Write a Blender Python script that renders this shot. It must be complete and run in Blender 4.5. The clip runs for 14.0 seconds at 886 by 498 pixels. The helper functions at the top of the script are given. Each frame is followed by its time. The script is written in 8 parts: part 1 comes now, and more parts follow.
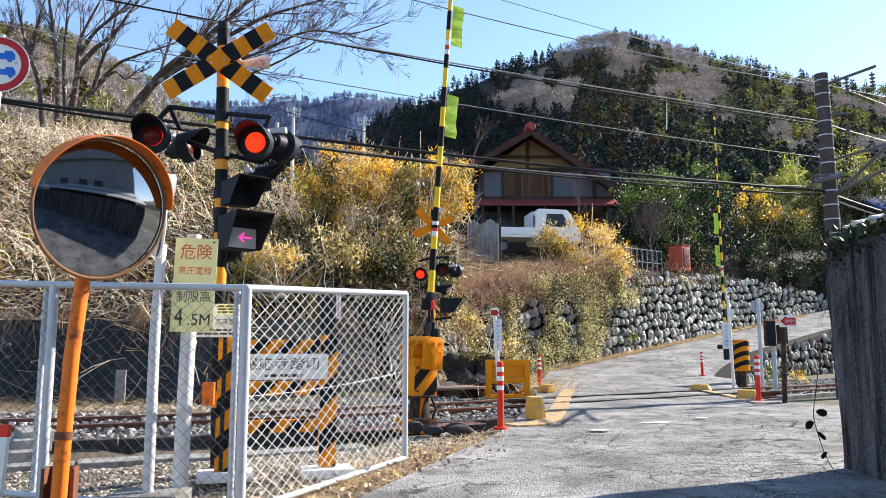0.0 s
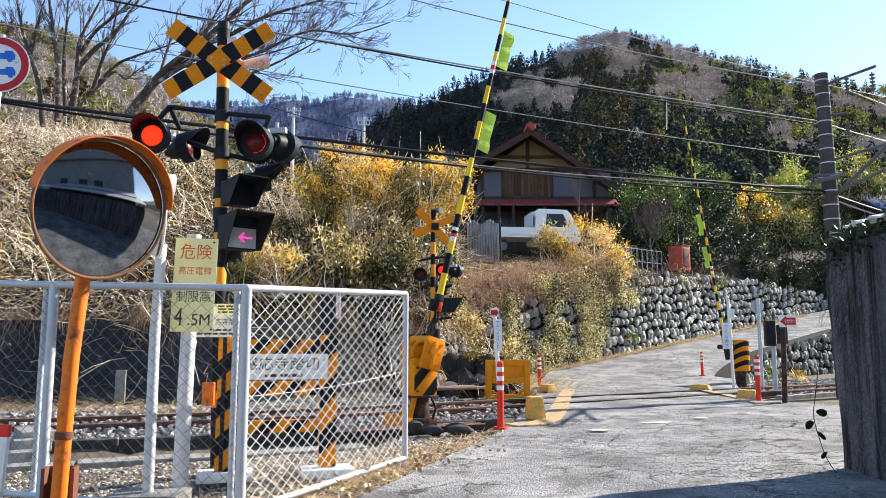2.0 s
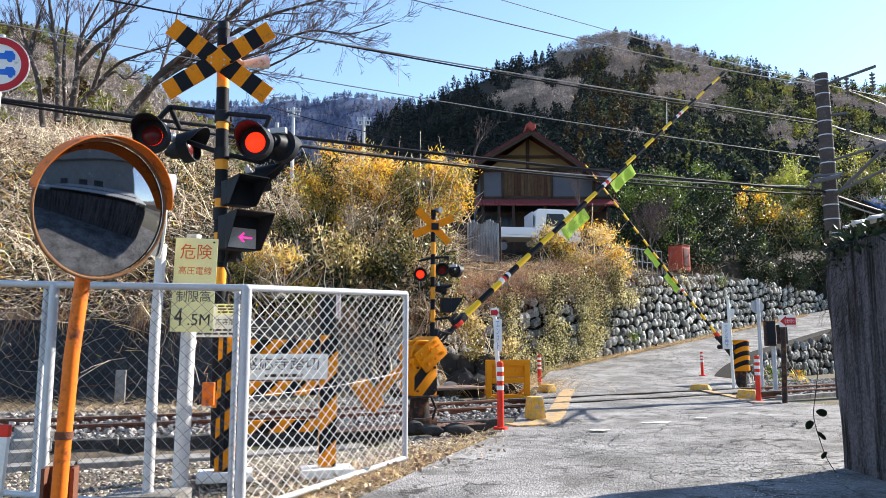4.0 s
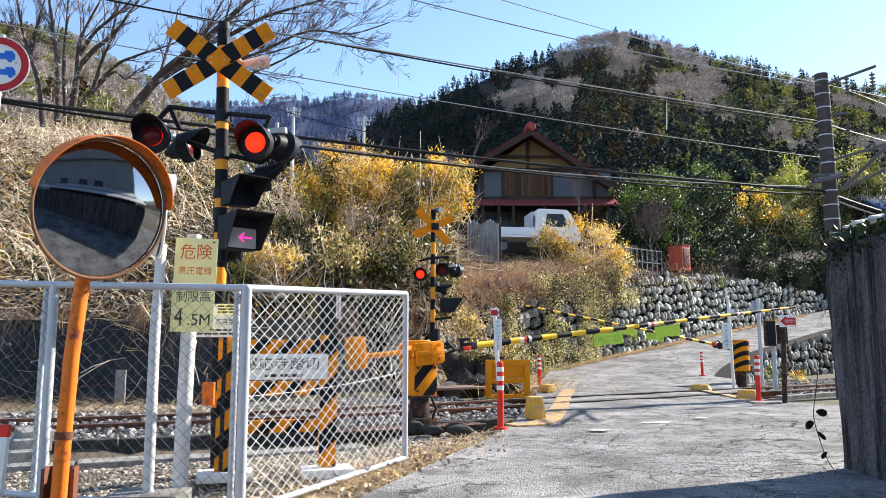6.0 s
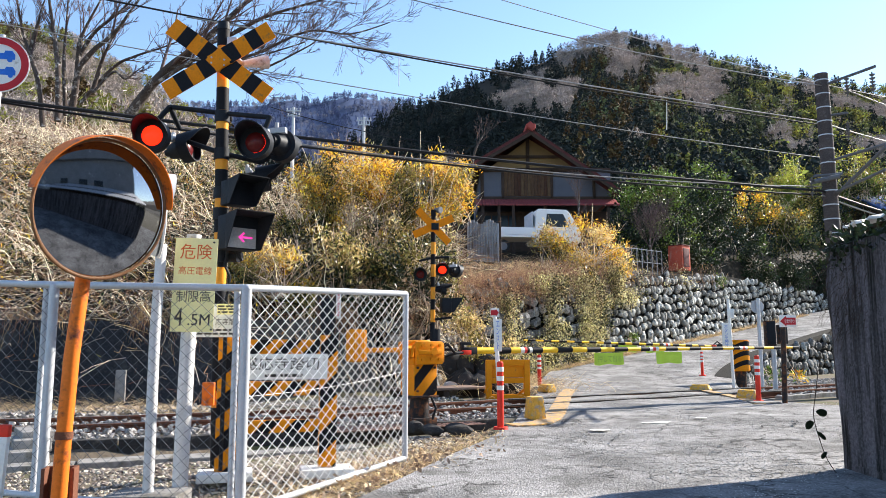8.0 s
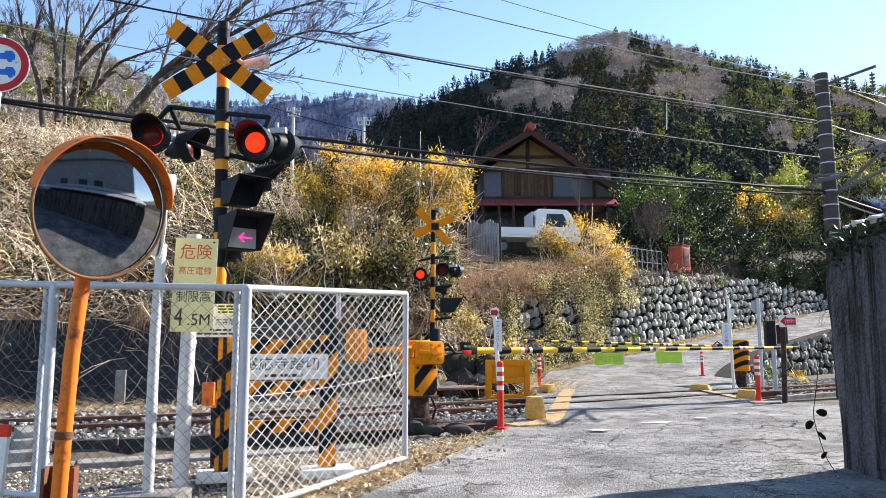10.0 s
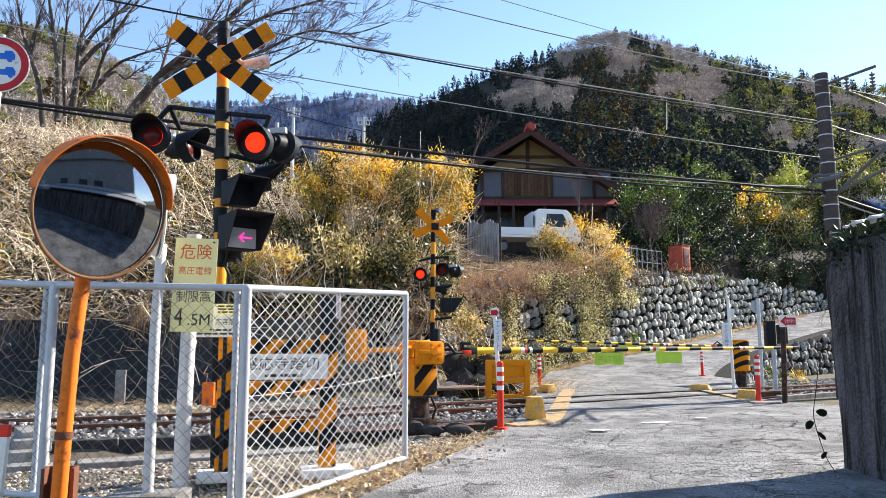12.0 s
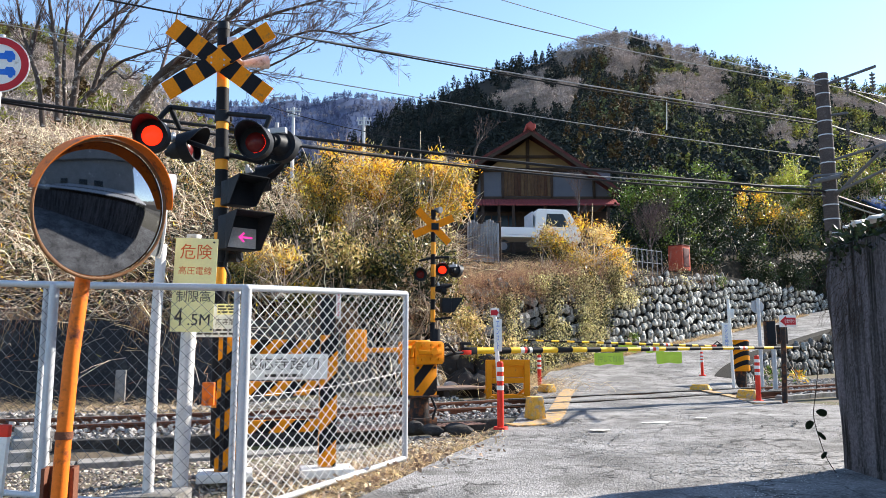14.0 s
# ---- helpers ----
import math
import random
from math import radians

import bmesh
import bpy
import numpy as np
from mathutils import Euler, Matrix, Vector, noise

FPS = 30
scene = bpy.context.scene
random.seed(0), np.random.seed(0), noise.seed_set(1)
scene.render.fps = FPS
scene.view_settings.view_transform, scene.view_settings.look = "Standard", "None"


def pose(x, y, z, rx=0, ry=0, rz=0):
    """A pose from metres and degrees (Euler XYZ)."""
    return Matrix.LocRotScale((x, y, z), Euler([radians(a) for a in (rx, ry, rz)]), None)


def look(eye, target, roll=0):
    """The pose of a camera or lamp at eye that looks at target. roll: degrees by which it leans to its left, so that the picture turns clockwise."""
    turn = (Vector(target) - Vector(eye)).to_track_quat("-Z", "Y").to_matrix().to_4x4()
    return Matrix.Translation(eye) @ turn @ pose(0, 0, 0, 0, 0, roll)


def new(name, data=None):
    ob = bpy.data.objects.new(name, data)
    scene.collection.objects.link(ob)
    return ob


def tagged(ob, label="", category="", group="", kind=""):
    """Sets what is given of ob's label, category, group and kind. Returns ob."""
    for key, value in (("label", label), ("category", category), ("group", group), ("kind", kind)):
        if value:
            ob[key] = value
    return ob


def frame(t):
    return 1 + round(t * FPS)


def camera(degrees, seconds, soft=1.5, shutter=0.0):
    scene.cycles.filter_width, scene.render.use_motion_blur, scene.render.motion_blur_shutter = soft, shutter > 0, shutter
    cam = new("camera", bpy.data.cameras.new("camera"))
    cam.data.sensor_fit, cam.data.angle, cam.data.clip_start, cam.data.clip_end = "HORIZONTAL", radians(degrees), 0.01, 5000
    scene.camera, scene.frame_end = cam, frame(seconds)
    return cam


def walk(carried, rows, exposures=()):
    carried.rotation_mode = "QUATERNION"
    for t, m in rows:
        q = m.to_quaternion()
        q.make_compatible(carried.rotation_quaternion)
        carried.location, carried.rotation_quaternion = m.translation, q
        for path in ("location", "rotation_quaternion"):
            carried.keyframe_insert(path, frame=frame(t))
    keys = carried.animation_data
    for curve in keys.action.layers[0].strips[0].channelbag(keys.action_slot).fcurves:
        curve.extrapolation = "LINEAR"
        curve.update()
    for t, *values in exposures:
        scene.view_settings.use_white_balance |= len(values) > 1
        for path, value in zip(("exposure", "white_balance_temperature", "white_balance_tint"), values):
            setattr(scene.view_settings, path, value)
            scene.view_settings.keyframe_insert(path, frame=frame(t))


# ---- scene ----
cam = camera(61.0, 14.0, 0.42)
EYE = pose(0, 0, 1.0, 97.36, 0, 0)
walk(cam, [(0.0, EYE), (14.0, EYE)])

# ---- light ----
SUN_AZ, SUN_EL = radians(60.5), radians(31)      # clockwise from +y, above the horizon
world = bpy.data.worlds.new("world")
scene.world = world
world.use_nodes = True
wn = world.node_tree.nodes
sky = wn.new("ShaderNodeTexSky")
sky.sky_type, sky.sun_disc = "NISHITA", False
sky.sun_elevation, sky.sun_rotation = SUN_EL, SUN_AZ
sky.air_density, sky.dust_density, sky.ozone_density = 1.0, 0.15, 2.5
wn["Background"].inputs["Strength"].default_value = 0.115
world.node_tree.links.new(sky.outputs[0], wn["Background"].inputs["Color"])
sun = new("sun", bpy.data.lights.new("sun", "SUN"))
sun.data.energy, sun.data.angle, sun.data.color = 5.0, radians(0.5), (1.0, 0.93, 0.82)
sun.matrix_world = look((0, 0, 0), (-math.sin(SUN_AZ) * math.cos(SUN_EL), -math.cos(SUN_AZ) * math.cos(SUN_EL), -math.sin(SUN_EL)))
scene.view_settings.exposure = 1.35


# ---- materials ----
def mat(name, color, rough=0.7, metal=0.0, vary=0.25, scale=6.0, fine=60.0, bump=0.15, dirt=None, dirt_amount=0.0,
        island=0.0, objvar=0.0, trans=0.0, emit=0.0, spec=0.15, streak=0.0):
    """A surface with broad stains, fine grain, relief and some wear."""
    m = bpy.data.materials.new(name)
    m.use_nodes = True
    nt = m.node_tree
    n, l = nt.nodes, nt.links
    b = n["Principled BSDF"]
    tex = n.new("ShaderNodeTexCoord")
    big = n.new("ShaderNodeTexNoise")
    big.inputs["Scale"].default_value, big.inputs["Detail"].default_value = scale, 5
    small = n.new("ShaderNodeTexNoise")
    small.inputs["Scale"].default_value, small.inputs["Detail"].default_value = fine, 3
    if streak:
        run = n.new("ShaderNodeMapping")
        run.inputs["Scale"].default_value = (1, 1, 1 - streak)
        l.new(tex.outputs["Object"], run.inputs["Vector"])
        l.new(run.outputs[0], big.inputs["Vector"])
    else:
        l.new(tex.outputs["Object"], big.inputs["Vector"])
    l.new(tex.outputs["Object"], small.inputs["Vector"])
    hsv = n.new("ShaderNodeHueSaturation")
    hsv.inputs["Color"].default_value = (*color, 1)
    add = n.new("ShaderNodeMath")
    add.operation = "ADD"
    l.new(big.outputs["Fac"], add.inputs[0])
    l.new(small.outputs["Fac"], add.inputs[1])
    rng = n.new("ShaderNodeMapRange")
    rng.inputs["From Min"].default_value, rng.inputs["From Max"].default_value = 0.6, 1.4
    rng.inputs["To Min"].default_value, rng.inputs["To Max"].default_value = 1 - vary, 1 + vary
    l.new(add.outputs[0], rng.inputs["Value"])
    value = rng.outputs[0]
    for amount, node, out in ((island, "ShaderNodeNewGeometry", "Random Per Island"), (objvar, "ShaderNodeObjectInfo", "Random")):
        if amount:
            g = n.new(node)
            r = n.new("ShaderNodeMapRange")
            r.inputs["To Min"].default_value, r.inputs["To Max"].default_value = 1 - amount, 1 + amount
            l.new(g.outputs[out], r.inputs["Value"])
            mul = n.new("ShaderNodeMath")
            mul.operation = "MULTIPLY"
            l.new(value, mul.inputs[0])
            l.new(r.outputs[0], mul.inputs[1])
            value = mul.outputs[0]
            h = n.new("ShaderNodeMapRange")
            h.inputs["To Min"].default_value, h.inputs["To Max"].default_value = 0.5 - amount * 0.06, 0.5 + amount * 0.06
            l.new(g.outputs[out], h.inputs["Value"])
            l.new(h.outputs[0], hsv.inputs["Hue"])
    l.new(value, hsv.inputs["Value"])
    col = hsv.outputs[0]
    if dirt:
        mix = n.new("ShaderNodeMix")
        mix.data_type = "RGBA"
        dn = n.new("ShaderNodeTexNoise")
        dn.inputs["Scale"].default_value, dn.inputs["Detail"].default_value, dn.inputs["Roughness"].default_value = scale * 2.3, 8, 0.7
        l.new(run.outputs[0] if streak else tex.outputs["Object"], dn.inputs["Vector"])
        dr = n.new("ShaderNodeMapRange")
        dr.inputs["From Min"].default_value, dr.inputs["From Max"].default_value = 0.62 - 0.3 * dirt_amount, 0.72 - 0.2 * dirt_amount
        l.new(dn.outputs["Fac"], dr.inputs["Value"])
        l.new(dr.outputs[0], mix.inputs["Factor"])
        l.new(col, mix.inputs["A"])
        mix.inputs["B"].default_value = (*dirt, 1)
        col = mix.outputs["Result"]
    l.new(col, b.inputs["Base Color"])
    b.inputs["Roughness"].default_value, b.inputs["Metallic"].default_value = rough, metal
    b.inputs["Specular IOR Level"].default_value = spec
    if trans:
        tr = n.new("ShaderNodeBsdfTranslucent")
        l.new(col, tr.inputs["Color"])
        ms = n.new("ShaderNodeMixShader")
        ms.inputs[0].default_value = trans
        l.new(b.outputs[0], ms.inputs[1])
        l.new(tr.outputs[0], ms.inputs[2])
        l.new(ms.outputs[0], n["Material Output"].inputs["Surface"])
    if emit:
        l.new(col, b.inputs["Emission Color"])
        b.inputs["Emission Strength"].default_value = emit
    if bump:
        bp = n.new("ShaderNodeBump")
        bp.inputs["Strength"].default_value, bp.inputs["Distance"].default_value = min(1.0, bump), 0.02
        l.new(add.outputs[0], bp.inputs["Height"])
        l.new(bp.outputs[0], b.inputs["Normal"])
    return m


M_ASPHALT = mat("asphalt", (0.245, 0.238, 0.235), 0.9, vary=0.9, scale=1.1, fine=55, bump=1.0, dirt=(0.13, 0.125, 0.12), dirt_amount=0.4)


def cracked(m, scale, width):
    """A net of fine cracks, worn open in patches."""
    n, l = m.node_tree.nodes, m.node_tree.links
    b = n["Principled BSDF"]
    paint = b.inputs["Base Color"].links[0].from_socket
    tex = n.new("ShaderNodeTexCoord")
    warp = n.new("ShaderNodeTexNoise")
    warp.inputs["Scale"].default_value, warp.inputs["Detail"].default_value = 2.5, 4
    l.new(tex.outputs["Object"], warp.inputs["Vector"])
    shift = n.new("ShaderNodeVectorMath")
    shift.operation = "MULTIPLY_ADD"
    shift.inputs[1].default_value = (0.55, 0.55, 0.0)
    l.new(warp.outputs["Color"], shift.inputs[0])
    l.new(tex.outputs["Object"], shift.inputs[2])
    net = n.new("ShaderNodeTexVoronoi")
    net.feature = "DISTANCE_TO_EDGE"
    net.inputs["Scale"].default_value = scale
    l.new(shift.outputs[0], net.inputs["Vector"])
    line = n.new("ShaderNodeMapRange")
    line.inputs["From Max"].default_value = width
    line.inputs["To Min"].default_value, line.inputs["To Max"].default_value = 1, 0
    l.new(net.outputs["Distance"], line.inputs["Value"])
    area = n.new("ShaderNodeTexNoise")
    area.inputs["Scale"].default_value, area.inputs["Detail"].default_value = 0.7, 3
    l.new(tex.outputs["Object"], area.inputs["Vector"])
    worn = n.new("ShaderNodeMapRange")
    worn.inputs["From Min"].default_value, worn.inputs["From Max"].default_value = 0.42, 0.56
    l.new(area.outputs["Fac"], worn.inputs["Value"])
    both = n.new("ShaderNodeMath")
    both.operation = "MULTIPLY"
    l.new(line.outputs[0], both.inputs[0])
    l.new(worn.outputs[0], both.inputs[1])
    mix = n.new("ShaderNodeMix")
    mix.data_type = "RGBA"
    l.new(both.outputs[0], mix.inputs[0])
    l.new(paint, mix.inputs[6])
    mix.inputs[7].default_value = (0.05, 0.048, 0.045, 1)
    l.new(mix.outputs[2], b.inputs["Base Color"])


cracked(M_ASPHALT, 2.0, 0.035)
M_GROUND = mat("dry_ground", (0.13, 0.105, 0.08), 0.95, vary=0.4, scale=0.7, fine=25, bump=0.6, dirt=(0.10, 0.10, 0.045), dirt_amount=0.5)
M_BALLAST = mat("ballast", (0.27, 0.25, 0.235), 0.9, vary=0.35, scale=5, fine=60, bump=0.4, island=0.65, objvar=0.3)
M_STONE = mat("field_stone", (0.25, 0.243, 0.23), 0.85, vary=0.8, scale=4, fine=40, bump=0.7, dirt=(0.045, 0.045, 0.042), dirt_amount=0.48, island=0.55, objvar=0.55)
# Wall core; the shade in the deep gaps between stones is its near-black colour.
M_STONEGAP = mat("shaded_gap", (0.012, 0.011, 0.010), 0.95, scale=2, fine=30, bump=0.5)
M_CONCRETE = mat("concrete", (0.26, 0.25, 0.24), 0.9, vary=0.25, scale=1.5, fine=50, bump=0.3, dirt=(0.14, 0.13, 0.11), dirt_amount=0.45)
M_OLDWALL = mat("old_wall", (0.105, 0.098, 0.108), 0.95, vary=0.7, scale=6, fine=45, bump=0.7, dirt=(0.016, 0.015, 0.013), dirt_amount=0.5, streak=0.93)
# Concrete with paler stains; the wall's shade is put into the dark bluish base.
M_BANKWALL = mat("shaded_bank_wall", (0.032, 0.034, 0.040), 0.95, vary=0.5, scale=0.9, fine=30, bump=0.6, dirt=(0.075, 0.075, 0.075), dirt_amount=0.3)
M_RUSTRAIL = mat("rusty_rail", (0.16, 0.07, 0.045), 0.75, 0.3, scale=4, fine=80, bump=0.3)
# Near-black concrete: the shade on the kerb's front is put into its colour.
M_DARKCONC = mat("shaded_concrete", (0.045, 0.043, 0.042), 0.95, vary=0.4, scale=2, fine=40, bump=0.4, dirt=(0.12, 0.11, 0.10), dirt_amount=0.2)
M_RAILTOP = mat("rail_head", (0.45, 0.42, 0.40), 0.3, 0.9, scale=3, fine=80, bump=0.05)
M_YELLOW = mat("signal_yellow", (0.78, 0.235, 0.004), 0.6, vary=0.12, scale=5, fine=70, bump=0.05, dirt=(0.28, 0.15, 0.04), dirt_amount=0.08)
M_CYELLOW = mat("bright_yellow", (0.86, 0.53, 0.03), 0.5, vary=0.1, scale=5, fine=60, bump=0.05)
M_BLACK = mat("black_paint", (0.009, 0.009, 0.012), 0.65, vary=0.25, scale=6, fine=60, bump=0.05)
M_DARKMETAL = mat("dark_metal", (0.014, 0.016, 0.021), 0.55, 0.0, scale=6, fine=60, bump=0.08)
M_GALV = mat("galvanised_steel", (0.46, 0.48, 0.52), 0.5, 0.15, vary=0.15, scale=8, fine=90, bump=0.06)
M_WIREMESH = mat("zinc_wire", (0.86, 0.85, 0.82), 0.5, 0.3, vary=0.1, scale=8, fine=90, bump=0.0)
M_GREYPOLE = mat("grey_pole", (0.60, 0.60, 0.61), 0.7, 0.1, vary=0.15, scale=3, fine=80, bump=0.15, dirt=(0.28, 0.26, 0.24), dirt_amount=0.15)
M_ORANGE = mat("orange_paint", (0.72, 0.17, 0.02), 0.5, vary=0.15, scale=4, fine=60, bump=0.05, dirt=(0.16, 0.05, 0.03), dirt_amount=0.3)
M_GUARD = mat("orange_yellow_paint", (0.74, 0.25, 0.008), 0.5, vary=0.12, scale=4, fine=60, bump=0.05, dirt=(0.35, 0.13, 0.03), dirt_amount=0.06)
M_RED = mat("red_paint", (0.72, 0.05, 0.03), 0.45, vary=0.1, scale=5, fine=60, bump=0.03)
M_WHITE = mat("white_paint", (0.80, 0.79, 0.76), 0.5, vary=0.08, scale=4, fine=60, bump=0.04, dirt=(0.5, 0.47, 0.42), dirt_amount=0.12)
M_CREAM = mat("cream_sign", (0.97, 0.89, 0.44), 0.5, vary=0.06, scale=4, fine=60, bump=0.02)
M_SIGNRED = mat("sign_red", (0.80, 0.16, 0.04), 0.5, vary=0.06, scale=4, fine=60, bump=0.0)
M_INK = mat("sign_ink", (0.06, 0.055, 0.05), 0.6, vary=0.1, scale=4, fine=60, bump=0.0)
M_BLUE = mat("sign_blue", (0.03, 0.16, 0.62), 0.5, vary=0.1, scale=4, fine=60, bump=0.0)
M_MAGENTA = mat("lit_arrow", (0.85, 0.05, 0.35), 0.5, bump=0, emit=0.5)
M_LIT = mat("lit_lamp", (1.0, 0.016, 0.004), 0.4, bump=0, vary=0.03, emit=1.35)
M_DEADLENS = mat("unlit_lens", (0.10, 0.012, 0.012), 0.25, vary=0.15, scale=20, fine=120, bump=0.1)
M_RUSTROOF = mat("red_tin_roof", (0.09, 0.025, 0.026), 0.6, vary=0.3, scale=2, fine=40, bump=0.2, dirt=(0.12, 0.05, 0.04), dirt_amount=0.3)
M_PLASTER = mat("grey_plaster", (0.11, 0.12, 0.155), 0.9, vary=0.15, scale=1.2, fine=40, bump=0.15, dirt=(0.13, 0.13, 0.14), dirt_amount=0.25)
M_OCHRE = mat("ochre_plaster", (0.20, 0.14, 0.07), 0.9, vary=0.15, scale=1.2, fine=40, bump=0.15)
M_OLDWOOD = mat("weathered_wood", (0.085, 0.05, 0.032), 0.85, vary=0.35, scale=5, fine=50, bump=0.3, objvar=0.3)
M_DARKWOOD = mat("dark_timber", (0.05, 0.035, 0.028), 0.8, vary=0.3, scale=5, fine=50, bump=0.2)
M_GLASS = mat("dark_glass", (0.03, 0.04, 0.05), 0.08, vary=0.1, bump=0)
M_TRUCK = mat("truck_white", (0.80, 0.81, 0.82), 0.3, vary=0.05, scale=2, fine=40, bump=0.0)
M_RUBBER = mat("rubber", (0.025, 0.025, 0.025), 0.85, bump=0.1)
M_CABLE = mat("cable_black", (0.02, 0.02, 0.022), 0.6, bump=0)
M_COPPER = mat("wire_grey", (0.35, 0.34, 0.33), 0.4, 0.6, bump=0)
M_BARK = mat("bark", (0.085, 0.065, 0.056), 0.9, vary=0.5, scale=3, fine=50, bump=0.6, dirt=(0.55, 0.51, 0.47), dirt_amount=0.27)
M_TWIGBARK = mat("twig_bark", (0.13, 0.09, 0.085), 0.9, vary=0.3, scale=5, fine=50, bump=0, island=0.3)
M_TWIG = mat("dry_twig", (0.85, 0.71, 0.55), 0.85, vary=0.3, scale=3, fine=30, bump=0, island=0.55)
M_BROWNTWIG = mat("brown_twig", (0.28, 0.165, 0.10), 0.9, vary=0.3, scale=3, fine=30, bump=0, island=0.6)
# Bank soil; the shade between the brush stems is put into its dark colour.
M_SHADEDSOIL = mat("shaded_bank_soil", (0.028, 0.022, 0.015), 0.95, vary=0.4, scale=0.9, fine=25, bump=0.6, dirt=(0.07, 0.05, 0.03), dirt_amount=0.4)
M_STRAW = mat("straw_grass", (0.72, 0.56, 0.36), 0.9, vary=0.25, scale=1.5, fine=30, bump=0, island=0.4, trans=0.3)
M_YLEAF = mat("yellow_leaf", (0.78, 0.44, 0.05), 0.45, vary=0.3, scale=0.8, fine=12, bump=0, island=0.65, trans=0.3)
M_OLEAF = mat("olive_leaf", (0.25, 0.20, 0.05), 0.4, vary=0.35, scale=1.0, fine=12, bump=0, island=0.55, trans=0.25, spec=0.5)
M_PALELEAF = mat("pale_leaf", (0.78, 0.60, 0.30), 0.5, vary=0.25, scale=1.0, fine=12, bump=0, island=0.4, trans=0.25)
M_GLEAF = mat("green_leaf", (0.12, 0.17, 0.03), 0.45, vary=0.35, scale=1.0, fine=12, bump=0, island=0.5, trans=0.3, spec=0.35)
M_LEMONLEAF = mat("lemon_leaf", (0.52, 0.50, 0.08), 0.45, vary=0.3, scale=1.0, fine=12, bump=0, island=0.5, trans=0.3)
# Evergreen leaf, also standing for shaded leaves inside the shrubs.
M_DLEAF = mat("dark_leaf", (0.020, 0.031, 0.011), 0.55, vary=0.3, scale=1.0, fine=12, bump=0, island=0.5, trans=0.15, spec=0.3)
# Cedars, darkened and blued: the hill's own shade and haze put into colour.
M_SHADECEDAR = mat("cedar", (0.026, 0.034, 0.032), 0.9, vary=0.5, scale=0.04, fine=0.5, bump=0, island=0.25)
M_BROWNCEDAR = mat("brown_cedar", (0.085, 0.055, 0.024), 0.9, vary=0.4, scale=0.04, fine=0.5, bump=0, island=0.4)
# Distance haze is put into the blue base colours of the far woods.
M_HAZEWOOD = mat("hazy_wood", (0.075, 0.10, 0.19), 1.0, vary=0.5, scale=0.004, fine=0.03, bump=0, island=0.35)
M_HAZEBARE = mat("hazy_bare_wood", (0.20, 0.20, 0.25), 1.0, vary=0.5, scale=0.004, fine=0.03, bump=0, island=0.3)
M_BAREWOOD = mat("bare_wood", (0.36, 0.30, 0.275), 0.95, vary=0.5, scale=0.08, fine=0.4, bump=0, island=0.3)
M_HILL = mat("hill_soil", (0.055, 0.046, 0.036), 0.95, vary=0.3, scale=0.02, fine=0.3, bump=0)
# Far hill ground, blued to carry the haze of distance.
M_HAZEHILL = mat("hazy_forest", (0.07, 0.095, 0.17), 1.0, vary=0.5, scale=0.004, fine=0.02, bump=0)
M_LIME = mat("lime_banner", (0.70, 0.88, 0.17), 0.6, vary=0.06, scale=5, fine=40, bump=0.05, trans=0.3)


# ---- mesh helpers ----
def box(bm, size, centre=(0, 0, 0), rot=None, bevel=0.0):
    r = bmesh.ops.create_cube(bm, size=1.0)
    bmesh.ops.scale(bm, vec=size, verts=r["verts"])
    if bevel:
        es = list({e for v in r["verts"] for e in v.link_edges})
        out = bmesh.ops.bevel(bm, geom=es, offset=bevel, segments=2, affect="EDGES", profile=0.6)
        vs = list({v for f in out["faces"] for v in f.verts} | {v for v in r["verts"] if v.is_valid})
    else:
        vs = r["verts"]
    m = Matrix.Translation(centre) @ (rot.to_4x4() if rot else Matrix.Identity(4))
    bmesh.ops.transform(bm, matrix=m, verts=vs)
    return vs


def cyl(bm, p0, p1, r0, r1=None, seg=14, caps=True):
    p0, p1 = Vector(p0), Vector(p1)
    d = p1 - p0
    r = bmesh.ops.create_cone(bm, cap_ends=caps, segments=seg, radius1=r0, radius2=r0 if r1 is None else r1, depth=d.length)
    m = Matrix.Translation((p0 + p1) / 2) @ d.to_track_quat("Z", "Y").to_matrix().to_4x4()
    bmesh.ops.transform(bm, matrix=m, verts=r["verts"])
    return r["verts"]


def tube(bm, pts, r, seg=8):
    """A pipe through the points; r may be a number or one radius a point."""
    pts = [Vector(p) for p in pts]
    rs = r if isinstance(r, (list, tuple)) else [r] * len(pts)
    rings = []
    for i, p in enumerate(pts):
        d = (pts[min(i + 1, len(pts) - 1)] - pts[max(i - 1, 0)]).normalized()
        a = d.cross(Vector((0.13, 0.31, 0.94))).normalized()
        b = d.cross(a)
        rings.append([bm.verts.new(p + rs[i] * (math.cos(k * math.tau / seg) * a + math.sin(k * math.tau / seg) * b)) for k in range(seg)])
    for i in range(len(rings) - 1):
        for k in range(seg):
            bm.faces.new((rings[i][k], rings[i][(k + 1) % seg], rings[i + 1][(k + 1) % seg], rings[i + 1][k]))
    bm.faces.new(rings[0]), bm.faces.new(rings[-1][::-1])


def prism(bm, outline, y0, y1, m=None):
    """An outline in x, z drawn out from y0 to y1."""
    a = [bm.verts.new((x, y0, z)) for x, z in outline]
    b = [bm.verts.new((x, y1, z)) for x, z in outline]
    bm.faces.new(a), bm.faces.new(b[::-1])
    k = len(a)
    for i in range(k):
        bm.faces.new((a[i], b[i], b[(i + 1) % k], a[(i + 1) % k]))
    if m:
        bmesh.ops.transform(bm, matrix=m, verts=a + b)


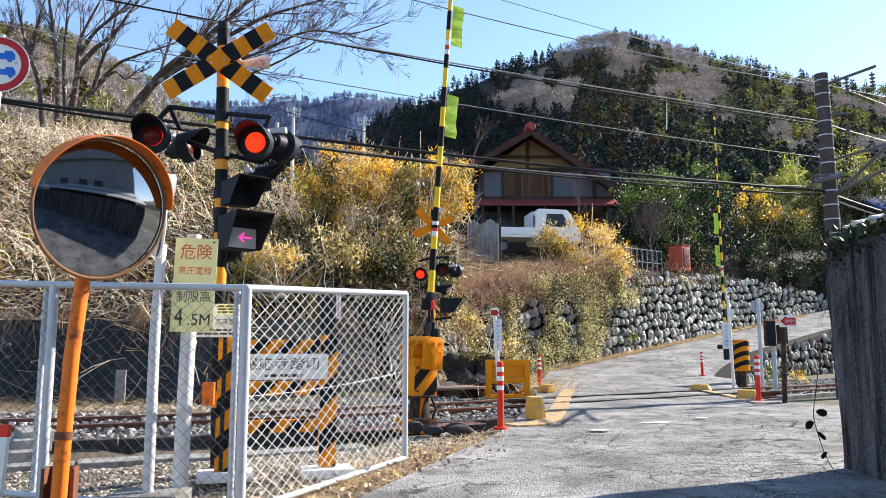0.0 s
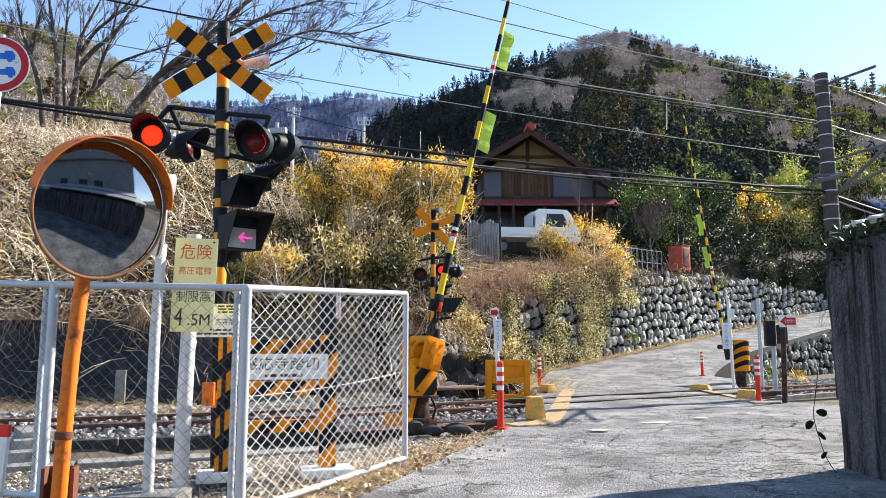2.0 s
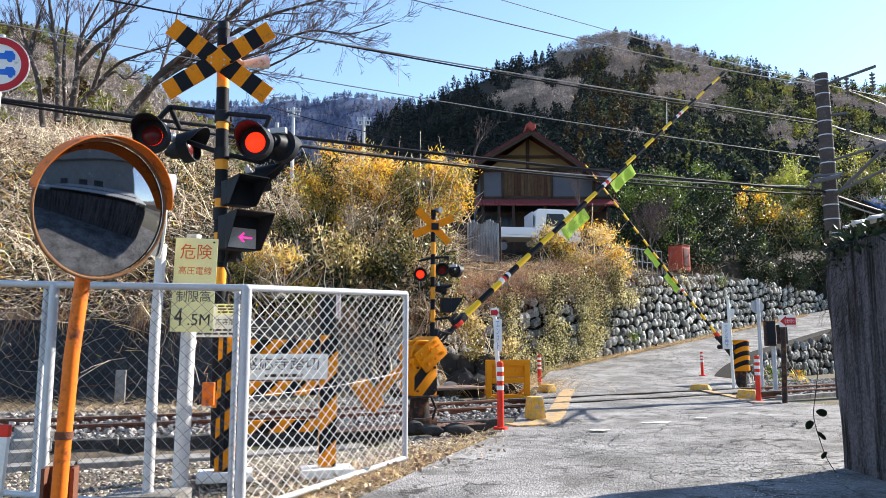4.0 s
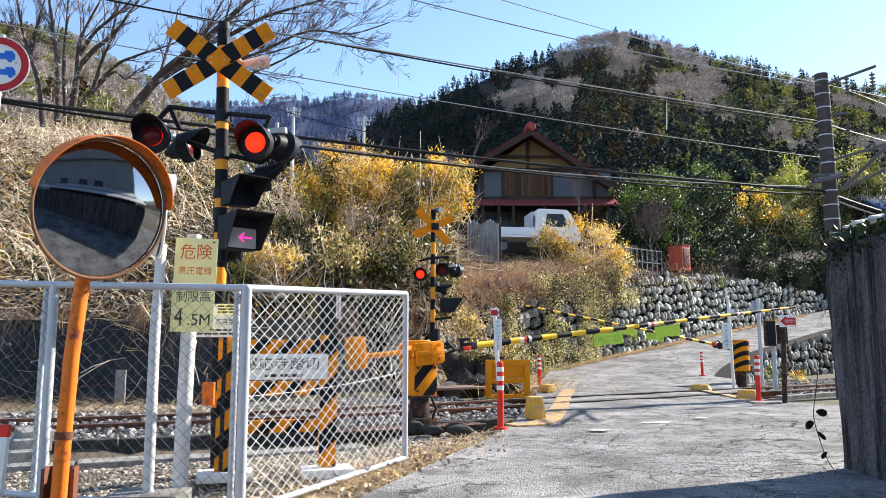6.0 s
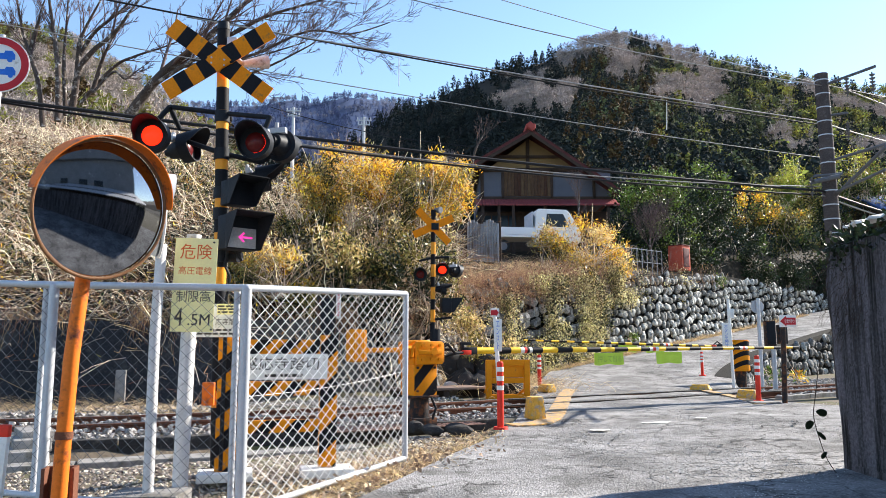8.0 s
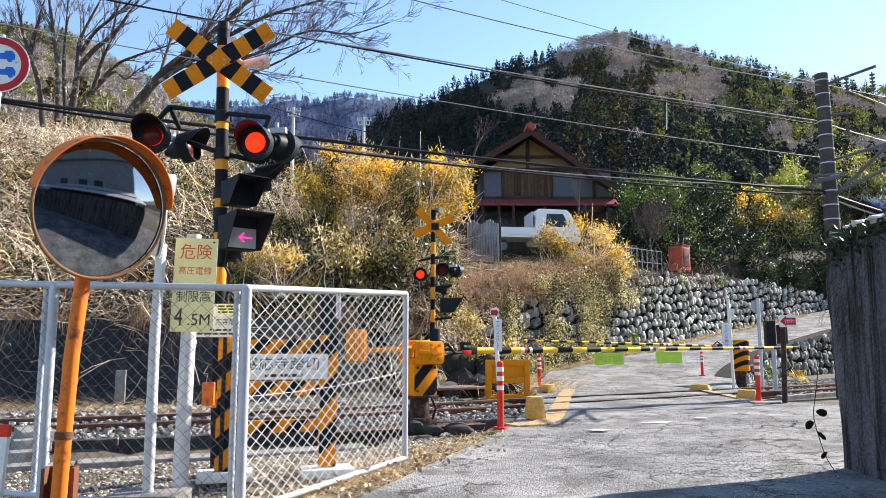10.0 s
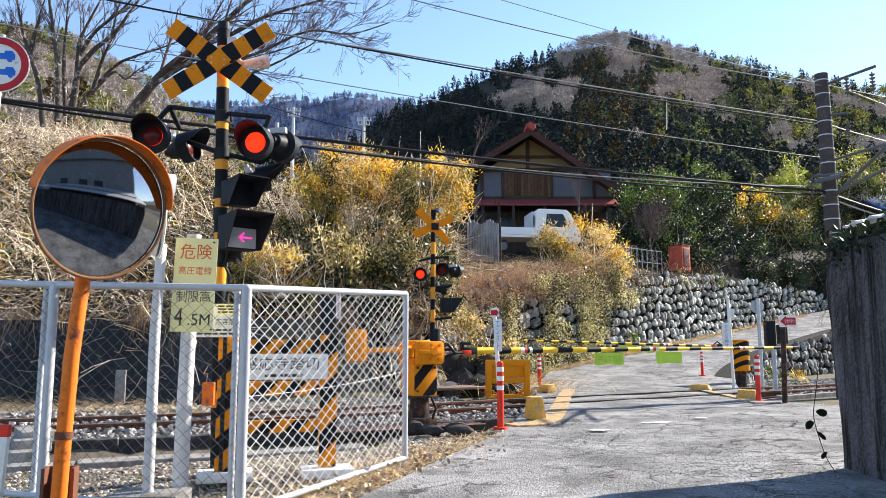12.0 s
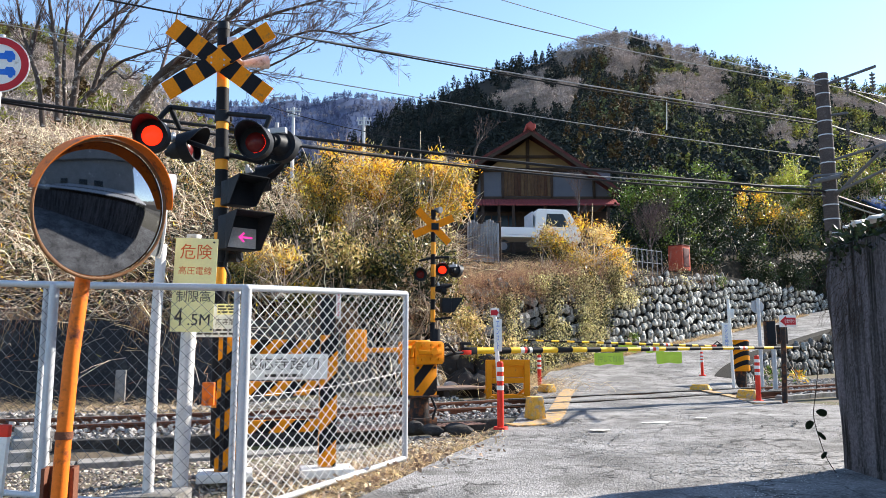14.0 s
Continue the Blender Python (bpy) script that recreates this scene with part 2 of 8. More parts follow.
def finish(bm, name, material, smooth=False):
    bmesh.ops.recalc_face_normals(bm, faces=bm.faces)
    me = bpy.data.meshes.new(name)
    bm.to_mesh(me)
    bm.free()
    me.materials.append(material)
    if smooth:
        me.shade_smooth()
        me.set_sharp_from_angle(angle=radians(40))
    return me


def part(name, bm, material, parent=None, label="", smooth=True):
    ob = new(name, finish(bm, name, material, smooth))
    if parent:
        ob.parent = parent
    if label:
        ob["label"] = label
    return ob


def thing(name, at, label, category, rz=0, group="", kind=""):
    e = new(name)
    e.empty_display_size = 0.1
    e.matrix_basis = pose(*at, 0, 0, rz)
    return tagged(e, label, category, group, kind)


def soup(name, verts, faces, material, parent=None, label=""):
    me = bpy.data.meshes.new(name)
    me.from_pydata(verts, [], faces)
    me.materials.append(material)
    ob = new(name, me)
    if parent:
        ob.parent = parent
    if label:
        ob["label"] = label
    return ob


def quads(name, base, u, v, material, parent=None, fold=0.0):
    """Many pointed leaves: base points, long axes u and half-widths v, as arrays of shape (n, 3)."""
    n = len(base)
    mid = base + u * 0.5
    vs = np.stack([base, mid + v, base + u, mid - v], 1).reshape(-1, 3)
    me = bpy.data.meshes.new(name)
    me.vertices.add(4 * n)
    me.vertices.foreach_set("co", vs.astype(np.float32).ravel())
    me.loops.add(4 * n)
    me.loops.foreach_set("vertex_index", np.arange(4 * n, dtype=np.int32))
    me.polygons.add(n)
    me.polygons.foreach_set("loop_start", np.arange(0, 4 * n, 4, dtype=np.int32))
    me.update(calc_edges=True)
    me.validate()
    me.materials.append(material)
    ob = new(name, me)
    if parent:
        ob.parent = parent
    return ob


# ---- the land ----
def lerp_table(x, table):
    xs, ys = zip(*table)
    return np.interp(x, xs, ys)


WALL_LINE = [(-60, 10.6), (-20, 12.0), (-8, 12.7), (-4, 13.9), (-1.2, 17.0), (0.6, 20.2), (3.9, 24.0), (7.9, 28.6), (12.67, 34.0), (22.2, 43.0), (44, 63.0), (95, 108.0)]
WALL_TOP = [(-60, 1.4), (-4, 1.45), (-1, 1.7), (0.6, 2.6), (3.9, 3.3), (7.5, 3.7), (12.67, 4.25), (22.2, 3.85), (30, 5.0), (44, 7.2), (95, 14)]
ROAD_RISE = [(-60, 0), (2.0, 0.0), (3.9, 0.37), (12.67, 1.6), (22.2, 3.1), (44, 6.4), (95, 14)]
RIDGE = [(-1.2, 0.480), (-0.6, 0.450), (-0.45, 0.385), (-0.364, 0.33), (-0.315, 0.285), (-0.22, 0.200), (-0.06, 0.322), (0.03, 0.350), (0.07, 0.370), (0.13, 0.386), (0.19, 0.412), (0.24, 0.428), (0.29, 0.420), (0.35, 0.398), (0.42, 0.379), (0.50, 0.363), (0.6, 0.338), (0.8, 0.300), (1.5, 0.200)]
FAR_RIDGE = [(-1.5, 0.30), (-0.5, 0.335), (-0.27, 0.335), (-0.21, 0.345), (-0.17, 0.34), (-0.13, 0.35), (-0.09, 0.345), (-0.05, 0.34), (0.1, 0.30), (1.5, 0.25)]


RAIL = [(-40, 7.9), (-20, 8.6), (-9, 9.35), (-5.8, 9.95), (-3.2, 11.0), (-0.33, 12.6), (1.5, 13.85), (7.3, 17.6), (14, 22.0), (34, 36.0)]     # the track's centre line


def land(X, Y):
    """Height of the ground."""
    X, Y = np.asarray(X, float), np.asarray(Y, float)
    d = (Y - lerp_table(X, WALL_LINE)) * 0.8
    top = lerp_table(X, WALL_TOP)
    bank = np.where(X < 0, 0.62, 0.30) * np.clip((6 - X) / 4, 0, 1) + 0.22 * np.clip((X - 2) / 4, 0, 1)
    limit = lerp_table(X, [(-60, 42), (-24, 22), (-14, 15), (-6, 9.5), (-1, 5.0), (3, 4.6), (12, 4.7), (20, 6), (60, 14)])
    above = np.minimum(top + bank * np.clip(d - 0.6, 0, None), np.maximum(limit, top))
    above = above + np.clip(Y - 34, 0, 6) * 0.28 * (X > -3)
    crest = 1 + np.maximum(Y, 8) * lerp_table(X / np.maximum(Y, 8), [(-1.2, 0.30), (-0.40, 0.262), (-0.31, 0.225), (-0.27, 0.175), (-0.22, 0.165), (-0.16, 0.17), (-0.06, 0.4), (1, 0.5)])
    above = np.maximum(np.minimum(above, crest), np.minimum(top, above))
    off = (Y - lerp_table(X, RAIL)) * 0.85
    low = -0.05 - 0.16 * np.clip((1.7 - np.abs(off)) / 0.5, 0, 1)
    low = low - 0.40 * np.clip(1 - np.abs(off + 2.35) / 0.5, 0, 1) * (X > -9.0) * (X < 1.0)
    low = low - 0.13 * np.clip((off + 3.7) / 0.4, 0, 1) * np.clip((-1.9 - off) / 0.3, 0, 1) * np.clip((-0.5 - X) / 0.4, 0, 1) * (X > -12)
    low = low - 0.09 * np.clip(6.4 - Y, 0, 1) * (X < -0.4)
    z = np.where(d < 0.25, low, np.where(d > 0.7, above, low + (above - low) * (d - 0.25) / 0.45))
    az = X / np.maximum(Y, 1)
    t = np.clip((Y - 70) / 530, 0, 1)
    spur = np.clip(0.13 - az, 0, 0.2) * np.clip((600 - Y) / 350, 0, 1) * (az > -0.2)
    hill = lerp_table(az, RIDGE) * Y * t ** 0.45 * (1 - 2.2 * spur)
    back = lerp_table(az, RIDGE) * 600 * np.clip(1 - (Y - 600) / 700, 0.05, 1)
    hill = np.where(Y > 600, back, hill)
    far_t = np.clip((Y - 1200) / 1600, 0, 1)
    far = lerp_table(az, FAR_RIDGE) * Y * far_t ** 0.5
    far = np.where(Y > 2800, lerp_table(az, FAR_RIDGE) * 2800, far)
    z = np.where(Y > 70, np.maximum(z, np.maximum(hill, far)), z)
    return z


def axis(lo, hi, step, far, grow=1.13):
    mid = list(np.arange(lo, hi + step / 2, step))
    out, s, v = [], step, hi
    while v < far:
        s *= grow
        v += s
        out.append(v)
    low, s, v = [], step, lo
    while v > -far:
        s *= grow
        v -= s
        low.append(v)
    return np.array(low[::-1] + mid + out)


xs, ys = axis(-24, 34, 0.5, 3600, 1.09), axis(-4, 60, 0.5, 3600, 1.06)
ys = ys[ys > -400]
GX, GY = np.meshgrid(xs, ys)
GZ = land(GX, GY)
rough = np.array([noise.fractal(Vector((x * 0.012, y * 0.012, 0)), 0.8, 2.1, 5) for x, y in zip(GX.ravel(), GY.ravel())]).reshape(GX.shape)
small = np.array([noise.noise(Vector((x * 0.9, y * 0.9, 3))) for x, y in zip(GX.ravel(), GY.ravel())]).reshape(GX.shape)
near_mask = (GZ > 1.0) & (GY < 70)
GZ = GZ + np.where(near_mask, small * 0.18, 0) + np.where(GY > 90, rough * np.minimum(GY - 90, 400) * 0.028, 0)
nx = len(xs)


def ground_z(x, y):
    """Height of the finished ground, between the corners of its mesh."""
    x, y = np.atleast_1d(np.asarray(x, float)), np.atleast_1d(np.asarray(y, float))
    i = np.clip(np.searchsorted(xs, x) - 1, 0, len(xs) - 2)
    j = np.clip(np.searchsorted(ys, y) - 1, 0, len(ys) - 2)
    u, v = (x - xs[i]) / (xs[i + 1] - xs[i]), (y - ys[j]) / (ys[j + 1] - ys[j])
    return GZ[j, i] * (1 - u) * (1 - v) + GZ[j, i + 1] * u * (1 - v) + GZ[j + 1, i] * (1 - u) * v + GZ[j + 1, i + 1] * u * v


faces = [(j * nx + i, j * nx + i + 1, (j + 1) * nx + i + 1, (j + 1) * nx + i) for j in range(len(ys) - 1) for i in range(nx - 1)]
ground = soup("ground", np.stack([GX.ravel(), GY.ravel(), GZ.ravel()], 1).tolist(), faces, M_GROUND)
ground.data.materials.append(M_HILL)
ground.data.materials.append(M_HAZEHILL)
ground.data.materials.append(M_SHADEDSOIL)
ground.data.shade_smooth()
# Zone 3 is the shade-darkened bank soil, zone 2 the haze-blue far hills.
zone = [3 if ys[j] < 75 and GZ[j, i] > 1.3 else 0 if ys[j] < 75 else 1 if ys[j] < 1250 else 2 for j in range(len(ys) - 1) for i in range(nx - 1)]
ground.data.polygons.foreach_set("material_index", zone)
tagged(ground, "dry earth rising into wooded hills", "ground", kind="structure")



def smooth_line(pts, n=10):
    out = []
    for i in range(len(pts) - 1):
        p0, p1, p2, p3 = (Vector(pts[max(0, min(len(pts) - 1, i + k))]) for k in (-1, 0, 1, 2))
        for k in range(n):
            t = k / n
            out.append(0.5 * (2 * p1 + (p2 - p0) * t + (2 * p0 - 5 * p1 + 4 * p2 - p3) * t * t + (3 * p1 - p0 - 3 * p2 + p3) * t ** 3))
    return out + [Vector(pts[-1])]


TRACK = smooth_line(RAIL)


def beside(line, off):
    """The line moved sideways; off is positive on the far side."""
    out = []
    for i, p in enumerate(line):
        d = (line[min(i + 1, len(line) - 1)] - line[max(0, i - 1)]).normalized()
        out.append(Vector((p.x - d.y * off, p.y + d.x * off)))
    return out


def strip(bm, line, profile, z=0.0):
    """A profile (sideways, height), open, drawn along a flat line."""
    rails = [beside(line, o) for o, _ in profile]
    rows = [[bm.verts.new((r[i].x, r[i].y, z + h)) for r, (_, h) in zip(rails, profile)] for i in range(len(line))]
    for a, b in zip(rows, rows[1:]):
        for k in range(len(profile) - 1):
            bm.faces.new((a[k], a[k + 1], b[k + 1], b[k]))
    for row in (rows[0], rows[-1]):
        if len(row) > 2:
            bm.faces.new(row)


# ---- road: flat over the crossing, then climbing beside the stone wall ----
def road_mesh():
    bm = bmesh.new()
    left = [(-3.5, -6, 0), (-2.1, 1.0, 0), (-1.0, 4.0, 0), (0.1, 7.2, 0), (0.75, 9.3, 0), (1.5, 13.5, 0), (2.2, 17.5, 0), (2.7, 20.5, 0.14), (3.7, 23.75, 0.36), (6.5, 26.9, 0.74), (12.6, 33.8, 1.6), (22.1, 42.8, 3.1), (44, 62.8, 6.4)]
    right = [(9.0, -6, 0), (9.0, 1.0, 0), (8.6, 4.0, 0), (8.4, 7.2, 0), (7.6, 11.0, 0), (6.2, 14.2, 0), (7.0, 18.0, 0), (8.2, 21.3, 0.14), (8.9, 22.8, 0.36), (10.6, 25.0, 0.74), (16.0, 30.8, 1.6), (25.6, 38.8, 3.1), (47.5, 58.0, 6.4)]
    rows = []
    for a, b in zip(smooth3(left), smooth3(right)):
        rows.append([bm.verts.new(a.lerp(b, k / 12) + Vector((0, 0, 0.012 * math.sin(k * 1.3 + a.y)))) for k in range(13)])
    low = [[bm.verts.new(v.co - Vector((0, 0, 0.35))) for v in (r[0], r[-1])] for r in rows]
    for i in range(len(rows) - 1):
        for k in range(12):
            bm.faces.new((rows[i][k], rows[i][k + 1], rows[i + 1][k + 1], rows[i + 1][k]))
        bm.faces.new((rows[i][0], rows[i + 1][0], low[i + 1][0], low[i][0]))
        bm.faces.new((rows[i][-1], rows[i + 1][-1], low[i + 1][1], low[i][1]))
    return finish(bm, "road", M_ASPHALT, True)


def smooth3(pts, n=5):
    out = []
    for i in range(len(pts) - 1):
        p0, p1, p2, p3 = (Vector(pts[max(0, min(len(pts) - 1, i + k))]) for k in (-1, 0, 1, 2))
        for k in range(n):
            t = k / n
            out.append(0.5 * (2 * p1 + (p2 - p0) * t + (2 * p0 - 5 * p1 + 4 * p2 - p3) * t * t + (3 * p1 - p0 - 3 * p2 + p3) * t ** 3))
    return out + [Vector(pts[-1])]


road = tagged(new("road", road_mesh()), "worn pale grey asphalt road with cracks", "road", kind="structure")


# ---- retaining walls ----
def resample(table, step):
    """Even steps along a flat polyline: points and unit directions."""
    pts = [Vector(p) for p in table]
    out, carry = [], 0.0
    for a, b in zip(pts, pts[1:]):
        d = (b - a).length
        t = carry
        while t < d:
            out.append((a + (b - a) * (t / d), (b - a).normalized()))
            t += step
        carry = t - d
    return out


def wall_core(name, line, base_fn, top_fn, thick, material, lean=0.06, inset=0.0):
    bm = bmesh.new()
    rows = []
    for p, d in resample(line, 0.6):
        n = Vector((-d.y, d.x))
        b, t = base_fn(p.x), top_fn(p.x)
        f0, f1, k = p + n * inset, p + n * (inset + lean * (t - b)), p + n * thick
        rows.append([bm.verts.new((q.x, q.y, z)) for q, z in ((f0, b - 0.4), (f1, t), (k, t), (k, b - 0.4))])
    for a, b in zip(rows, rows[1:]):
        for k in range(4):
            bm.faces.new((a[k], a[(k + 1) % 4], b[(k + 1) % 4], b[k]))
    bm.faces.new(rows[0]), bm.faces.new(rows[-1][::-1])
    return new(name, finish(bm, name, material))


def stone_mesh(seed):
    rnd = random.Random(seed)
    bm = bmesh.new()
    bmesh.ops.create_uvsphere(bm, u_segments=7, v_segments=5, radius=0.5)
    for v in bm.verts:
        k = 1 + 0.45 * noise.noise(v.co * 2.6 + Vector((seed * 7.1, 0, 0)))
        c = v.co * k
        v.co = Vector([math.copysign(min(abs(x), 0.42 + 0.06 * rnd.random()), x) for x in c])
    return finish(bm, "stone", M_STONE, True)


STONES = [stone_mesh(i) for i in range(8)]


def stone_face(parent, line, base_fn, top_fn, size, nearest, seed, lean=0.06):
    """Courses of field stones on a wall: the nearest are parts, the rest one part."""
    rnd = random.Random(seed)
    spots = []
    rows = resample(line, size * 0.78)
    high = max(top_fn(p.x) - base_fn(p.x) for p, _ in rows)
    for j in range(-1, int(high / (size * 0.82)) + 2):
        for p, d in rows:
            b, t = base_fn(p.x), top_fn(p.x)
            z = b + (j + 0.45 + 0.18 * math.sin(p.x * 1.3 + p.y)) * size * 0.82 + rnd.uniform(-0.07, 0.07)
            if z > t - 0.02 or z < b - 0.05:
                continue
            n = Vector((-d.y, d.x))
            q = p + d * (size * (0.39 * (j % 2) + rnd.uniform(-0.08, 0.08))) + n * (lean * (z - b) + rnd.uniform(-0.09, 0.05))
            s = (size * rnd.uniform(0.66, 0.95), size * rnd.uniform(0.36, 0.55), size * rnd.uniform(0.66, 0.90))
            m = Matrix.LocRotScale((q.x, q.y, z), Euler((rnd.uniform(-0.3, 0.3), (-1 if j % 3 else 0.6) * rnd.uniform(0.2, 0.6), math.atan2(d.y, d.x) + rnd.uniform(-0.2, 0.2))), s)
            spots.append((q.length, rnd.randrange(len(STONES)), m))
    spots.sort(key=lambda s: s[0])
    for _, k, m in spots[:nearest]:
        ob = new("stone", STONES[k])
        ob.parent = parent
        ob.matrix_basis = m
    vs, fs = [], []
    for _, k, m in spots[nearest:]:
        o = len(vs)
        vs += [m @ v.co for v in STONES[k].vertices]
        fs += [[o + i for i in f.vertices] for f in STONES[k].polygons]
    if vs:
        rest = soup("far_stones", vs, fs, M_STONE, parent)
        rest.data.shade_smooth()
        tagged(rest, kind="stuff")


def table_fn(table):
    return lambda x: float(lerp_table(x, table))


STONE_LINE = [(-1.2, 17.0), (0.6, 20.2), (3.9, 24.0), (7.9, 28.6), (12.67, 34.0), (22.2, 43.0), (30, 50.2)]
wall_stone = wall_core("wall_stone", STONE_LINE, table_fn(ROAD_RISE), table_fn(WALL_TOP), 1.0, M_STONEGAP, inset=0.10)
tagged(wall_stone, "retaining wall of rounded grey field stones, ivy-grown", "stone wall", kind="structure")

BANK_LINE = [(-60, 10.6), (-20, 12.0), (-8, 12.7), (-4, 13.9), (-1.2, 17.0)]
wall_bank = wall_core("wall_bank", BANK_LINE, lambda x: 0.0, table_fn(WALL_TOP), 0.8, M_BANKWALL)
tagged(wall_bank, "stained concrete retaining wall below the bank, darkened for its shade", "retaining wall", kind="structure")

LOWER_LINE = [(8.0, 20.6), (8.35, 21.35), (9.05, 22.6), (10.75, 24.9), (16.1, 30.6), (25.7, 38.6), (34, 46.0)]
LOWER_TOP = [(8.0, 0.05), (8.35, 0.2), (9.05, 0.40), (10.75, 0.80), (16.1, 1.64), (25.7, 3.14), (47, 6.4)]
wall_lower = wall_core("wall_lower", LOWER_LINE, lambda x: -0.1, table_fn(LOWER_TOP), 0.7, M_STONEGAP, inset=0.10)
tagged(wall_lower, "low field stone wall carrying the climbing road", "stone wall", kind="structure")

# the shaded block wall beside the camera, and the shed behind it
def side_wall():
    bm = bmesh.new()
    outline = [(-5.0, -0.3), (6.38, -0.3), (6.38, 0.4), (6.44, 1.1), (6.48, 1.5), (6.42, 1.72), (6.2, 1.85), (5.0, 1.82), (-5.0, 1.80)]
    prism(bm, outline, -0.18, 0.18)
    bmesh.ops.subdivide_edges(bm, edges=list(bm.edges), cuts=5, use_grid_fill=True)
    for v in bm.verts:
        v.co += Vector((noise.noise(v.co * 1.7), noise.noise(v.co * 2.1 + Vector((5, 0, 0))), noise.noise(v.co * 1.9 + Vector((0, 7, 0))))) * 0.014
    ob = new("wall_side", finish(bm, "wall_side", M_OLDWALL))
    ob.matrix_basis = pose(3.49, 0, 0, 0, 0, 90)
    tagged(ob, "old stained concrete block wall in shade", "wall", kind="structure")
    for z in (0.45, 0.85, 1.25):                       # raised block courses
        bm = bmesh.new()
        box(bm, (11.0, 0.012, 0.385), (0.7, 0.185, z - 0.2))
        c = part("course", bm, M_OLDWALL, ob)
    return ob


side_wall()


def shed():
    e = thing("shed", (6.75, 1.5, -0.32), "dark wooden shed with a corrugated grey tin roof", "shed")
    bm = bmesh.new()
    box(bm, (3.6, 9.0, 2.75), (0.2, 0, 1.375))
    part("wall", bm, M_DARKWOOD, e)
    bm = bmesh.new()
    n = 120
    prof = [(-3.2, 2.38), (2.6, 3.48)]
    rows = []
    for k in range(n + 1):
        y = -4.9 + 10.0 * k / n
        w = 0.018 * math.sin(k * math.pi / 1.5)
        rows.append([bm.verts.new((x, y, z + w)) for x, z in prof] + [bm.verts.new((x, y, z + w - 0.02)) for x, z in prof[::-1]])
    for a, b in zip(rows, rows[1:]):
        for k in range(4):
            bm.faces.new((a[k], a[(k + 1) % 4], b[(k + 1) % 4], b[k]))
    bm.faces.new(rows[0]), bm.faces.new(rows[-1][::-1])
    part("roof", bm, M_GREYPOLE, e, "grey corrugated tin roof")
    for y in (-4.4, -1.5, 1.5, 4.9):
        bm = bmesh.new()
        box(bm, (5.5, 0.07, 0.09), (-0.3, y, 2.85), Euler((0, -0.188, 0)).to_matrix(), 0.008)
        part("rafter", bm, M_DARKWOOD, e)
    return e


shed()


def building_behind():
    """The plain house across the lane, seen only in the mirror."""
    e = thing("lane_house", (13.5, -2.0, 0), "plain dark house across the lane with pale roof edges", "house", 0)
    bm = bmesh.new()
    box(bm, (6, 18, 7.6), (0, 0, 3.8), None, 0.03)
    part("wall", bm, M_LANEWALL, e)
    bm = bmesh.new()
    prism(bm, [(-9.6, 7.4), (9.6, 7.4), (0, 10.4)], -3.6, 3.6, Matrix.Rotation(math.pi / 2, 4, "Z"))
    part("roof", bm, M_LANEWALL, e)
    for s in (-1, 1):
        bm = bmesh.new()
        prism(bm, [(0, 10.4), (s * 9.7, 7.25), (s * 9.7, 7.0), (0, 10.15)], 3.62, 3.70, Matrix.Rotation(math.pi / 2, 4, "Z"))
        part("bargeboard", bm, M_WHITE, e, "white roof edge board")
    for y in (-3, 0.5, 3):
        w = plate_at((0.06, 1.4, 1.1), (-3.02, y, 3.6), M_GLASS, "window", e)
        plate_at((0.05, 1.6, 0.1), (-3.06, y, 2.98), M_GREYPOLE, "sill", w)


def plate_at(size, at, material, name, parent):
    bm = bmesh.new()
    box(bm, size, at, None, 0.004)
    return part(name, bm, material, parent)


M_LANEWALL = mat("lane_house_wall", (0.30, 0.31, 0.33), 0.9, vary=0.2, scale=1, fine=20, bump=0.1)
building_behind()


# ---- track ----
def rail(off, name_label):
    line = beside(TRACK, off)
    bm = bmesh.new()
    strip(bm, line, [(-0.06, -0.145), (-0.06, -0.13), (-0.012, -0.115), (-0.01, -0.04), (-0.033, -0.03), (-0.033, -0.004), (-0.026, 0.0), (0.026, 0.0), (0.033, -0.004), (0.033, -0.03), (0.01, -0.04), (0.012, -0.115), (0.06, -0.13), (0.06, -0.145)], 0.015)
    ob = new("rail", finish(bm, "rail", M_RUSTRAIL))
    tagged(ob, name_label, "rail", "rails of the track")
    bm = bmesh.new()
    strip(bm, line, [(-0.022, 0.0), (-0.022, 0.003), (0.022, 0.003), (0.022, 0.0)], 0.016)
    part("running_band", bm, M_RAILTOP, ob, "worn shiny running band")


rail(-0.567, "rusty brown steel rail of the single track")
rail(0.567, "rusty brown steel rail of the single track")


def sleepers():
    me = None
    e = thing("sleepers", (0, 0, 0), "weathered sleepers lying in grey ballast", "sleepers", kind="structure")
    for p, d in resample([tuple(v) for v in TRACK], 0.62):
        if -16 < p.x < 16:
            if me is None:
                bm = bmesh.new()
                box(bm, (0.22, 2.0, 0.14), (0, 0, -0.205), None, 0.012)
                me = finish(bm, "sleeper", M_CONCRETE)
            ob = new("sleeper", me)
            ob.parent = e
            ob.matrix_basis = pose(p.x, p.y, 0, 0, 0, math.degrees(math.atan2(d.y, d.x)))


sleepers()


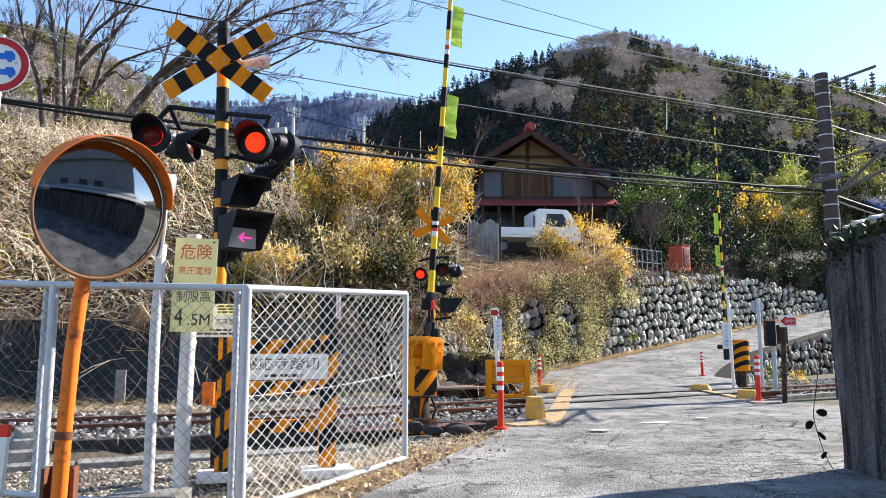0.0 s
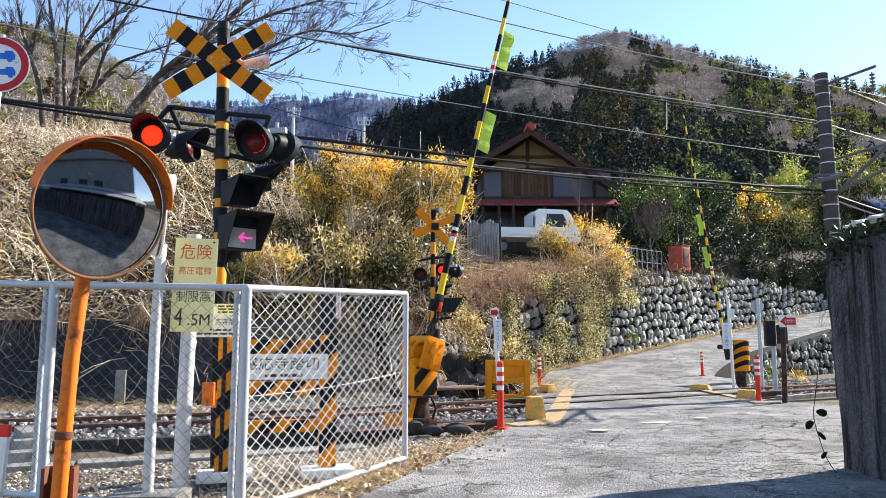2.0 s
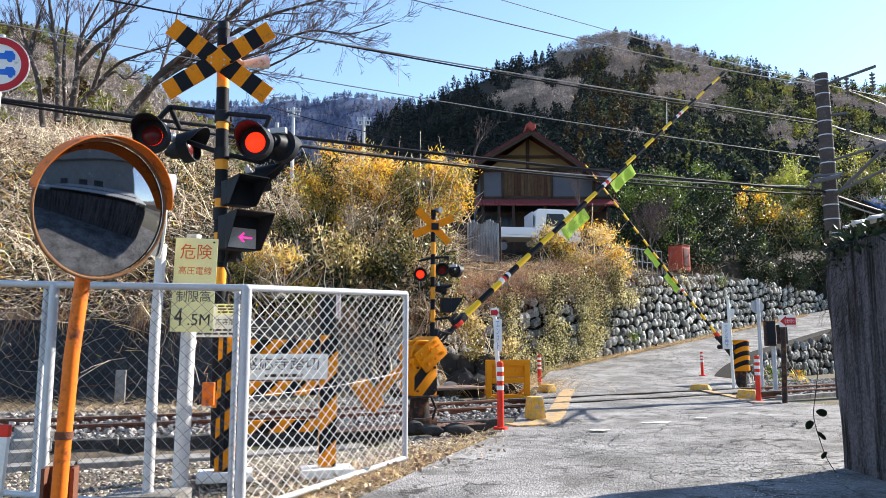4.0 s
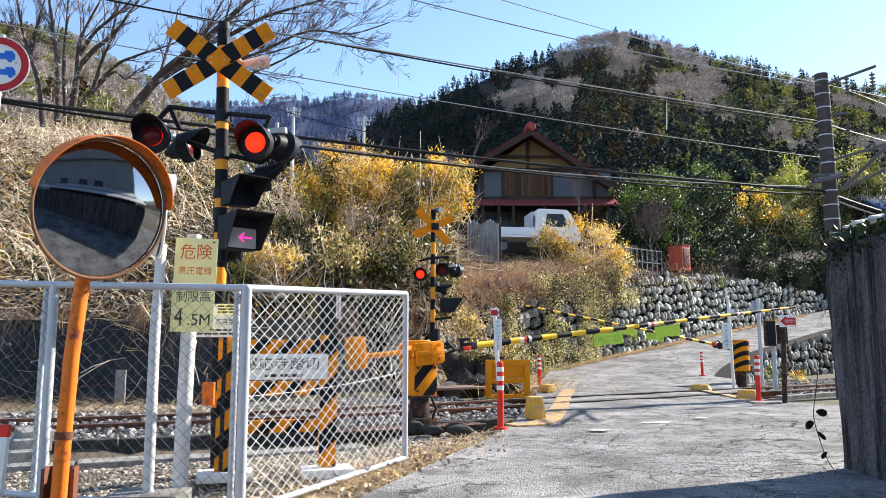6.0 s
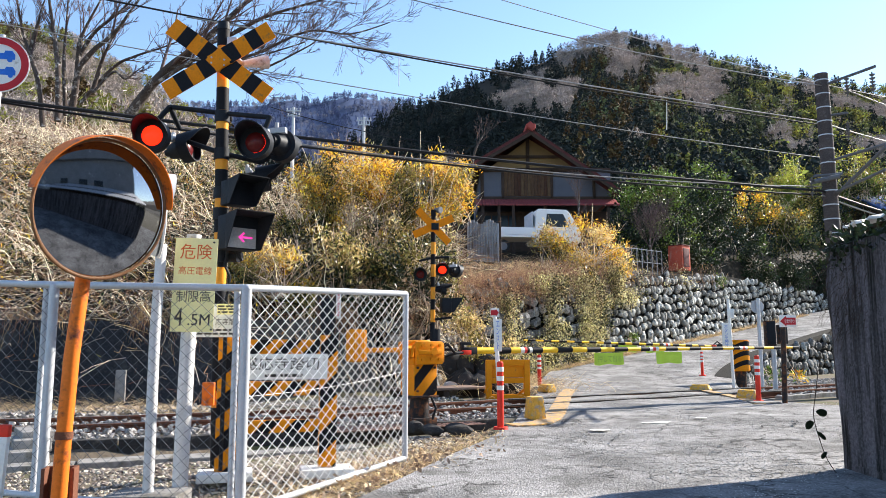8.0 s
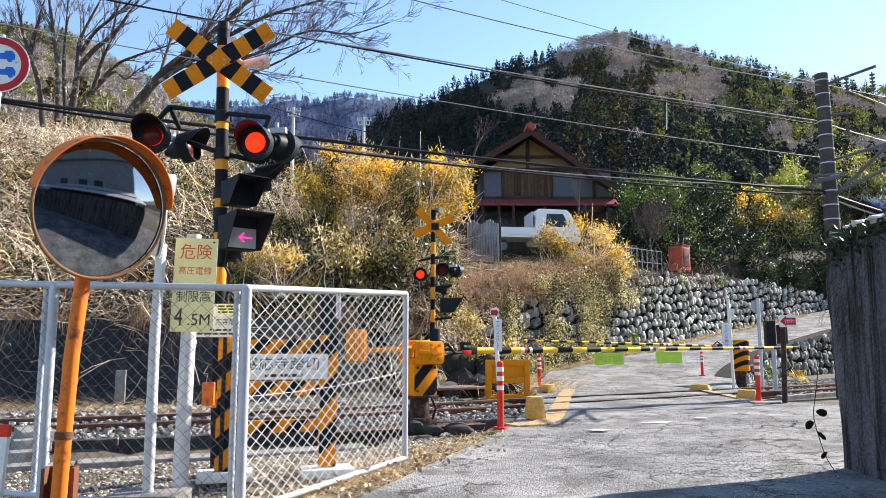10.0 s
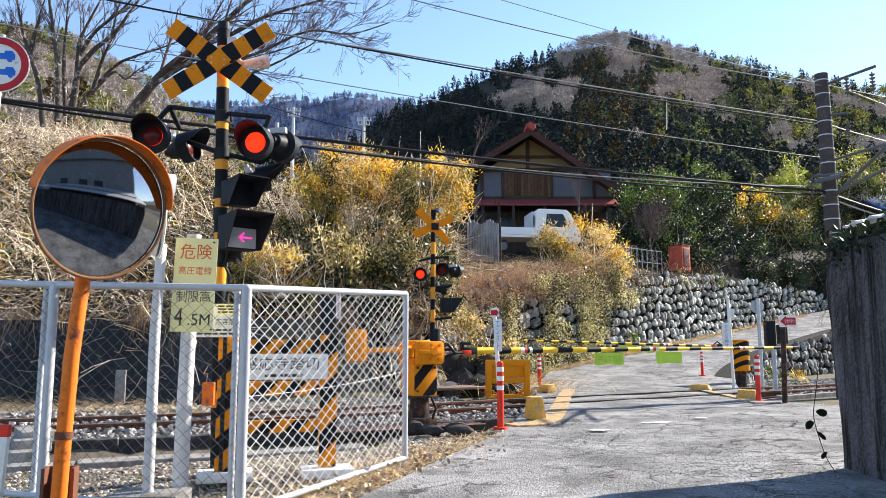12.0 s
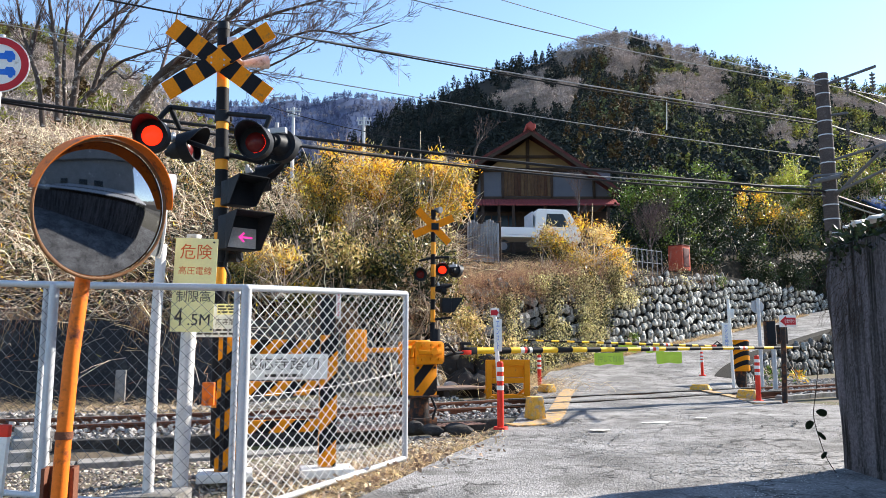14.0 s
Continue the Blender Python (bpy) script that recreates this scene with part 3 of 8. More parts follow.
def pebbles(name, spots, size, material, label, category, seed):
    """A scatter of small broken stones: one mesh of real pieces."""
    rnd = np.random.RandomState(seed)
    n = len(spots)
    t = np.array([(1, 0, -0.5), (-0.5, 0.87, -0.5), (-0.5, -0.87, -0.5), (0.55, 0.5, 0.5), (-0.75, 0.1, 0.5), (0.3, -0.7, 0.45)])
    f = np.array([(0, 3, 5), (0, 1, 3), (1, 4, 3), (1, 2, 4), (2, 5, 4), (2, 0, 5), (3, 4, 5)])
    vs = t[None] * (1 + 0.35 * rnd.randn(n, 6, 1)) * (size * rnd.uniform(0.5, 1.3, (n, 1, 1)))
    a = rnd.uniform(0, math.tau, n)
    ca, sa = np.cos(a)[:, None], np.sin(a)[:, None]
    v = np.stack([vs[..., 0] * ca - vs[..., 1] * sa, vs[..., 0] * sa + vs[..., 1] * ca, vs[..., 2] * 0.8], -1) + spots[:, None]
    ob = soup(name, v.reshape(-1, 3).tolist(), (f[None] + 6 * np.arange(n)[:, None, None]).reshape(-1, 3).tolist(), material)
    return tagged(ob, label, category, kind="stuff")


def ballast():
    rnd = np.random.RandomState(4)
    line = [(p, d) for p, d in resample([tuple(v) for v in TRACK], 0.05) if -11 < p.x < 15]
    spots = []
    for p, d in line:
        road_here = 1.2 + 0.2 * (p.y - 13) < p.x < 6.3 + 0.2 * (p.y - 14)
        if road_here:
            continue
        for o in rnd.uniform(-1.75, 2.9, 58):
            q = p + Vector((-d.y, d.x)) * o + d * rnd.uniform(-0.03, 0.03)
            top = -0.045 if abs(o) < 1.1 else -0.05 - 0.08 * (abs(o) - 1.1) if o < 1.6 else -0.03
            if abs(abs(o) - 0.567) < 0.065:
                continue
            spots.append((q.x, q.y, top + rnd.uniform(-0.07, 0.02)))
    pebbles("ballast", np.array(spots), 0.036, M_BALLAST, "loose grey track ballast with pale stones", "ballast", 1)
    n = 30000
    x, y = rnd.uniform(-6.5, 0.4, n), rnd.uniform(3.6, 9.5, n)
    keep = (y < lerp_table(x, RAIL) - 2.6) & (x < -0.25 + (y - 6.8) * 0.35)
    x, y = x[keep], y[keep]
    pebbles("gravel", np.stack([x, y, ground_z(x, y) + 0.004], 1), 0.017, mat("pale_gravel", (0.38, 0.33, 0.285), 0.9, vary=0.25, bump=0.2, island=0.75), "fine pale gravel mixed with dead leaves", "gravel", 2)


ballast()


def trough(name, off, x0, x1, width, height, z, label, material=None):
    """A run of concrete blocks beside the track."""
    e = thing(name, (0, 0, 0), label, "concrete kerb", kind="structure")
    rnd = random.Random(int(off * 10))
    line = [tuple(v) for v in beside(TRACK, off)]
    me = None
    for p, d in resample(line, 1.0):
        if x0 < p.x < x1:
            if me is None:
                bm = bmesh.new()
                box(bm, (0.985, width, height), (0, 0, -height / 2), None, 0.012)
                me = finish(bm, "block", material or M_CONCRETE)
            ob = new("block", me)
            ob.parent = e
            ob.matrix_basis = pose(p.x, p.y, z + rnd.uniform(-0.012, 0.012), rnd.uniform(-1, 1), 0, math.degrees(math.atan2(d.y, d.x)))
    return e


# Near kerb in the shade-darkened concrete.
trough("kerb_near", -1.95, -9, 0.9, 0.14, 0.42, -0.02, "concrete kerb blocks holding the ballast, darkened for their shaded front", M_DARKCONC)
trough("trough_lids", -2.95, -9, -0.6, 0.34, 0.16, -0.13, "grey concrete cable trough lids along the track")
trough("kerb_far", 1.95, 7.5, 14, 0.14, 0.35, -0.02, "grey concrete kerb blocks behind the ballast")
trough("kerb_right", -1.75, 6.9, 13, 0.14, 0.22, 0.03, "low concrete kerb by the ballast")

# panels and edges on the crossing
def crossing_details():
    for off, w in ((-0.567, 0.0), (0.567, 0.0)):
        line = [v for v in beside(TRACK, off) if 1.0 < v.x < 8]
        for s in (-0.075, 0.075):
            bm = bmesh.new()
            strip(bm, beside(line, s), [(-0.028, 0.0), (-0.028, 0.017), (0.028, 0.017), (0.028, 0.0)], 0.0)
            ob = part("flangeway", bm, M_RUBBER)
            tagged(ob, "dark groove beside the rail in the asphalt", "groove", "grooves of the crossing", "structure")
    def edge(name, pts, w):
        bm = bmesh.new()
        line = smooth_line(pts, 4)
        strip(bm, line, [(-w, 0.0), (-w, 0.016), (w, 0.016), (w, 0.0)], 0.0)
        tagged(part(name, bm, M_EDGEPAINT), "worn yellow edge line on the asphalt", "road marking", "edge lines", "structure")
    edge("road_marking", [(0.865, 9.721, 0.0)[:2], (1.492, 10.612, 0.0)[:2], (2.501, 15.668, 0.0)[:2], (2.956, 17.684, 0.0)[:2]], 0.14)
    edge("road_marking", [(5.487, 13.256, 0.0)[:2], (5.776, 15.151, 0.0)[:2], (5.965, 17.684, 0.0)[:2], (6.291, 19.717, 0.0)[:2]], 0.10)


M_EDGEPAINT = mat("worn_yellow_paint", (0.66, 0.34, 0.07), 0.8, vary=0.4, scale=4, fine=50, bump=0.5, dirt=(0.30, 0.25, 0.19), dirt_amount=0.85)
M_BLOCKPAINT = mat("chipped_yellow_paint", (0.76, 0.43, 0.07), 0.7, vary=0.3, scale=5, fine=50, bump=0.4, dirt=(0.38, 0.33, 0.27), dirt_amount=0.45)
crossing_details()


def kerb_block(at, size, rz, label):
    bm = bmesh.new()
    box(bm, size, (0, 0, size[2] / 2), None, 0.03)
    for v in bm.verts:
        if v.co.z > size[2] * 0.5:
            v.co.x *= 0.82
            v.co.y *= 0.8
    ob = part("kerb_block", bm, M_BLOCKPAINT)
    ob.matrix_basis = pose(*at, 0, 0, rz)
    tagged(ob, label, "kerb block", "yellow kerb blocks")


kerb_block((1.273, 10.612, 0.0), (0.22, 0.26, 0.31), 20, "chipped yellow concrete block at the road's edge")
kerb_block((2.288, 16.818, 0.0), (0.24, 0.4, 0.17), 30, "low yellow concrete block beside the road")
kerb_block((5.889, 17.459, 0.0), (0.46, 0.20, 0.13), -35, "worn yellow and grey concrete kerb block")
kerb_block((5.85, 14.667, 0.0), (0.40, 0.22, 0.17), -40, "worn yellow and grey concrete kerb block")


def cracks():
    """Seams and cracks: shallow dark filler lines in the asphalt."""
    rnd = random.Random(9)
    bm = bmesh.new()
    runs = [[(1.35, 10.2), (3.0, 11.0), (5.2, 12.2), (6.6, 12.9)], [(1.7, 7.6), (3.2, 8.2), (4.4, 8.0), (5.4, 8.6)], [(2.4, 9.0), (3.3, 9.6), (4.9, 9.5)], [(0.7, 6.2), (1.9, 6.6), (2.5, 6.4)],
            [(3.6, 21.0), (5.2, 23.0), (7.0, 24.6)], [(4.0, 22.2), (6.0, 22.8), (7.4, 22.4)], [(3.1, 7.1), (4.3, 6.9), (5.6, 7.2)]]
    for _ in range(34):
        x, y = rnd.uniform(0.8, 5.8), rnd.uniform(6.2, 12)
        a = rnd.uniform(-0.5, 0.9)
        runs.append([(x, y), (x + 0.5 * math.cos(a), y + 0.5 * math.sin(a)), (x + math.cos(a + 0.4), y + math.sin(a + 0.4))])
    for k in range(22):
        x, y = rnd.uniform(0.3, 4.0), 5.2 + 7.0 * (k / 22) ** 0.8 + rnd.uniform(-0.2, 0.2)
        w = rnd.uniform(1.0, 2.8)
        runs.append([(x, y), (x + w * 0.3, y + rnd.uniform(-0.25, 0.3)), (x + w * 0.7, y + rnd.uniform(-0.2, 0.45)), (x + w, y + rnd.uniform(-0.1, 0.6))])
    for run in runs:
        pts = []
        for i, p in enumerate(smooth_line(run, 14)):
            pts.append(p + Vector((noise.noise(Vector((p.x * 5, p.y * 5, 0))), noise.noise(Vector((p.x * 5, p.y * 5, 9))))) * 0.09)
        zs = [0.0 if p.y < 18 else float(lerp_table(p.y, [(18, 0), (20.5, 0.14), (23.5, 0.36), (26, 0.7)])) for p in pts]
        ws = [max(0.0, rnd.gauss(0.006, 0.007)) for _ in pts]
        rows = []
        for i, p in enumerate(pts):
            d = (pts[min(i + 1, len(pts) - 1)] - pts[max(i - 1, 0)]).normalized()
            n = Vector((-d.y, d.x)) * ws[i]
            rows.append([bm.verts.new((p.x + n.x, p.y + n.y, zs[i] + 0.016)), bm.verts.new((p.x - n.x, p.y - n.y, zs[i] + 0.016))])
        for a, b in zip(rows, rows[1:]):
            bm.faces.new((a[0], a[1], b[1], b[0]))
    ob = part("crack_filler", bm, M_RUBBER, road, smooth=False)
    tagged(ob, kind="stuff")


cracks()

# patches of pale paint left on the road
for spot, w in (((2.766, 10.0, 0.0), 0.30), ((1.854, 9.145, 0.0), 0.16), ((3.59, 10.694, 0.0), 0.10)):
    bm = bmesh.new()
    ring = [bm.verts.new((w * (0.8 + 0.35 * noise.noise(Vector((k * 1.7, w * 9, 0)))) * math.cos(k * math.tau / 16), 0.09 * (0.8 + 1.2 * noise.noise(Vector((k * 1.3, 4, w)))) * math.sin(k * math.tau / 16), 0.016)) for k in range(16)]
    bm.faces.new(ring)
    ob = part("paint_patch", bm, M_WHITE, road, smooth=False)
    ob.matrix_basis = pose(spot[0], spot[1], 0, 0, 0, 20)


def road_grit():
    """Loose chippings and worn aggregate standing out of the asphalt."""
    rnd = np.random.RandomState(15)
    n = 9000
    y = 4.8 + 9.0 * rnd.rand(n) ** 1.4
    x = rnd.uniform(0.0, 1.0, n) * (y * 0.62 - 0.5) + 0.5 + (y - 9) * 0.22
    keep = x > lerp_table(y, [(4, -0.6), (7.2, 0.35), (9.3, 0.95), (13.5, 1.7)])
    x, y = x[keep], y[keep]
    pebbles("road_grit", np.stack([x, y, np.full(len(x), 0.001)], 1), 0.0055, mat("aggregate", (0.36, 0.35, 0.34), 0.9, vary=0.3, bump=0.1, island=0.65), "coarse grey aggregate worn out of the asphalt", "grit", 6)


road_grit()


def steel_plate(at, size, rz):
    bm = bmesh.new()
    box(bm, (size[0], size[1], 0.012), (0, 0, 0.0), None, 0.003)
    for i in range(int(size[0] / 0.06)):
        for j in range(int(size[1] / 0.06)):
            box(bm, (0.03, 0.008, 0.006), (-size[0] / 2 + 0.05 + i * 0.06, -size[1] / 2 + 0.04 + j * 0.06, 0.008), Euler((0, 0, 0.8 * (1 if (i + j) % 2 else -1))).to_matrix())
    ob = part("steel_plate", bm, mat("rusty_plate", (0.24, 0.15, 0.12), 0.7, 0.4, vary=0.3, scale=4, fine=60, bump=0.2), smooth=False)
    ob.matrix_basis = pose(*at, 0, 0, rz)
    tagged(ob, "rust-brown chequered steel plate over the ditch", "steel plate", "ditch plates")


steel_plate((-0.106, 10.3, -0.045), (1.3, 0.5), 28)
steel_plate((-0.945, 9.6, -0.015), (1.3, 0.6), 24)


def signal_deck():
    """The low deck round the far signal's foot."""
    at = (-0.104, 15.6, -0.018)
    e = thing("signal_deck", (at[0], at[1], -0.05), "low rusty steel deck beside the far signal", "deck", 30)
    bm = bmesh.new()
    box(bm, (1.9, 0.8, 0.05), (0, 0, 0.20), None, 0.006)
    part("deck_plate", bm, M_RUSTYDECK, e)
    for x in (-0.85, 0, 0.85):
        bm = bmesh.new()
        box(bm, (0.12, 0.7, 0.2), (x, 0, 0.08), None, 0.006)
        part("bearer", bm, M_DARKWOOD, e)


M_RUSTYDECK = mat("rusty_deck", (0.17, 0.12, 0.10), 0.8, vary=0.3, scale=4, fine=50, bump=0.2)
signal_deck()


# ---- writing ----
def write(name, body, width, height, material, parent, m, line=1.0):
    """Letters as a thin mesh, fitted into width x height, in the x, z plane facing -y."""
    cu = bpy.data.curves.new(name, "FONT")
    cu.body, cu.align_x, cu.align_y, cu.space_line = body, "CENTER", "CENTER", line
    cu.extrude = 0.0
    tmp = bpy.data.objects.new(name, cu)
    me = bpy.data.meshes.new_from_object(tmp)
    bpy.data.objects.remove(tmp)
    co = np.empty(len(me.vertices) * 3)
    me.vertices.foreach_get("co", co)
    co = co.reshape(-1, 3)
    lo, hi = co.min(0), co.max(0)
    c, s = (lo + hi) / 2, np.maximum(hi - lo, 1e-4)
    out = np.stack([(co[:, 0] - c[0]) / s[0] * width, np.zeros(len(co)), (co[:, 1] - c[1]) / s[1] * height], 1)
    me.vertices.foreach_set("co", out.ravel())
    me.materials.clear()
    me.materials.append(material)
    me.update()
    ob = new(name, me)
    ob.parent = parent
    ob.matrix_basis = m
    return ob


def bars(name, rows, width, height, material, parent, m, seed=1):
    """Plain bars in place of small unreadable lines."""
    rnd = random.Random(seed)
    bm = bmesh.new()
    for j in range(rows):
        z = height * (0.5 - (j + 0.5) / rows)
        x = -width / 2
        while x < width / 2 - 0.01:
            w = min(rnd.uniform(0.02, 0.07), width / 2 - x)
            box(bm, (w, 0.002, height / rows * 0.5), (x + w / 2, 0, z))
            x += w + 0.012
    ob = part(name, bm, material, parent, smooth=False)
    ob.matrix_basis = m
    return ob


def plate(bm_size, material, name, parent, m, label="", bevel=0.004):
    bm = bmesh.new()
    box(bm, bm_size, (0, 0, 0), None, bevel)
    ob = part(name, bm, material, parent, label)
    ob.matrix_basis = m
    return ob


# ---- traffic mirrors ----
def mirror(at, top, rz, tilt, radius, post_r, paint, label, group, faces_us=True, side=0.0):
    e = thing("traffic_mirror", at, label, "traffic mirror", group=group)
    top = Vector(top) - Vector(at)
    bm = bmesh.new()
    tube(bm, [(0, 0, -0.3), top * 0.33, top * 0.66, top + Vector((0, 0.06, 0.1))], post_r, 16)
    part("post", bm, paint, e)
    face = pose(top.x + side, top.y - 0.03, top.z, tilt, 0, rz) @ pose(0, 0, radius * 0.98)
    # convex face
    bm = bmesh.new()
    R, n, k = radius * 2.7, 14, 64
    rings = []
    for i in range(1, n + 1):
        r = radius * 0.965 * i / n
        dep = -(math.sqrt(R * R - r * r) - math.sqrt(R * R - radius * radius))
        rings.append([bm.verts.new((r * math.cos(a * math.tau / k), dep, r * math.sin(a * math.tau / k))) for a in range(k)])
    c = bm.verts.new((0, -(R - math.sqrt(R * R - radius * radius)), 0))
    for a in range(k):
        bm.faces.new((c, rings[0][a], rings[0][(a + 1) % k]))
        for i in range(n - 1):
            bm.faces.new((rings[i][a], rings[i + 1][a], rings[i + 1][(a + 1) % k], rings[i][(a + 1) % k]))
    g = part("mirror_face", bm, M_MIRROR, e, "scratched dark convex mirror face")
    g.data.shade_smooth()
    g.matrix_basis = face
    bm = bmesh.new()
    for r, rr, y in ((radius, 0.010, -0.01),):
        ring = [(r * math.cos(a * math.tau / 48), y, r * math.sin(a * math.tau / 48)) for a in range(49)]
        tube(bm, ring, rr, 8)
    o = part("rim", bm, M_RIMBROWN if faces_us else M_WHITE, e)
    o.matrix_basis = face
    bm = bmesh.new()
    bmesh.ops.create_uvsphere(bm, u_segments=32, v_segments=10, radius=radius * 0.98)
    bmesh.ops.delete(bm, geom=[v for v in bm.verts if v.co.z < -0.01], context="VERTS")
    bmesh.ops.rotate(bm, verts=bm.verts, cent=(0, 0, 0), matrix=Euler((-math.pi / 2, 0, 0)).to_matrix())
    bmesh.ops.scale(bm, vec=(1, 0.28, 1), verts=bm.verts)
    o = part("back_shell", bm, paint if faces_us else M_WHITE, e)
    o.matrix_basis = face @ pose(0, 0.012, 0)
    # hood over the upper half
    bm = bmesh.new()
    outer, inner = [], []
    for i in range(37):
        a = radians(8 + i * 164 / 36)
        deep = radius * 0.27 * math.sin(a) ** 0.55 + 0.015
        for store, rr in ((outer, radius + 0.022), (inner, radius + 0.017)):
            store.append([bm.verts.new((rr * math.cos(a), y, rr * math.sin(a))) for y in (0.02, -deep)])
    for i in range(36):
        bm.faces.new((outer[i][0], outer[i + 1][0], outer[i + 1][1], outer[i][1]))
        bm.faces.new((inner[i][0], inner[i][1], inner[i + 1][1], inner[i + 1][0]))
        bm.faces.new((outer[i][1], outer[i + 1][1], inner[i + 1][1], inner[i][1]))
    o = part("hood", bm, paint, e, "weathered curved hood over the mirror")
    o.matrix_basis = face
    for z in (0.40,) if faces_us else ():
        bm = bmesh.new()
        p = top * (z / max(top.z, 0.1))
        tube(bm, [p + Vector((0, 0, -0.02)), p + Vector((0, 0, 0.02))], post_r + 0.006, 16)
        part("clamp", bm, M_RUSTRAIL, e, "rusty clamp")
    return e


M_RIMBROWN = mat("rim_brown", (0.20, 0.10, 0.05), 0.5, bump=0.05)
M_MIRROR = mat("mirror_face", (0.27, 0.28, 0.30), 0.05, 1.0, vary=0.12, scale=7, fine=120, bump=0.0, dirt=(0.60, 0.60, 0.60), dirt_amount=0.03)
mirror((-2.083, 4.2, 0.118), (-2.037, 4.2, 1.382), 55, 9, 0.388, 0.041, M_ORANGE, "round traffic mirror with orange hood on a leaning orange post", "traffic mirrors", True, 0.085)
mirror((-2.088, 5.5, -0.012), (-2.097, 5.5, 1.652), 118, 0, 0.30, 0.038, M_GREYPOLE, "white-backed traffic mirror on a pale steel post", "traffic mirrors", False)
plate((0.5, 0.36, 0.10), M_CONCRETE, "footing", None, pose(*(-2.085, 5.5, -0.074)))
tagged(bpy.data.objects["footing"], "pale concrete footing block round the mirror post", "footing")
bm = bmesh.new()
box(bm, (0.17, 0.02, 0.34), (0, 0, 0), None, 0.004)
box(bm, (0.02, 0.10, 0.34), (-0.075, -0.05, 0), None, 0.004)
box(bm, (0.02, 0.10, 0.34), (0.075, -0.05, 0), None, 0.004)
ob = part("rusty_bracket", bm, M_RUSTRAIL)
ob.matrix_basis = pose(*(-2.137, 4.35, 0.163), 0, 0, 12)
tagged(ob, "rusted steel channel bracket behind the mirror post", "bracket")


# ---- chain-link fence ----
# Darker copy of the zinc wire: shade on the left panels put into colour.
M_SHADEDWIRE = mat("shaded_wire", (0.13, 0.14, 0.16), 0.6, 0.3, vary=0.15, bump=0)
def fence():
    a, b, c, d = Vector((-4.222, 6.0, 1.515)), Vector((-2.871, 5.55, 1.451)), Vector((-1.345, 5.15, 1.396)), Vector((-0.339, 6.83, 1.473))
    e = thing("chain_link_fence", (c.x, c.y, 0), "galvanised chain-link fence with tubular posts and rails", "fence")
    org = Vector((c.x, c.y, 0))
    a, b, c, d = (p - org for p in (a, b, c, d))
    for p, r in ((b, 0.034), (c, 0.036), (d, 0.026), (b + Vector((-0.09, 0.06, 0)), 0.022), (c + Vector((-0.075, 0.04, 0)), 0.022)):
        bm = bmesh.new()
        cyl(bm, (p.x, p.y, -0.25 if r > 0.03 else -0.06), (p.x, p.y, p.z - 0.01), r, seg=16)
        bmesh.ops.create_uvsphere(bm, u_segments=12, v_segments=6, radius=r * 1.02, matrix=Matrix.Translation((p.x, p.y, p.z - 0.01)))
        part("post", bm, M_GALV, e)
    low = {id(a): -0.05, id(b): -0.06, id(c): -0.09, id(d): 0.02}
    for p, q in ((a, b), (b, c), (c, d)):
        bm = bmesh.new()
        cyl(bm, p, q, 0.025, seg=12)
        part("top_rail", bm, M_GALV, e)
        bm = bmesh.new()
        cyl(bm, (p.x, p.y, low[id(p)]), (q.x, q.y, low[id(q)]), 0.024, seg=12)
        part("bottom_rail", bm, M_GALV, e)
        if q is d:
            bm = bmesh.new()
            pts = [Vector((p.x, p.y, 0.66)).lerp(Vector((q.x, q.y, 0.78)), k / 10) - Vector((0, 0, 0.03 * math.sin(k * 0.31))) for k in range(11)]
            tube(bm, pts, 0.0016, 6)
            part("tension_wire", bm, M_WIREMESH, e)
        # woven wire: two families of slanting zigzag wires
        bm = bmesh.new()
        span = Vector((q.x - p.x, q.y - p.y, 0))
        n = span.length
        u = span / n
        out = Vector((u.y, -u.x, 0))
        hgt = min(p.z, q.z) - 0.0
        pitch = 0.104 if q is d else 0.108
        for sgn in (1, -1):
            k = -int(hgt / pitch) - 1
            while k * pitch < n + hgt:
                x0 = k * pitch
                s0, s1 = (x0, x0 + hgt * 1.30) if sgn > 0 else (x0 + hgt * 1.30, x0)
                t0, t1 = 0.0, 1.0
                lo, hi = max(0.0, min(1.0, (0 - s0) / (s1 - s0))), max(0.0, min(1.0, (n - s0) / (s1 - s0)))
                t0, t1 = min(lo, hi), max(lo, hi)
                if t1 - t0 > 0.02:
                    ends = []
                    for t in (t0, t1):
                        s = s0 + (s1 - s0) * t
                        f = s / n
                        zb = low[id(p)] * (1 - f) + low[id(q)] * f
                        zt = p.z * (1 - f) + q.z * f
                        ends.append(Vector((p.x, p.y, 0)) + u * s + Vector((0, 0, zb + (zt - zb) * t)) + out * (0.004 * sgn))
                    tube(bm, ends, 0.0031 if q is d else 0.0018, 4)
                k += 1
        # Shaded panels get the darkened wire, the sunlit one the pale wire.
        part("wire_mesh", bm, M_WIREMESH if q is d else M_SHADEDWIRE, e)


fence()


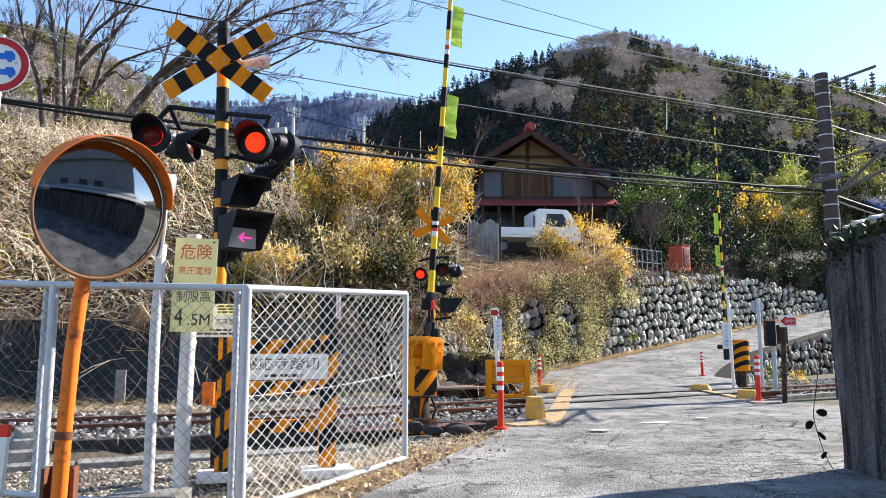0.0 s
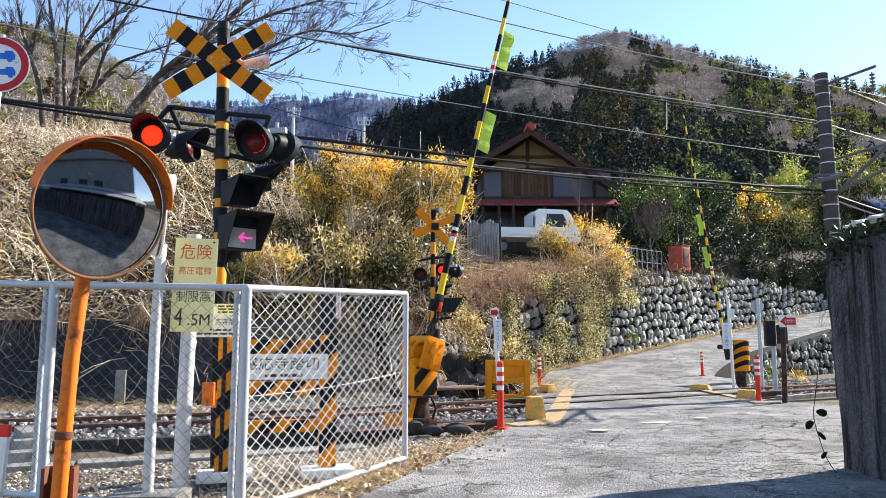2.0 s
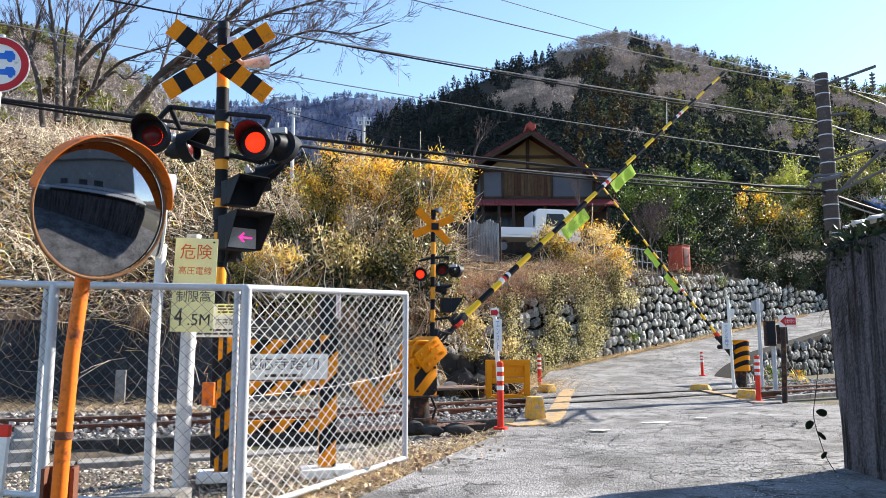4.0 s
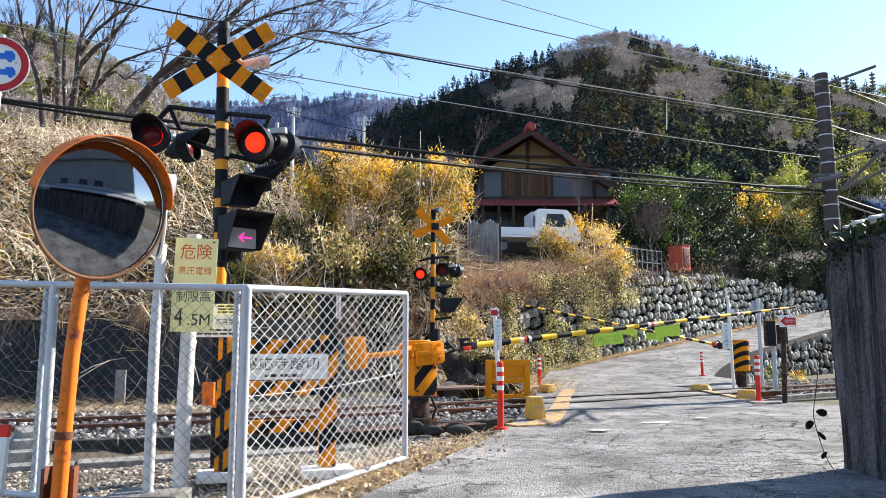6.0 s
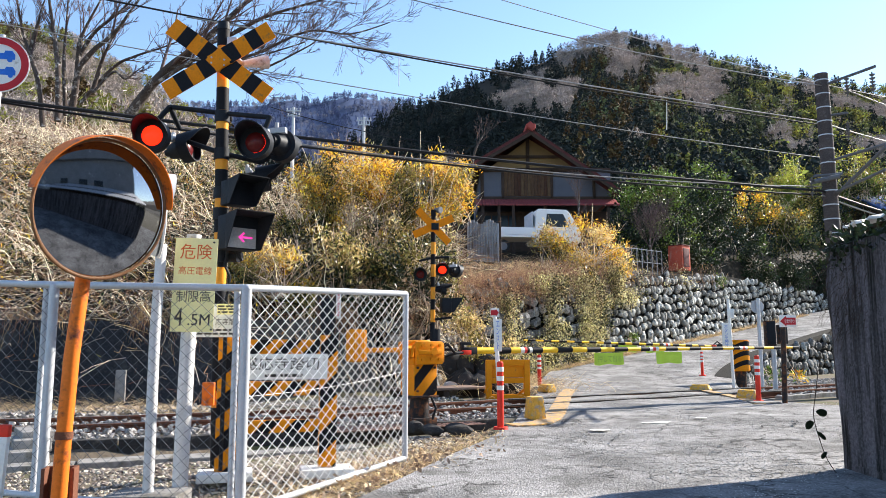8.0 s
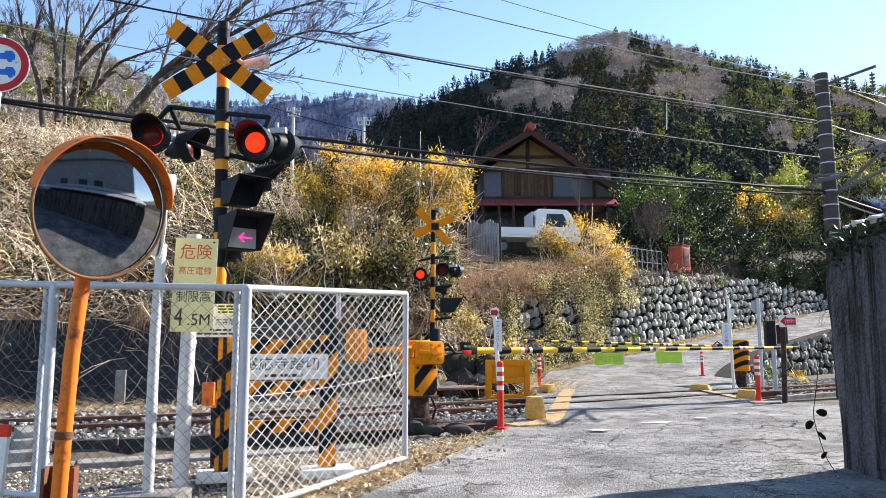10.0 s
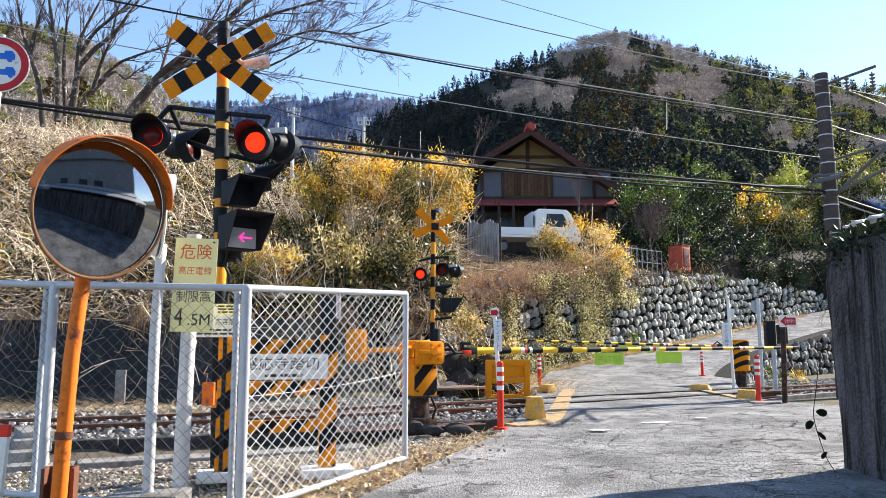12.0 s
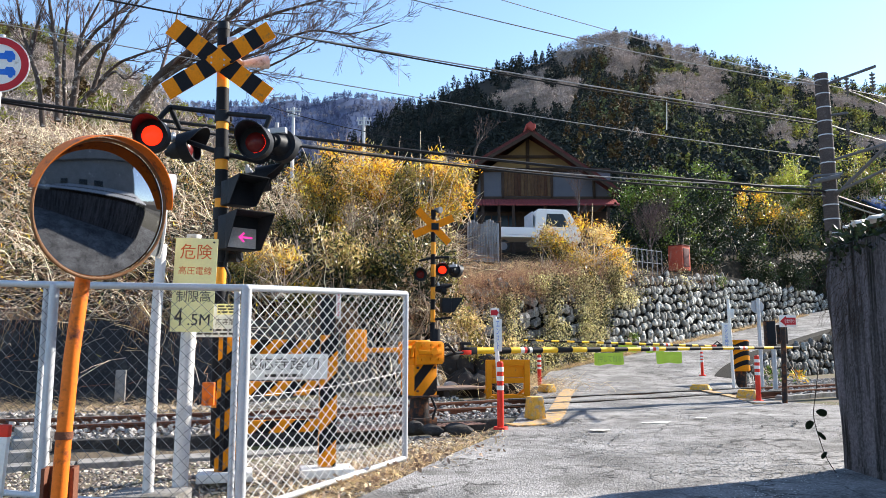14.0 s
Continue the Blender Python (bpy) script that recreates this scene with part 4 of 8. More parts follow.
# ---- height limit sign ----
def height_sign():
    at = (-1.953, 5.75, 0.023)
    e = thing("height_limit_sign", at, "yellow height limit sign on a thick grey post", "warning sign", 0)
    bm = bmesh.new()
    cyl(bm, (0, 0, -0.3), (0.03, 0, 1.83), 0.057, 0.055, 18)
    part("post", bm, M_GREYPOLE, e)
    s = plate((0.315, 0.006, 0.385), M_CREAM, "upper_plate", e, pose(0.075, -0.07, 1.60, 0, 1.2, 6))
    write("lettering", "危険", 0.235, 0.115, M_SIGNRED, s, pose(0, -0.0045, 0.09))
    write("lettering", "高圧電線", 0.245, 0.062, M_SIGNRED, s, pose(0, -0.0045, -0.055))
    s = plate((0.315, 0.006, 0.335), M_CREAM, "lower_plate", e, pose(0.066, -0.072, 1.25, 0, 1.2, 6))
    write("lettering", "制限高", 0.25, 0.085, M_INK, s, pose(0, -0.0045, 0.10))
    write("lettering", "4", 0.062, 0.135, M_INK, s, pose(-0.10, -0.0045, -0.055))
    write("lettering", ".5M", 0.16, 0.085, M_INK, s, pose(0.05, -0.0045, -0.075))
    for x, z in ((-0.14, 1.76), (0.14, 1.76), (-0.14, 1.10), (0.14, 1.10)):
        bm = bmesh.new()
        cyl(bm, (x + 0.07, -0.080, z), (x + 0.07, -0.066, z), 0.007, seg=8)
        part("bolt", bm, M_DARKMETAL, e)


height_sign()


# ---- crossing guard with hazard stripes ----
def hazard_box(name, parent, size, at, slope, first=0.0, pitch=0.2):
    """A yellow member with slanted black stripes as thin raised pieces on the faces."""
    bm = bmesh.new()
    box(bm, size, (0, 0, 0), None, 0.004)
    ob = part(name, bm, M_GUARDYELLOW, parent)
    ob.matrix_basis = pose(*at)
    w, h = size[0], size[2]
    n = int((w + h) / pitch) + 3
    for side in (-1,):
        bm = bmesh.new()
        for k in range(-3, n):
            # clip a slanted band to the face
            c0 = first + k * pitch
            poly = []
            def band(z):
                return c0 + slope * (z + h / 2) - w / 2
            pts = [(band(-h / 2), -h / 2), (band(-h / 2) + pitch / 2, -h / 2), (band(h / 2) + pitch / 2, h / 2), (band(h / 2), h / 2)]
            for lim, sg in ((-w / 2, 1), (w / 2, -1)):
                res = []
                for i in range(len(pts)):
                    p, q = pts[i], pts[(i + 1) % len(pts)]
                    ip, iq = (p[0] - lim) * sg >= 0, (q[0] - lim) * sg >= 0
                    if ip:
                        res.append(p)
                    if ip != iq:
                        t = (lim - p[0]) / (q[0] - p[0])
                        res.append((lim, p[1] + (q[1] - p[1]) * t))
                pts = res
                if len(pts) < 3:
                    break
            if len(pts) >= 3:
                prism(bm, pts, side * (size[1] / 2 + 0.0025), side * (size[1] / 2 - 0.002))
        if len(bm.verts):
            part("stripe", bm, M_BLACK, ob, smooth=False)
        else:
            bm.free()
    return ob


M_GUARDYELLOW = mat("guard_yellow", (0.76, 0.26, 0.006), 0.5, vary=0.12, scale=5, fine=60, bump=0.05, dirt=(0.35, 0.18, 0.04), dirt_amount=0.1)


def near_guard():
    at = Vector((-1.718, 6.1, 0.015))
    end = Vector((-0.948, 6.3, 0.019))
    d = end - at
    w = math.hypot(d.x, d.y)
    e = thing("crossing_guard", (at.x, at.y, -0.02), "black and yellow striped crossing guard frame with a name board", "guard fence", math.degrees(math.atan2(d.y, d.x)))
    hazard_box("post", e, (0.165, 0.08, 1.05), (0, 0, 0.565), 1.2, 0.05, 0.36)
    hazard_box("post", e, (0.14, 0.08, 1.06), (w, 0, 0.58), 1.0, 0.1, 0.36)
    for z, h, f in ((1.01, 0.125, 0.02), (0.68, 0.115, 0.08), (0.38, 0.10, 0.12)):
        hazard_box("rail", e, (w - 0.16, 0.05, h), (w / 2 + 0.006, 0, z), 1.0, f, 0.23)
    s = plate((0.74, 0.012, 0.205), M_WHITE, "name_board", e, pose(w / 2 + 0.015, -0.05, 0.855, 0, 0, 0), "white name board with black letters")
    write("lettering", "感応寺踏切", 0.60, 0.105, M_INK, s, pose(0.0, -0.008, 0.025))
    bars("small_line", 1, 0.30, 0.05, M_INK, s, pose(0.02, -0.008, -0.07), 3)
    for x in (0, w):
        plate((0.42, 0.30, 0.07), M_WHITE, "footing", e, pose(x, 0, 0.01), "white painted concrete footing", 0.012)


near_guard()


def info_sign():
    e = thing("notice_sign", (-1.757, 6.02, 0.033), "small white notice with a yellow band beside the signal post", "notice", 6)
    bm = bmesh.new()
    cyl(bm, (0.02, 0.03, 0.0), (0.02, 0.03, 1.3), 0.016, seg=10)
    part("post", bm, M_DARKMETAL, e)
    s = plate((0.36, 0.006, 0.265), M_WHITE, "board", e, pose(-0.03, 0, 1.17))
    plate((0.20, 0.003, 0.085), M_CREAM, "band", s, pose(0.083, -0.004, 0.09), bevel=0)
    bars("small_lines", 3, 0.19, 0.07, M_INK, s, pose(0.085, -0.007, 0.09), 5)
    write("lettering", "応寺踏切", 0.20, 0.055, M_INK, s, pose(0.075, -0.0045, -0.01))
    bars("small_lines", 2, 0.33, 0.06, M_INK, s, pose(0.0, -0.0045, -0.09), 6)


info_sign()


# ---- no large vehicles sign ----
def vehicle_sign():
    c = (-4.741, 7.7, 3.981)
    e = thing("no_trucks_sign", (c[0], c[1], 0), "round red-ringed road sign with blue vehicle shapes on a post", "road sign", 12)
    bm = bmesh.new()
    cyl(bm, (0, 0.06, -0.2), (0, 0.06, c[2] + 0.35), 0.03, seg=14)
    part("post", bm, M_GALV, e)
    for r0, m, y, nm in ((0.3, M_WHITE, 0.0, "disc"), (0.3, M_SIGNREDDEEP, -0.006, "ring")):
        bm = bmesh.new()
        if nm == "disc":
            cyl(bm, (0, 0.004, 0), (0, -0.003, 0), 0.31, seg=48)
        else:
            for a in range(48):
                p = [(r * math.cos(t * math.tau / 48), r * math.sin(t * math.tau / 48)) for r, t in ((0.225, a), (0.298, a), (0.298, a + 1), (0.225, a + 1))]
                prism(bm, p, -0.004, -0.008)
        o = part(nm, bm, m, e)
        o.matrix_basis = pose(0, 0, c[2])
    def icon(x, z, s):
        bm = bmesh.new()
        prism(bm, [(-0.13, -0.03), (0.13, -0.03), (0.13, 0.02), (0.10, 0.065), (0.03, 0.065), (0.02, 0.035), (-0.13, 0.035)], -0.004, -0.008)
        for wx in (-0.07, 0.08):
            cyl(bm, (wx, -0.004, -0.035), (wx, -0.0085, -0.035), 0.026, seg=14)
        o = part("vehicle_shape", bm, M_BLUE, e)
        o.matrix_basis = pose(x, 0, z) @ Matrix.Scale(s, 4)
    icon(0.03, c[2] + 0.09, 1.0)
    icon(0.05, c[2] - 0.085, 0.95)


M_SIGNREDDEEP = mat("ring_red", (0.50, 0.03, 0.04), 0.5, vary=0.1, bump=0)
vehicle_sign()


# ---- crossing signals ----
def banded_pole(parent, height, r, bands, lean_x=0.0):
    """A pole in alternating black and yellow bands, each one a piece."""
    z, k = 0.0, 0
    for h in bands:
        bm = bmesh.new()
        rr = r + (0.0012 if k % 2 == 0 else 0)
        cyl(bm, (lean_x * z / height, 0, z), (lean_x * (z + h) / height, 0, z + h), rr, seg=20)
        part("band", bm, M_BLACK if k % 2 == 0 else M_POLEYELLOW, parent)
        z += h
        k += 1


M_POLEYELLOW = mat("pole_yellow", (0.78, 0.31, 0.03), 0.4, vary=0.12, scale=5, fine=60, bump=0.04, dirt=(0.5, 0.28, 0.12), dirt_amount=0.1)


def crossbuck(parent, m, arm, width, front):
    """Two crossed boards with black stripes; the back is plain."""
    for n, ang in enumerate((36, -33)):
        bm = bmesh.new()
        box(bm, (2 * arm, 0.012, width), (0, 0, 0), None, 0.003)
        b = part("cross_board", bm, M_YELLOW, parent)
        b.matrix_basis = m @ pose(0, -0.012 if n else 0, 0, 0, ang, 0)
        if front:
            for s in (-1, 1):
                for x in (0.24, 0.67):
                    bm = bmesh.new()
                    box(bm, (arm * 0.215, 0.004, width + 0.001), (s * arm * x, -0.0065, 0))
                    part("stripe", bm, M_BLACK, b, smooth=False)
    if front:
        bm = bmesh.new()
        box(bm, (width * 0.95, 0.006, width * 0.95), (0, -0.024, 0), Euler((0, radians(45), 0)).to_matrix(), 0.002)
        o = part("centre_plate", bm, M_YELLOW, parent)
        o.matrix_basis = m
        for x, z in ((-0.06, 0.02), (0.05, 0.0), (-0.06, -0.03), (0.05, -0.05)):
            bm = bmesh.new()
            cyl(bm, (x, -0.034, z), (x, -0.024, z), 0.008, seg=8)
            o = part("bolt", bm, M_GALV, parent)
            o.matrix_basis = m


LENSES = []       # (lens, which of the two turns lights it)


def lamp(parent, m, r, lit_turn, lens_color=None):
    """A round signal lamp: background disc, body, hood and the turning lit lens; it faces -y."""
    bm = bmesh.new()
    cyl(bm, (0, 0.0, 0), (0, 0.16, 0), r * 1.05, r * 0.6, 24)
    cyl(bm, (0, 0.16, 0), (0, 0.20, 0), r * 0.35, r * 0.3, 16)
    # open tube with a slanted visor
    k = 32
    rows = []
    for a in range(k):
        t = a * math.tau / k
        deep = 0.07 + 0.16 * max(0.0, math.sin(t)) ** 0.7
        rows.append([bm.verts.new((rr * math.cos(t), y, rr * math.sin(t))) for rr, y in ((r * 1.36, 0.03), (r * 1.36, -deep), (r * 1.29, -deep), (r * 1.29, 0.02))])
    for a in range(k):
        p, q = rows[a], rows[(a + 1) % k]
        for j in range(3):
            bm.faces.new((p[j], q[j], q[j + 1], p[j + 1]))
    hole = [[bm.verts.new((rr * math.cos(a * math.tau / k), -0.012, rr * math.sin(a * math.tau / k))) for a in range(k)] for rr in (r * 0.8, r * 1.295)]
    for a in range(k):
        bm.faces.new((hole[0][a], hole[0][(a + 1) % k], hole[1][(a + 1) % k], hole[1][a]))
    bm.faces.new([p[0] for p in rows])
    body = part("lamp", bm, M_DARKMETAL, parent, "black hooded signal lamp")
    body.matrix_basis = m
    me = bpy.data.meshes.new("lens")
    bm = bmesh.new()
    for side, dome in ((-1, 0), (1, 1)):
        c = bm.verts.new((0, side * 0.035, 0))
        r1 = [bm.verts.new((r * 0.5 * math.cos(a * math.tau / 28), side * 0.028, r * 0.5 * math.sin(a * math.tau / 28))) for a in range(28)]
        r2 = [bm.verts.new((r * 0.8 * math.cos(a * math.tau / 28), side * 0.004, r * 0.8 * math.sin(a * math.tau / 28))) for a in range(28)]
        for a in range(28):
            for f in ((c, r1[a], r1[(a + 1) % 28]), (r1[a], r2[a], r2[(a + 1) % 28], r1[(a + 1) % 28])):
                bm.faces.new(f).material_index = dome
    bmesh.ops.recalc_face_normals(bm, faces=bm.faces)
    bm.to_mesh(me)
    bm.free()
    me.materials.append(M_LIT)
    me.materials.append(M_DEADLENS)
    me.shade_smooth()
    lens = new("lens", me)
    lens.parent = body
    lens["label"] = "red signal lens that flashes"
    LENSES.append((lens, lit_turn, r))
    bm = bmesh.new()
    box(bm, (0.17, 0.05, 0.05), (0, 0.09, r * 1.0), None, 0.006)
    tube(bm, [(0.0, 0.1, r * 1.0), (0.0, 0.1, r * 1.0 + 0.07)], 0.018, 8)
    o = part("lamp_bracket", bm, M_GALV, body)
    return body


def lamp_back(parent, m, r):
    """A lamp turned away from the road here: its back, disc and hood."""
    body = lamp(parent, m, r, 2)
    return body


def arrow_box(parent, m, size, arrow):
    """A direction indicator: a box with a deep flaring visor."""
    w, d, h = size
    bm = bmesh.new()
    box(bm, (w, d, h), (0, d / 2, 0), None, 0.008)
    b = part("direction_box", bm, M_DARKMETAL, parent)
    b.matrix_basis = m
    bm = bmesh.new()
    x, z = w / 2, h / 2
    inner = [(-x, 0, -z), (x, 0, -z), (x, 0, z), (-x, 0, z)]
    outer = [(-x * 1.05, -0.05, -z * 1.0), (x * 1.05, -0.05, -z * 1.0), (x * 1.15, -0.25, z * 1.05), (-x * 1.15, -0.25, z * 1.05)]
    for k in (0, 1, 2, 3):
        if k == 0:
            continue
        a, c = k, (k + 1) % 4
        q = [Vector(inner[a]), Vector(inner[c]), Vector(outer[c]), Vector(outer[a])]
        off = Vector((0, 0, 0.006)) if k == 2 else Vector((0.006 * (1 if k == 1 else -1), 0, 0))
        v = [bm.verts.new(p) for p in q] + [bm.verts.new(p - off) for p in q]
        for f in ((0, 1, 2, 3), (7, 6, 5, 4), (0, 4, 5, 1), (1, 5, 6, 2), (2, 6, 7, 3), (3, 7, 4, 0)):
            bm.faces.new([v[i] for i in f])
    part("visor", bm, M_DARKMETAL, b)
    if arrow:
        plate((w * 0.86, 0.004, h * 0.58), mat("panel_grey", (0.35, 0.36, 0.38), 0.5, bump=0.02), "panel", b, pose(0.0, -0.003, -h * 0.16), bevel=0)
        bm = bmesh.new()
        prism(bm, [(-0.075, 0), (-0.02, 0.05), (-0.008, 0.04), (-0.038, 0.009), (0.075, 0.009), (0.075, -0.009), (-0.038, -0.009), (-0.008, -0.04), (-0.02, -0.05)], -0.006, -0.009)
        bmesh.ops.transform(bm, matrix=Matrix.Translation((0.03, -0.001, -h * 0.14)) @ Matrix.Diagonal((0.85, 1, 0.85, 1)), verts=bm.verts)
        part("arrow", bm, M_MAGENTA, b, "magenta arrow pointing left", smooth=False)
    return b


def near_signal():
    at = (-1.87, 6.4, 0.012)
    top = (-1.955, 6.4, 3.803)
    e = thing("crossing_signal", (at[0], at[1], -0.03), "crossing signal with striped cross and red lamps on banded pole", "crossing signal", group="crossing signals")
    H = top[2] + 0.03
    tip = top[0] - at[0]
    bands = [0.529, 0.139, 0.494, 0.119, 0.264, 0.17, 0.088, 0.216, 0.168, 0.209, 0.18, 0.172, 0.193, 0.174, 0.206, 0.386, 0.169]
    s = sum(bands)
    banded_pole(e, H, 0.053, [b * H / s for b in bands], tip)
    bm = bmesh.new()
    cyl(bm, (tip, 0, H - 0.01), (tip, 0, H + 0.06), 0.058, 0.05, 18)
    part("cap", bm, M_DARKMETAL, e)

    def here(p):
        return (p[0] - at[0], p[1] - at[1], p[2] + 0.03)
    crossbuck(e, pose(*here((-1.953, 6.3, 3.47)), 0, 0, 2), 0.53, 0.165, True)
    lamp(e, pose(*here((-2.462, 6.2, 2.767)), 4, 0, 5), 0.108, 1)
    lamp(e, pose(*here((-1.584, 6.2, 2.708)), 4, 0, -5), 0.108, 0)
    lamp_back(e, pose(*here((-2.293, 6.55, 2.757)), -12, 0, 80), 0.10)
    lamp_back(e, pose(*here((-1.439, 6.5, 2.765)), 0, 0, 170), 0.108)
    lamp_back(e, pose(*here((-1.629, 6.6, 2.48)), -12, 0, 95), 0.085)
    for p, q in (((-1.966, 6.4, 3.033), (-2.343, 6.3, 3.052)), ((-1.966, 6.4, 3.033), (-1.494, 6.3, 2.961)), ((-1.952, 6.4, 2.677), (-2.278, 6.5, 2.806)), ((-1.952, 6.4, 2.677), (-1.61, 6.5, 2.611)), ((-2.368, 6.3, 3.052), (-2.451, 6.3, 2.951)), ((-1.495, 6.3, 2.971), (-1.531, 6.3, 2.87)), ((-1.61, 6.5, 2.611), (-1.423, 6.5, 2.744)), ((-2.368, 6.3, 3.062), (-2.343, 6.5, 2.919))):
        bm = bmesh.new()
        cyl(bm, here(p), here(q), 0.022, seg=10)
        part("cross_arm", bm, M_DARKMETAL, e)
    for y in (198, 268, 340, 378, 455):
        bm = bmesh.new()
        c = here((-1.952, 6.4, 2.526))
        z = here((0, 0, 1.0))[2] + (613 - y) * 6.4 / 1331
        x = tip * z / H
        cyl(bm, (x, 0, z - 0.05), (x, 0, z + 0.05), 0.066, seg=18)
        box(bm, (0.14, 0.03, 0.04), (x, 0.06, z), None, 0.005)
        part("clamp", bm, M_DARKMETAL, e)
    arrow_box(e, pose(*here((-1.72, 6.28, 2.291)), 0, 0, 42), (0.24, 0.13, 0.21), False)
    arrow_box(e, pose(*here((-1.698, 6.28, 1.951)), 0, 0, 42), (0.30, 0.15, 0.29), True)
    # horn loudspeaker at the top
    bm = bmesh.new()
    p, q = Vector(here((-1.80, 6.50, 3.52))), Vector(here((-1.64, 6.62, 3.585)))
    cyl(bm, p, q, 0.028, 0.062, 20)
    cyl(bm, q, q + (q - p) * 0.12, 0.062, 0.068, 20)
    part("horn", bm, M_GREYPOLE, e, "pale grey horn loudspeaker")
    bm = bmesh.new()
    cyl(bm, (tip, 0, H - 0.16), here((-1.80, 6.5, 3.52)), 0.02, seg=10)
    box(bm, (0.09, 0.1, 0.08), (tip + 0.09, 0, H - 0.13), None, 0.008)
    part("horn_bracket", bm, M_GALV, e)
    bm = bmesh.new()
    pts = [here(p) for p in ((-1.841, 6.36, 1.826), (-1.849, 6.34, 1.679), (-1.791, 6.3, 1.579), (-1.821, 6.34, 1.439), (-1.854, 6.38, 1.251))]
    tube(bm, pts, 0.012, 8)
    tube(bm, [here(p) for p in ((-1.829, 6.34, 1.921), (-1.723, 6.4, 1.724), (-1.773, 6.4, 1.792), (-1.837, 6.38, 1.829))], 0.014, 8)
    part("cable", bm, M_CABLE, e)
    bm = bmesh.new()
    cyl(bm, here((-1.757, 6.45, 1.764)), here((-1.889, 6.5, 1.795)), 0.05, 0.07, 14)
    part("bell", bm, M_DARKMETAL, e)
    bm = bmesh.new()
    box(bm, (0.10, 0.08, 0.19), here((-1.94, 6.34, 0.609)), None, 0.01)
    part("junction_box", bm, M_ORANGE, e, "orange junction box")


near_signal()


M_OLDSTEELDARK = mat("dull_steel", (0.16, 0.165, 0.18), 0.6, 0.1, vary=0.2, bump=0.05)


def far_signal():
    at = (-0.228, 16.2, 0.025)
    e = thing("crossing_signal", (at[0], at[1], 0.0), "crossing signal seen from behind with plain yellow cross", "crossing signal", group="crossing signals")
    H = 3.952
    bands = [0.16, 0.55, 0.2, 0.25] + [0.2, 0.24] * 5 + [0.2]
    s = sum(bands)
    banded_pole(e, H, 0.052, [b * H / s for b in bands], 0.02)
    bm = bmesh.new()
    cyl(bm, (0, 0, -0.1), (0, 0, 0.38), 0.30, 0.07, 20)
    part("base_skirt", bm, M_DARKMETAL, e)
    bm = bmesh.new()
    cyl(bm, (0.38, 0.05, 0.08), (0.30, 0.3, 0.18), 0.19, 0.06, 16)
    part("bell_cover", bm, M_GREYPOLE, e)

    def here(p):
        return (p[0] - at[0], p[1] - at[1], p[2])
    crossbuck(e, pose(*here((-0.208, 16.12, 3.577)), 0, 0, 20) @ pose(0, 0, 0, 0, 8, 0), 0.50, 0.16, False)
    plate((0.16, 0.05, 0.14), M_DARKMETAL, "cross_clamp", e, pose(*here((-0.171, 16.05, 3.565))))
    lamp(e, pose(*here((-0.48, 15.9, 2.51)), 3, 0, 0), 0.105, 0)
    lamp(e, pose(*here((-0.012, 15.9, 2.606)), 3, 0, 0), 0.105, 1)
    lamp_back(e, pose(*here((0.269, 16.2, 2.612)), 0, 0, 150), 0.105)
    lamp_back(e, pose(*here((-0.012, 16.3, 2.227)), 0, 0, 100), 0.09)
    b = arrow_box(e, pose(*here((0.156, 16.0, 1.856)), 0, 0, 100), (0.30, 0.2, 0.30), False)
    for p, q in (((-0.233, 16.2, 2.895), (0.134, 16.1, 2.908)), ((-0.233, 16.2, 2.895), (-0.511, 16.1, 2.822)), ((-0.232, 16.2, 2.183), (0.195, 16.2, 2.305)), ((-0.23, 16.2, 1.564), (0.193, 16.1, 1.609))):
        bm = bmesh.new()
        cyl(bm, here(p), here(q), 0.025, seg=8)
        part("cross_arm", bm, M_DARKMETAL, e)
    bm = bmesh.new()
    cyl(bm, here((-0.174, 16.3, 3.97)), here((-0.05, 16.2, 3.95)), 0.04, 0.075, 16)
    part("horn", bm, M_OLDSTEELDARK, e)
    bm = bmesh.new()
    cyl(bm, here((-0.168, 16.1, 0.999)), here((-0.168, 16.1, 1.357)), 0.11, seg=16)
    part("control_box", bm, M_DARKMETAL, e)


far_signal()


# ---- barriers ----
BOOMS = []
M_FADEDINK = mat("faded_banner_ink", (0.42, 0.56, 0.14), 0.6, vary=0.1, bump=0)


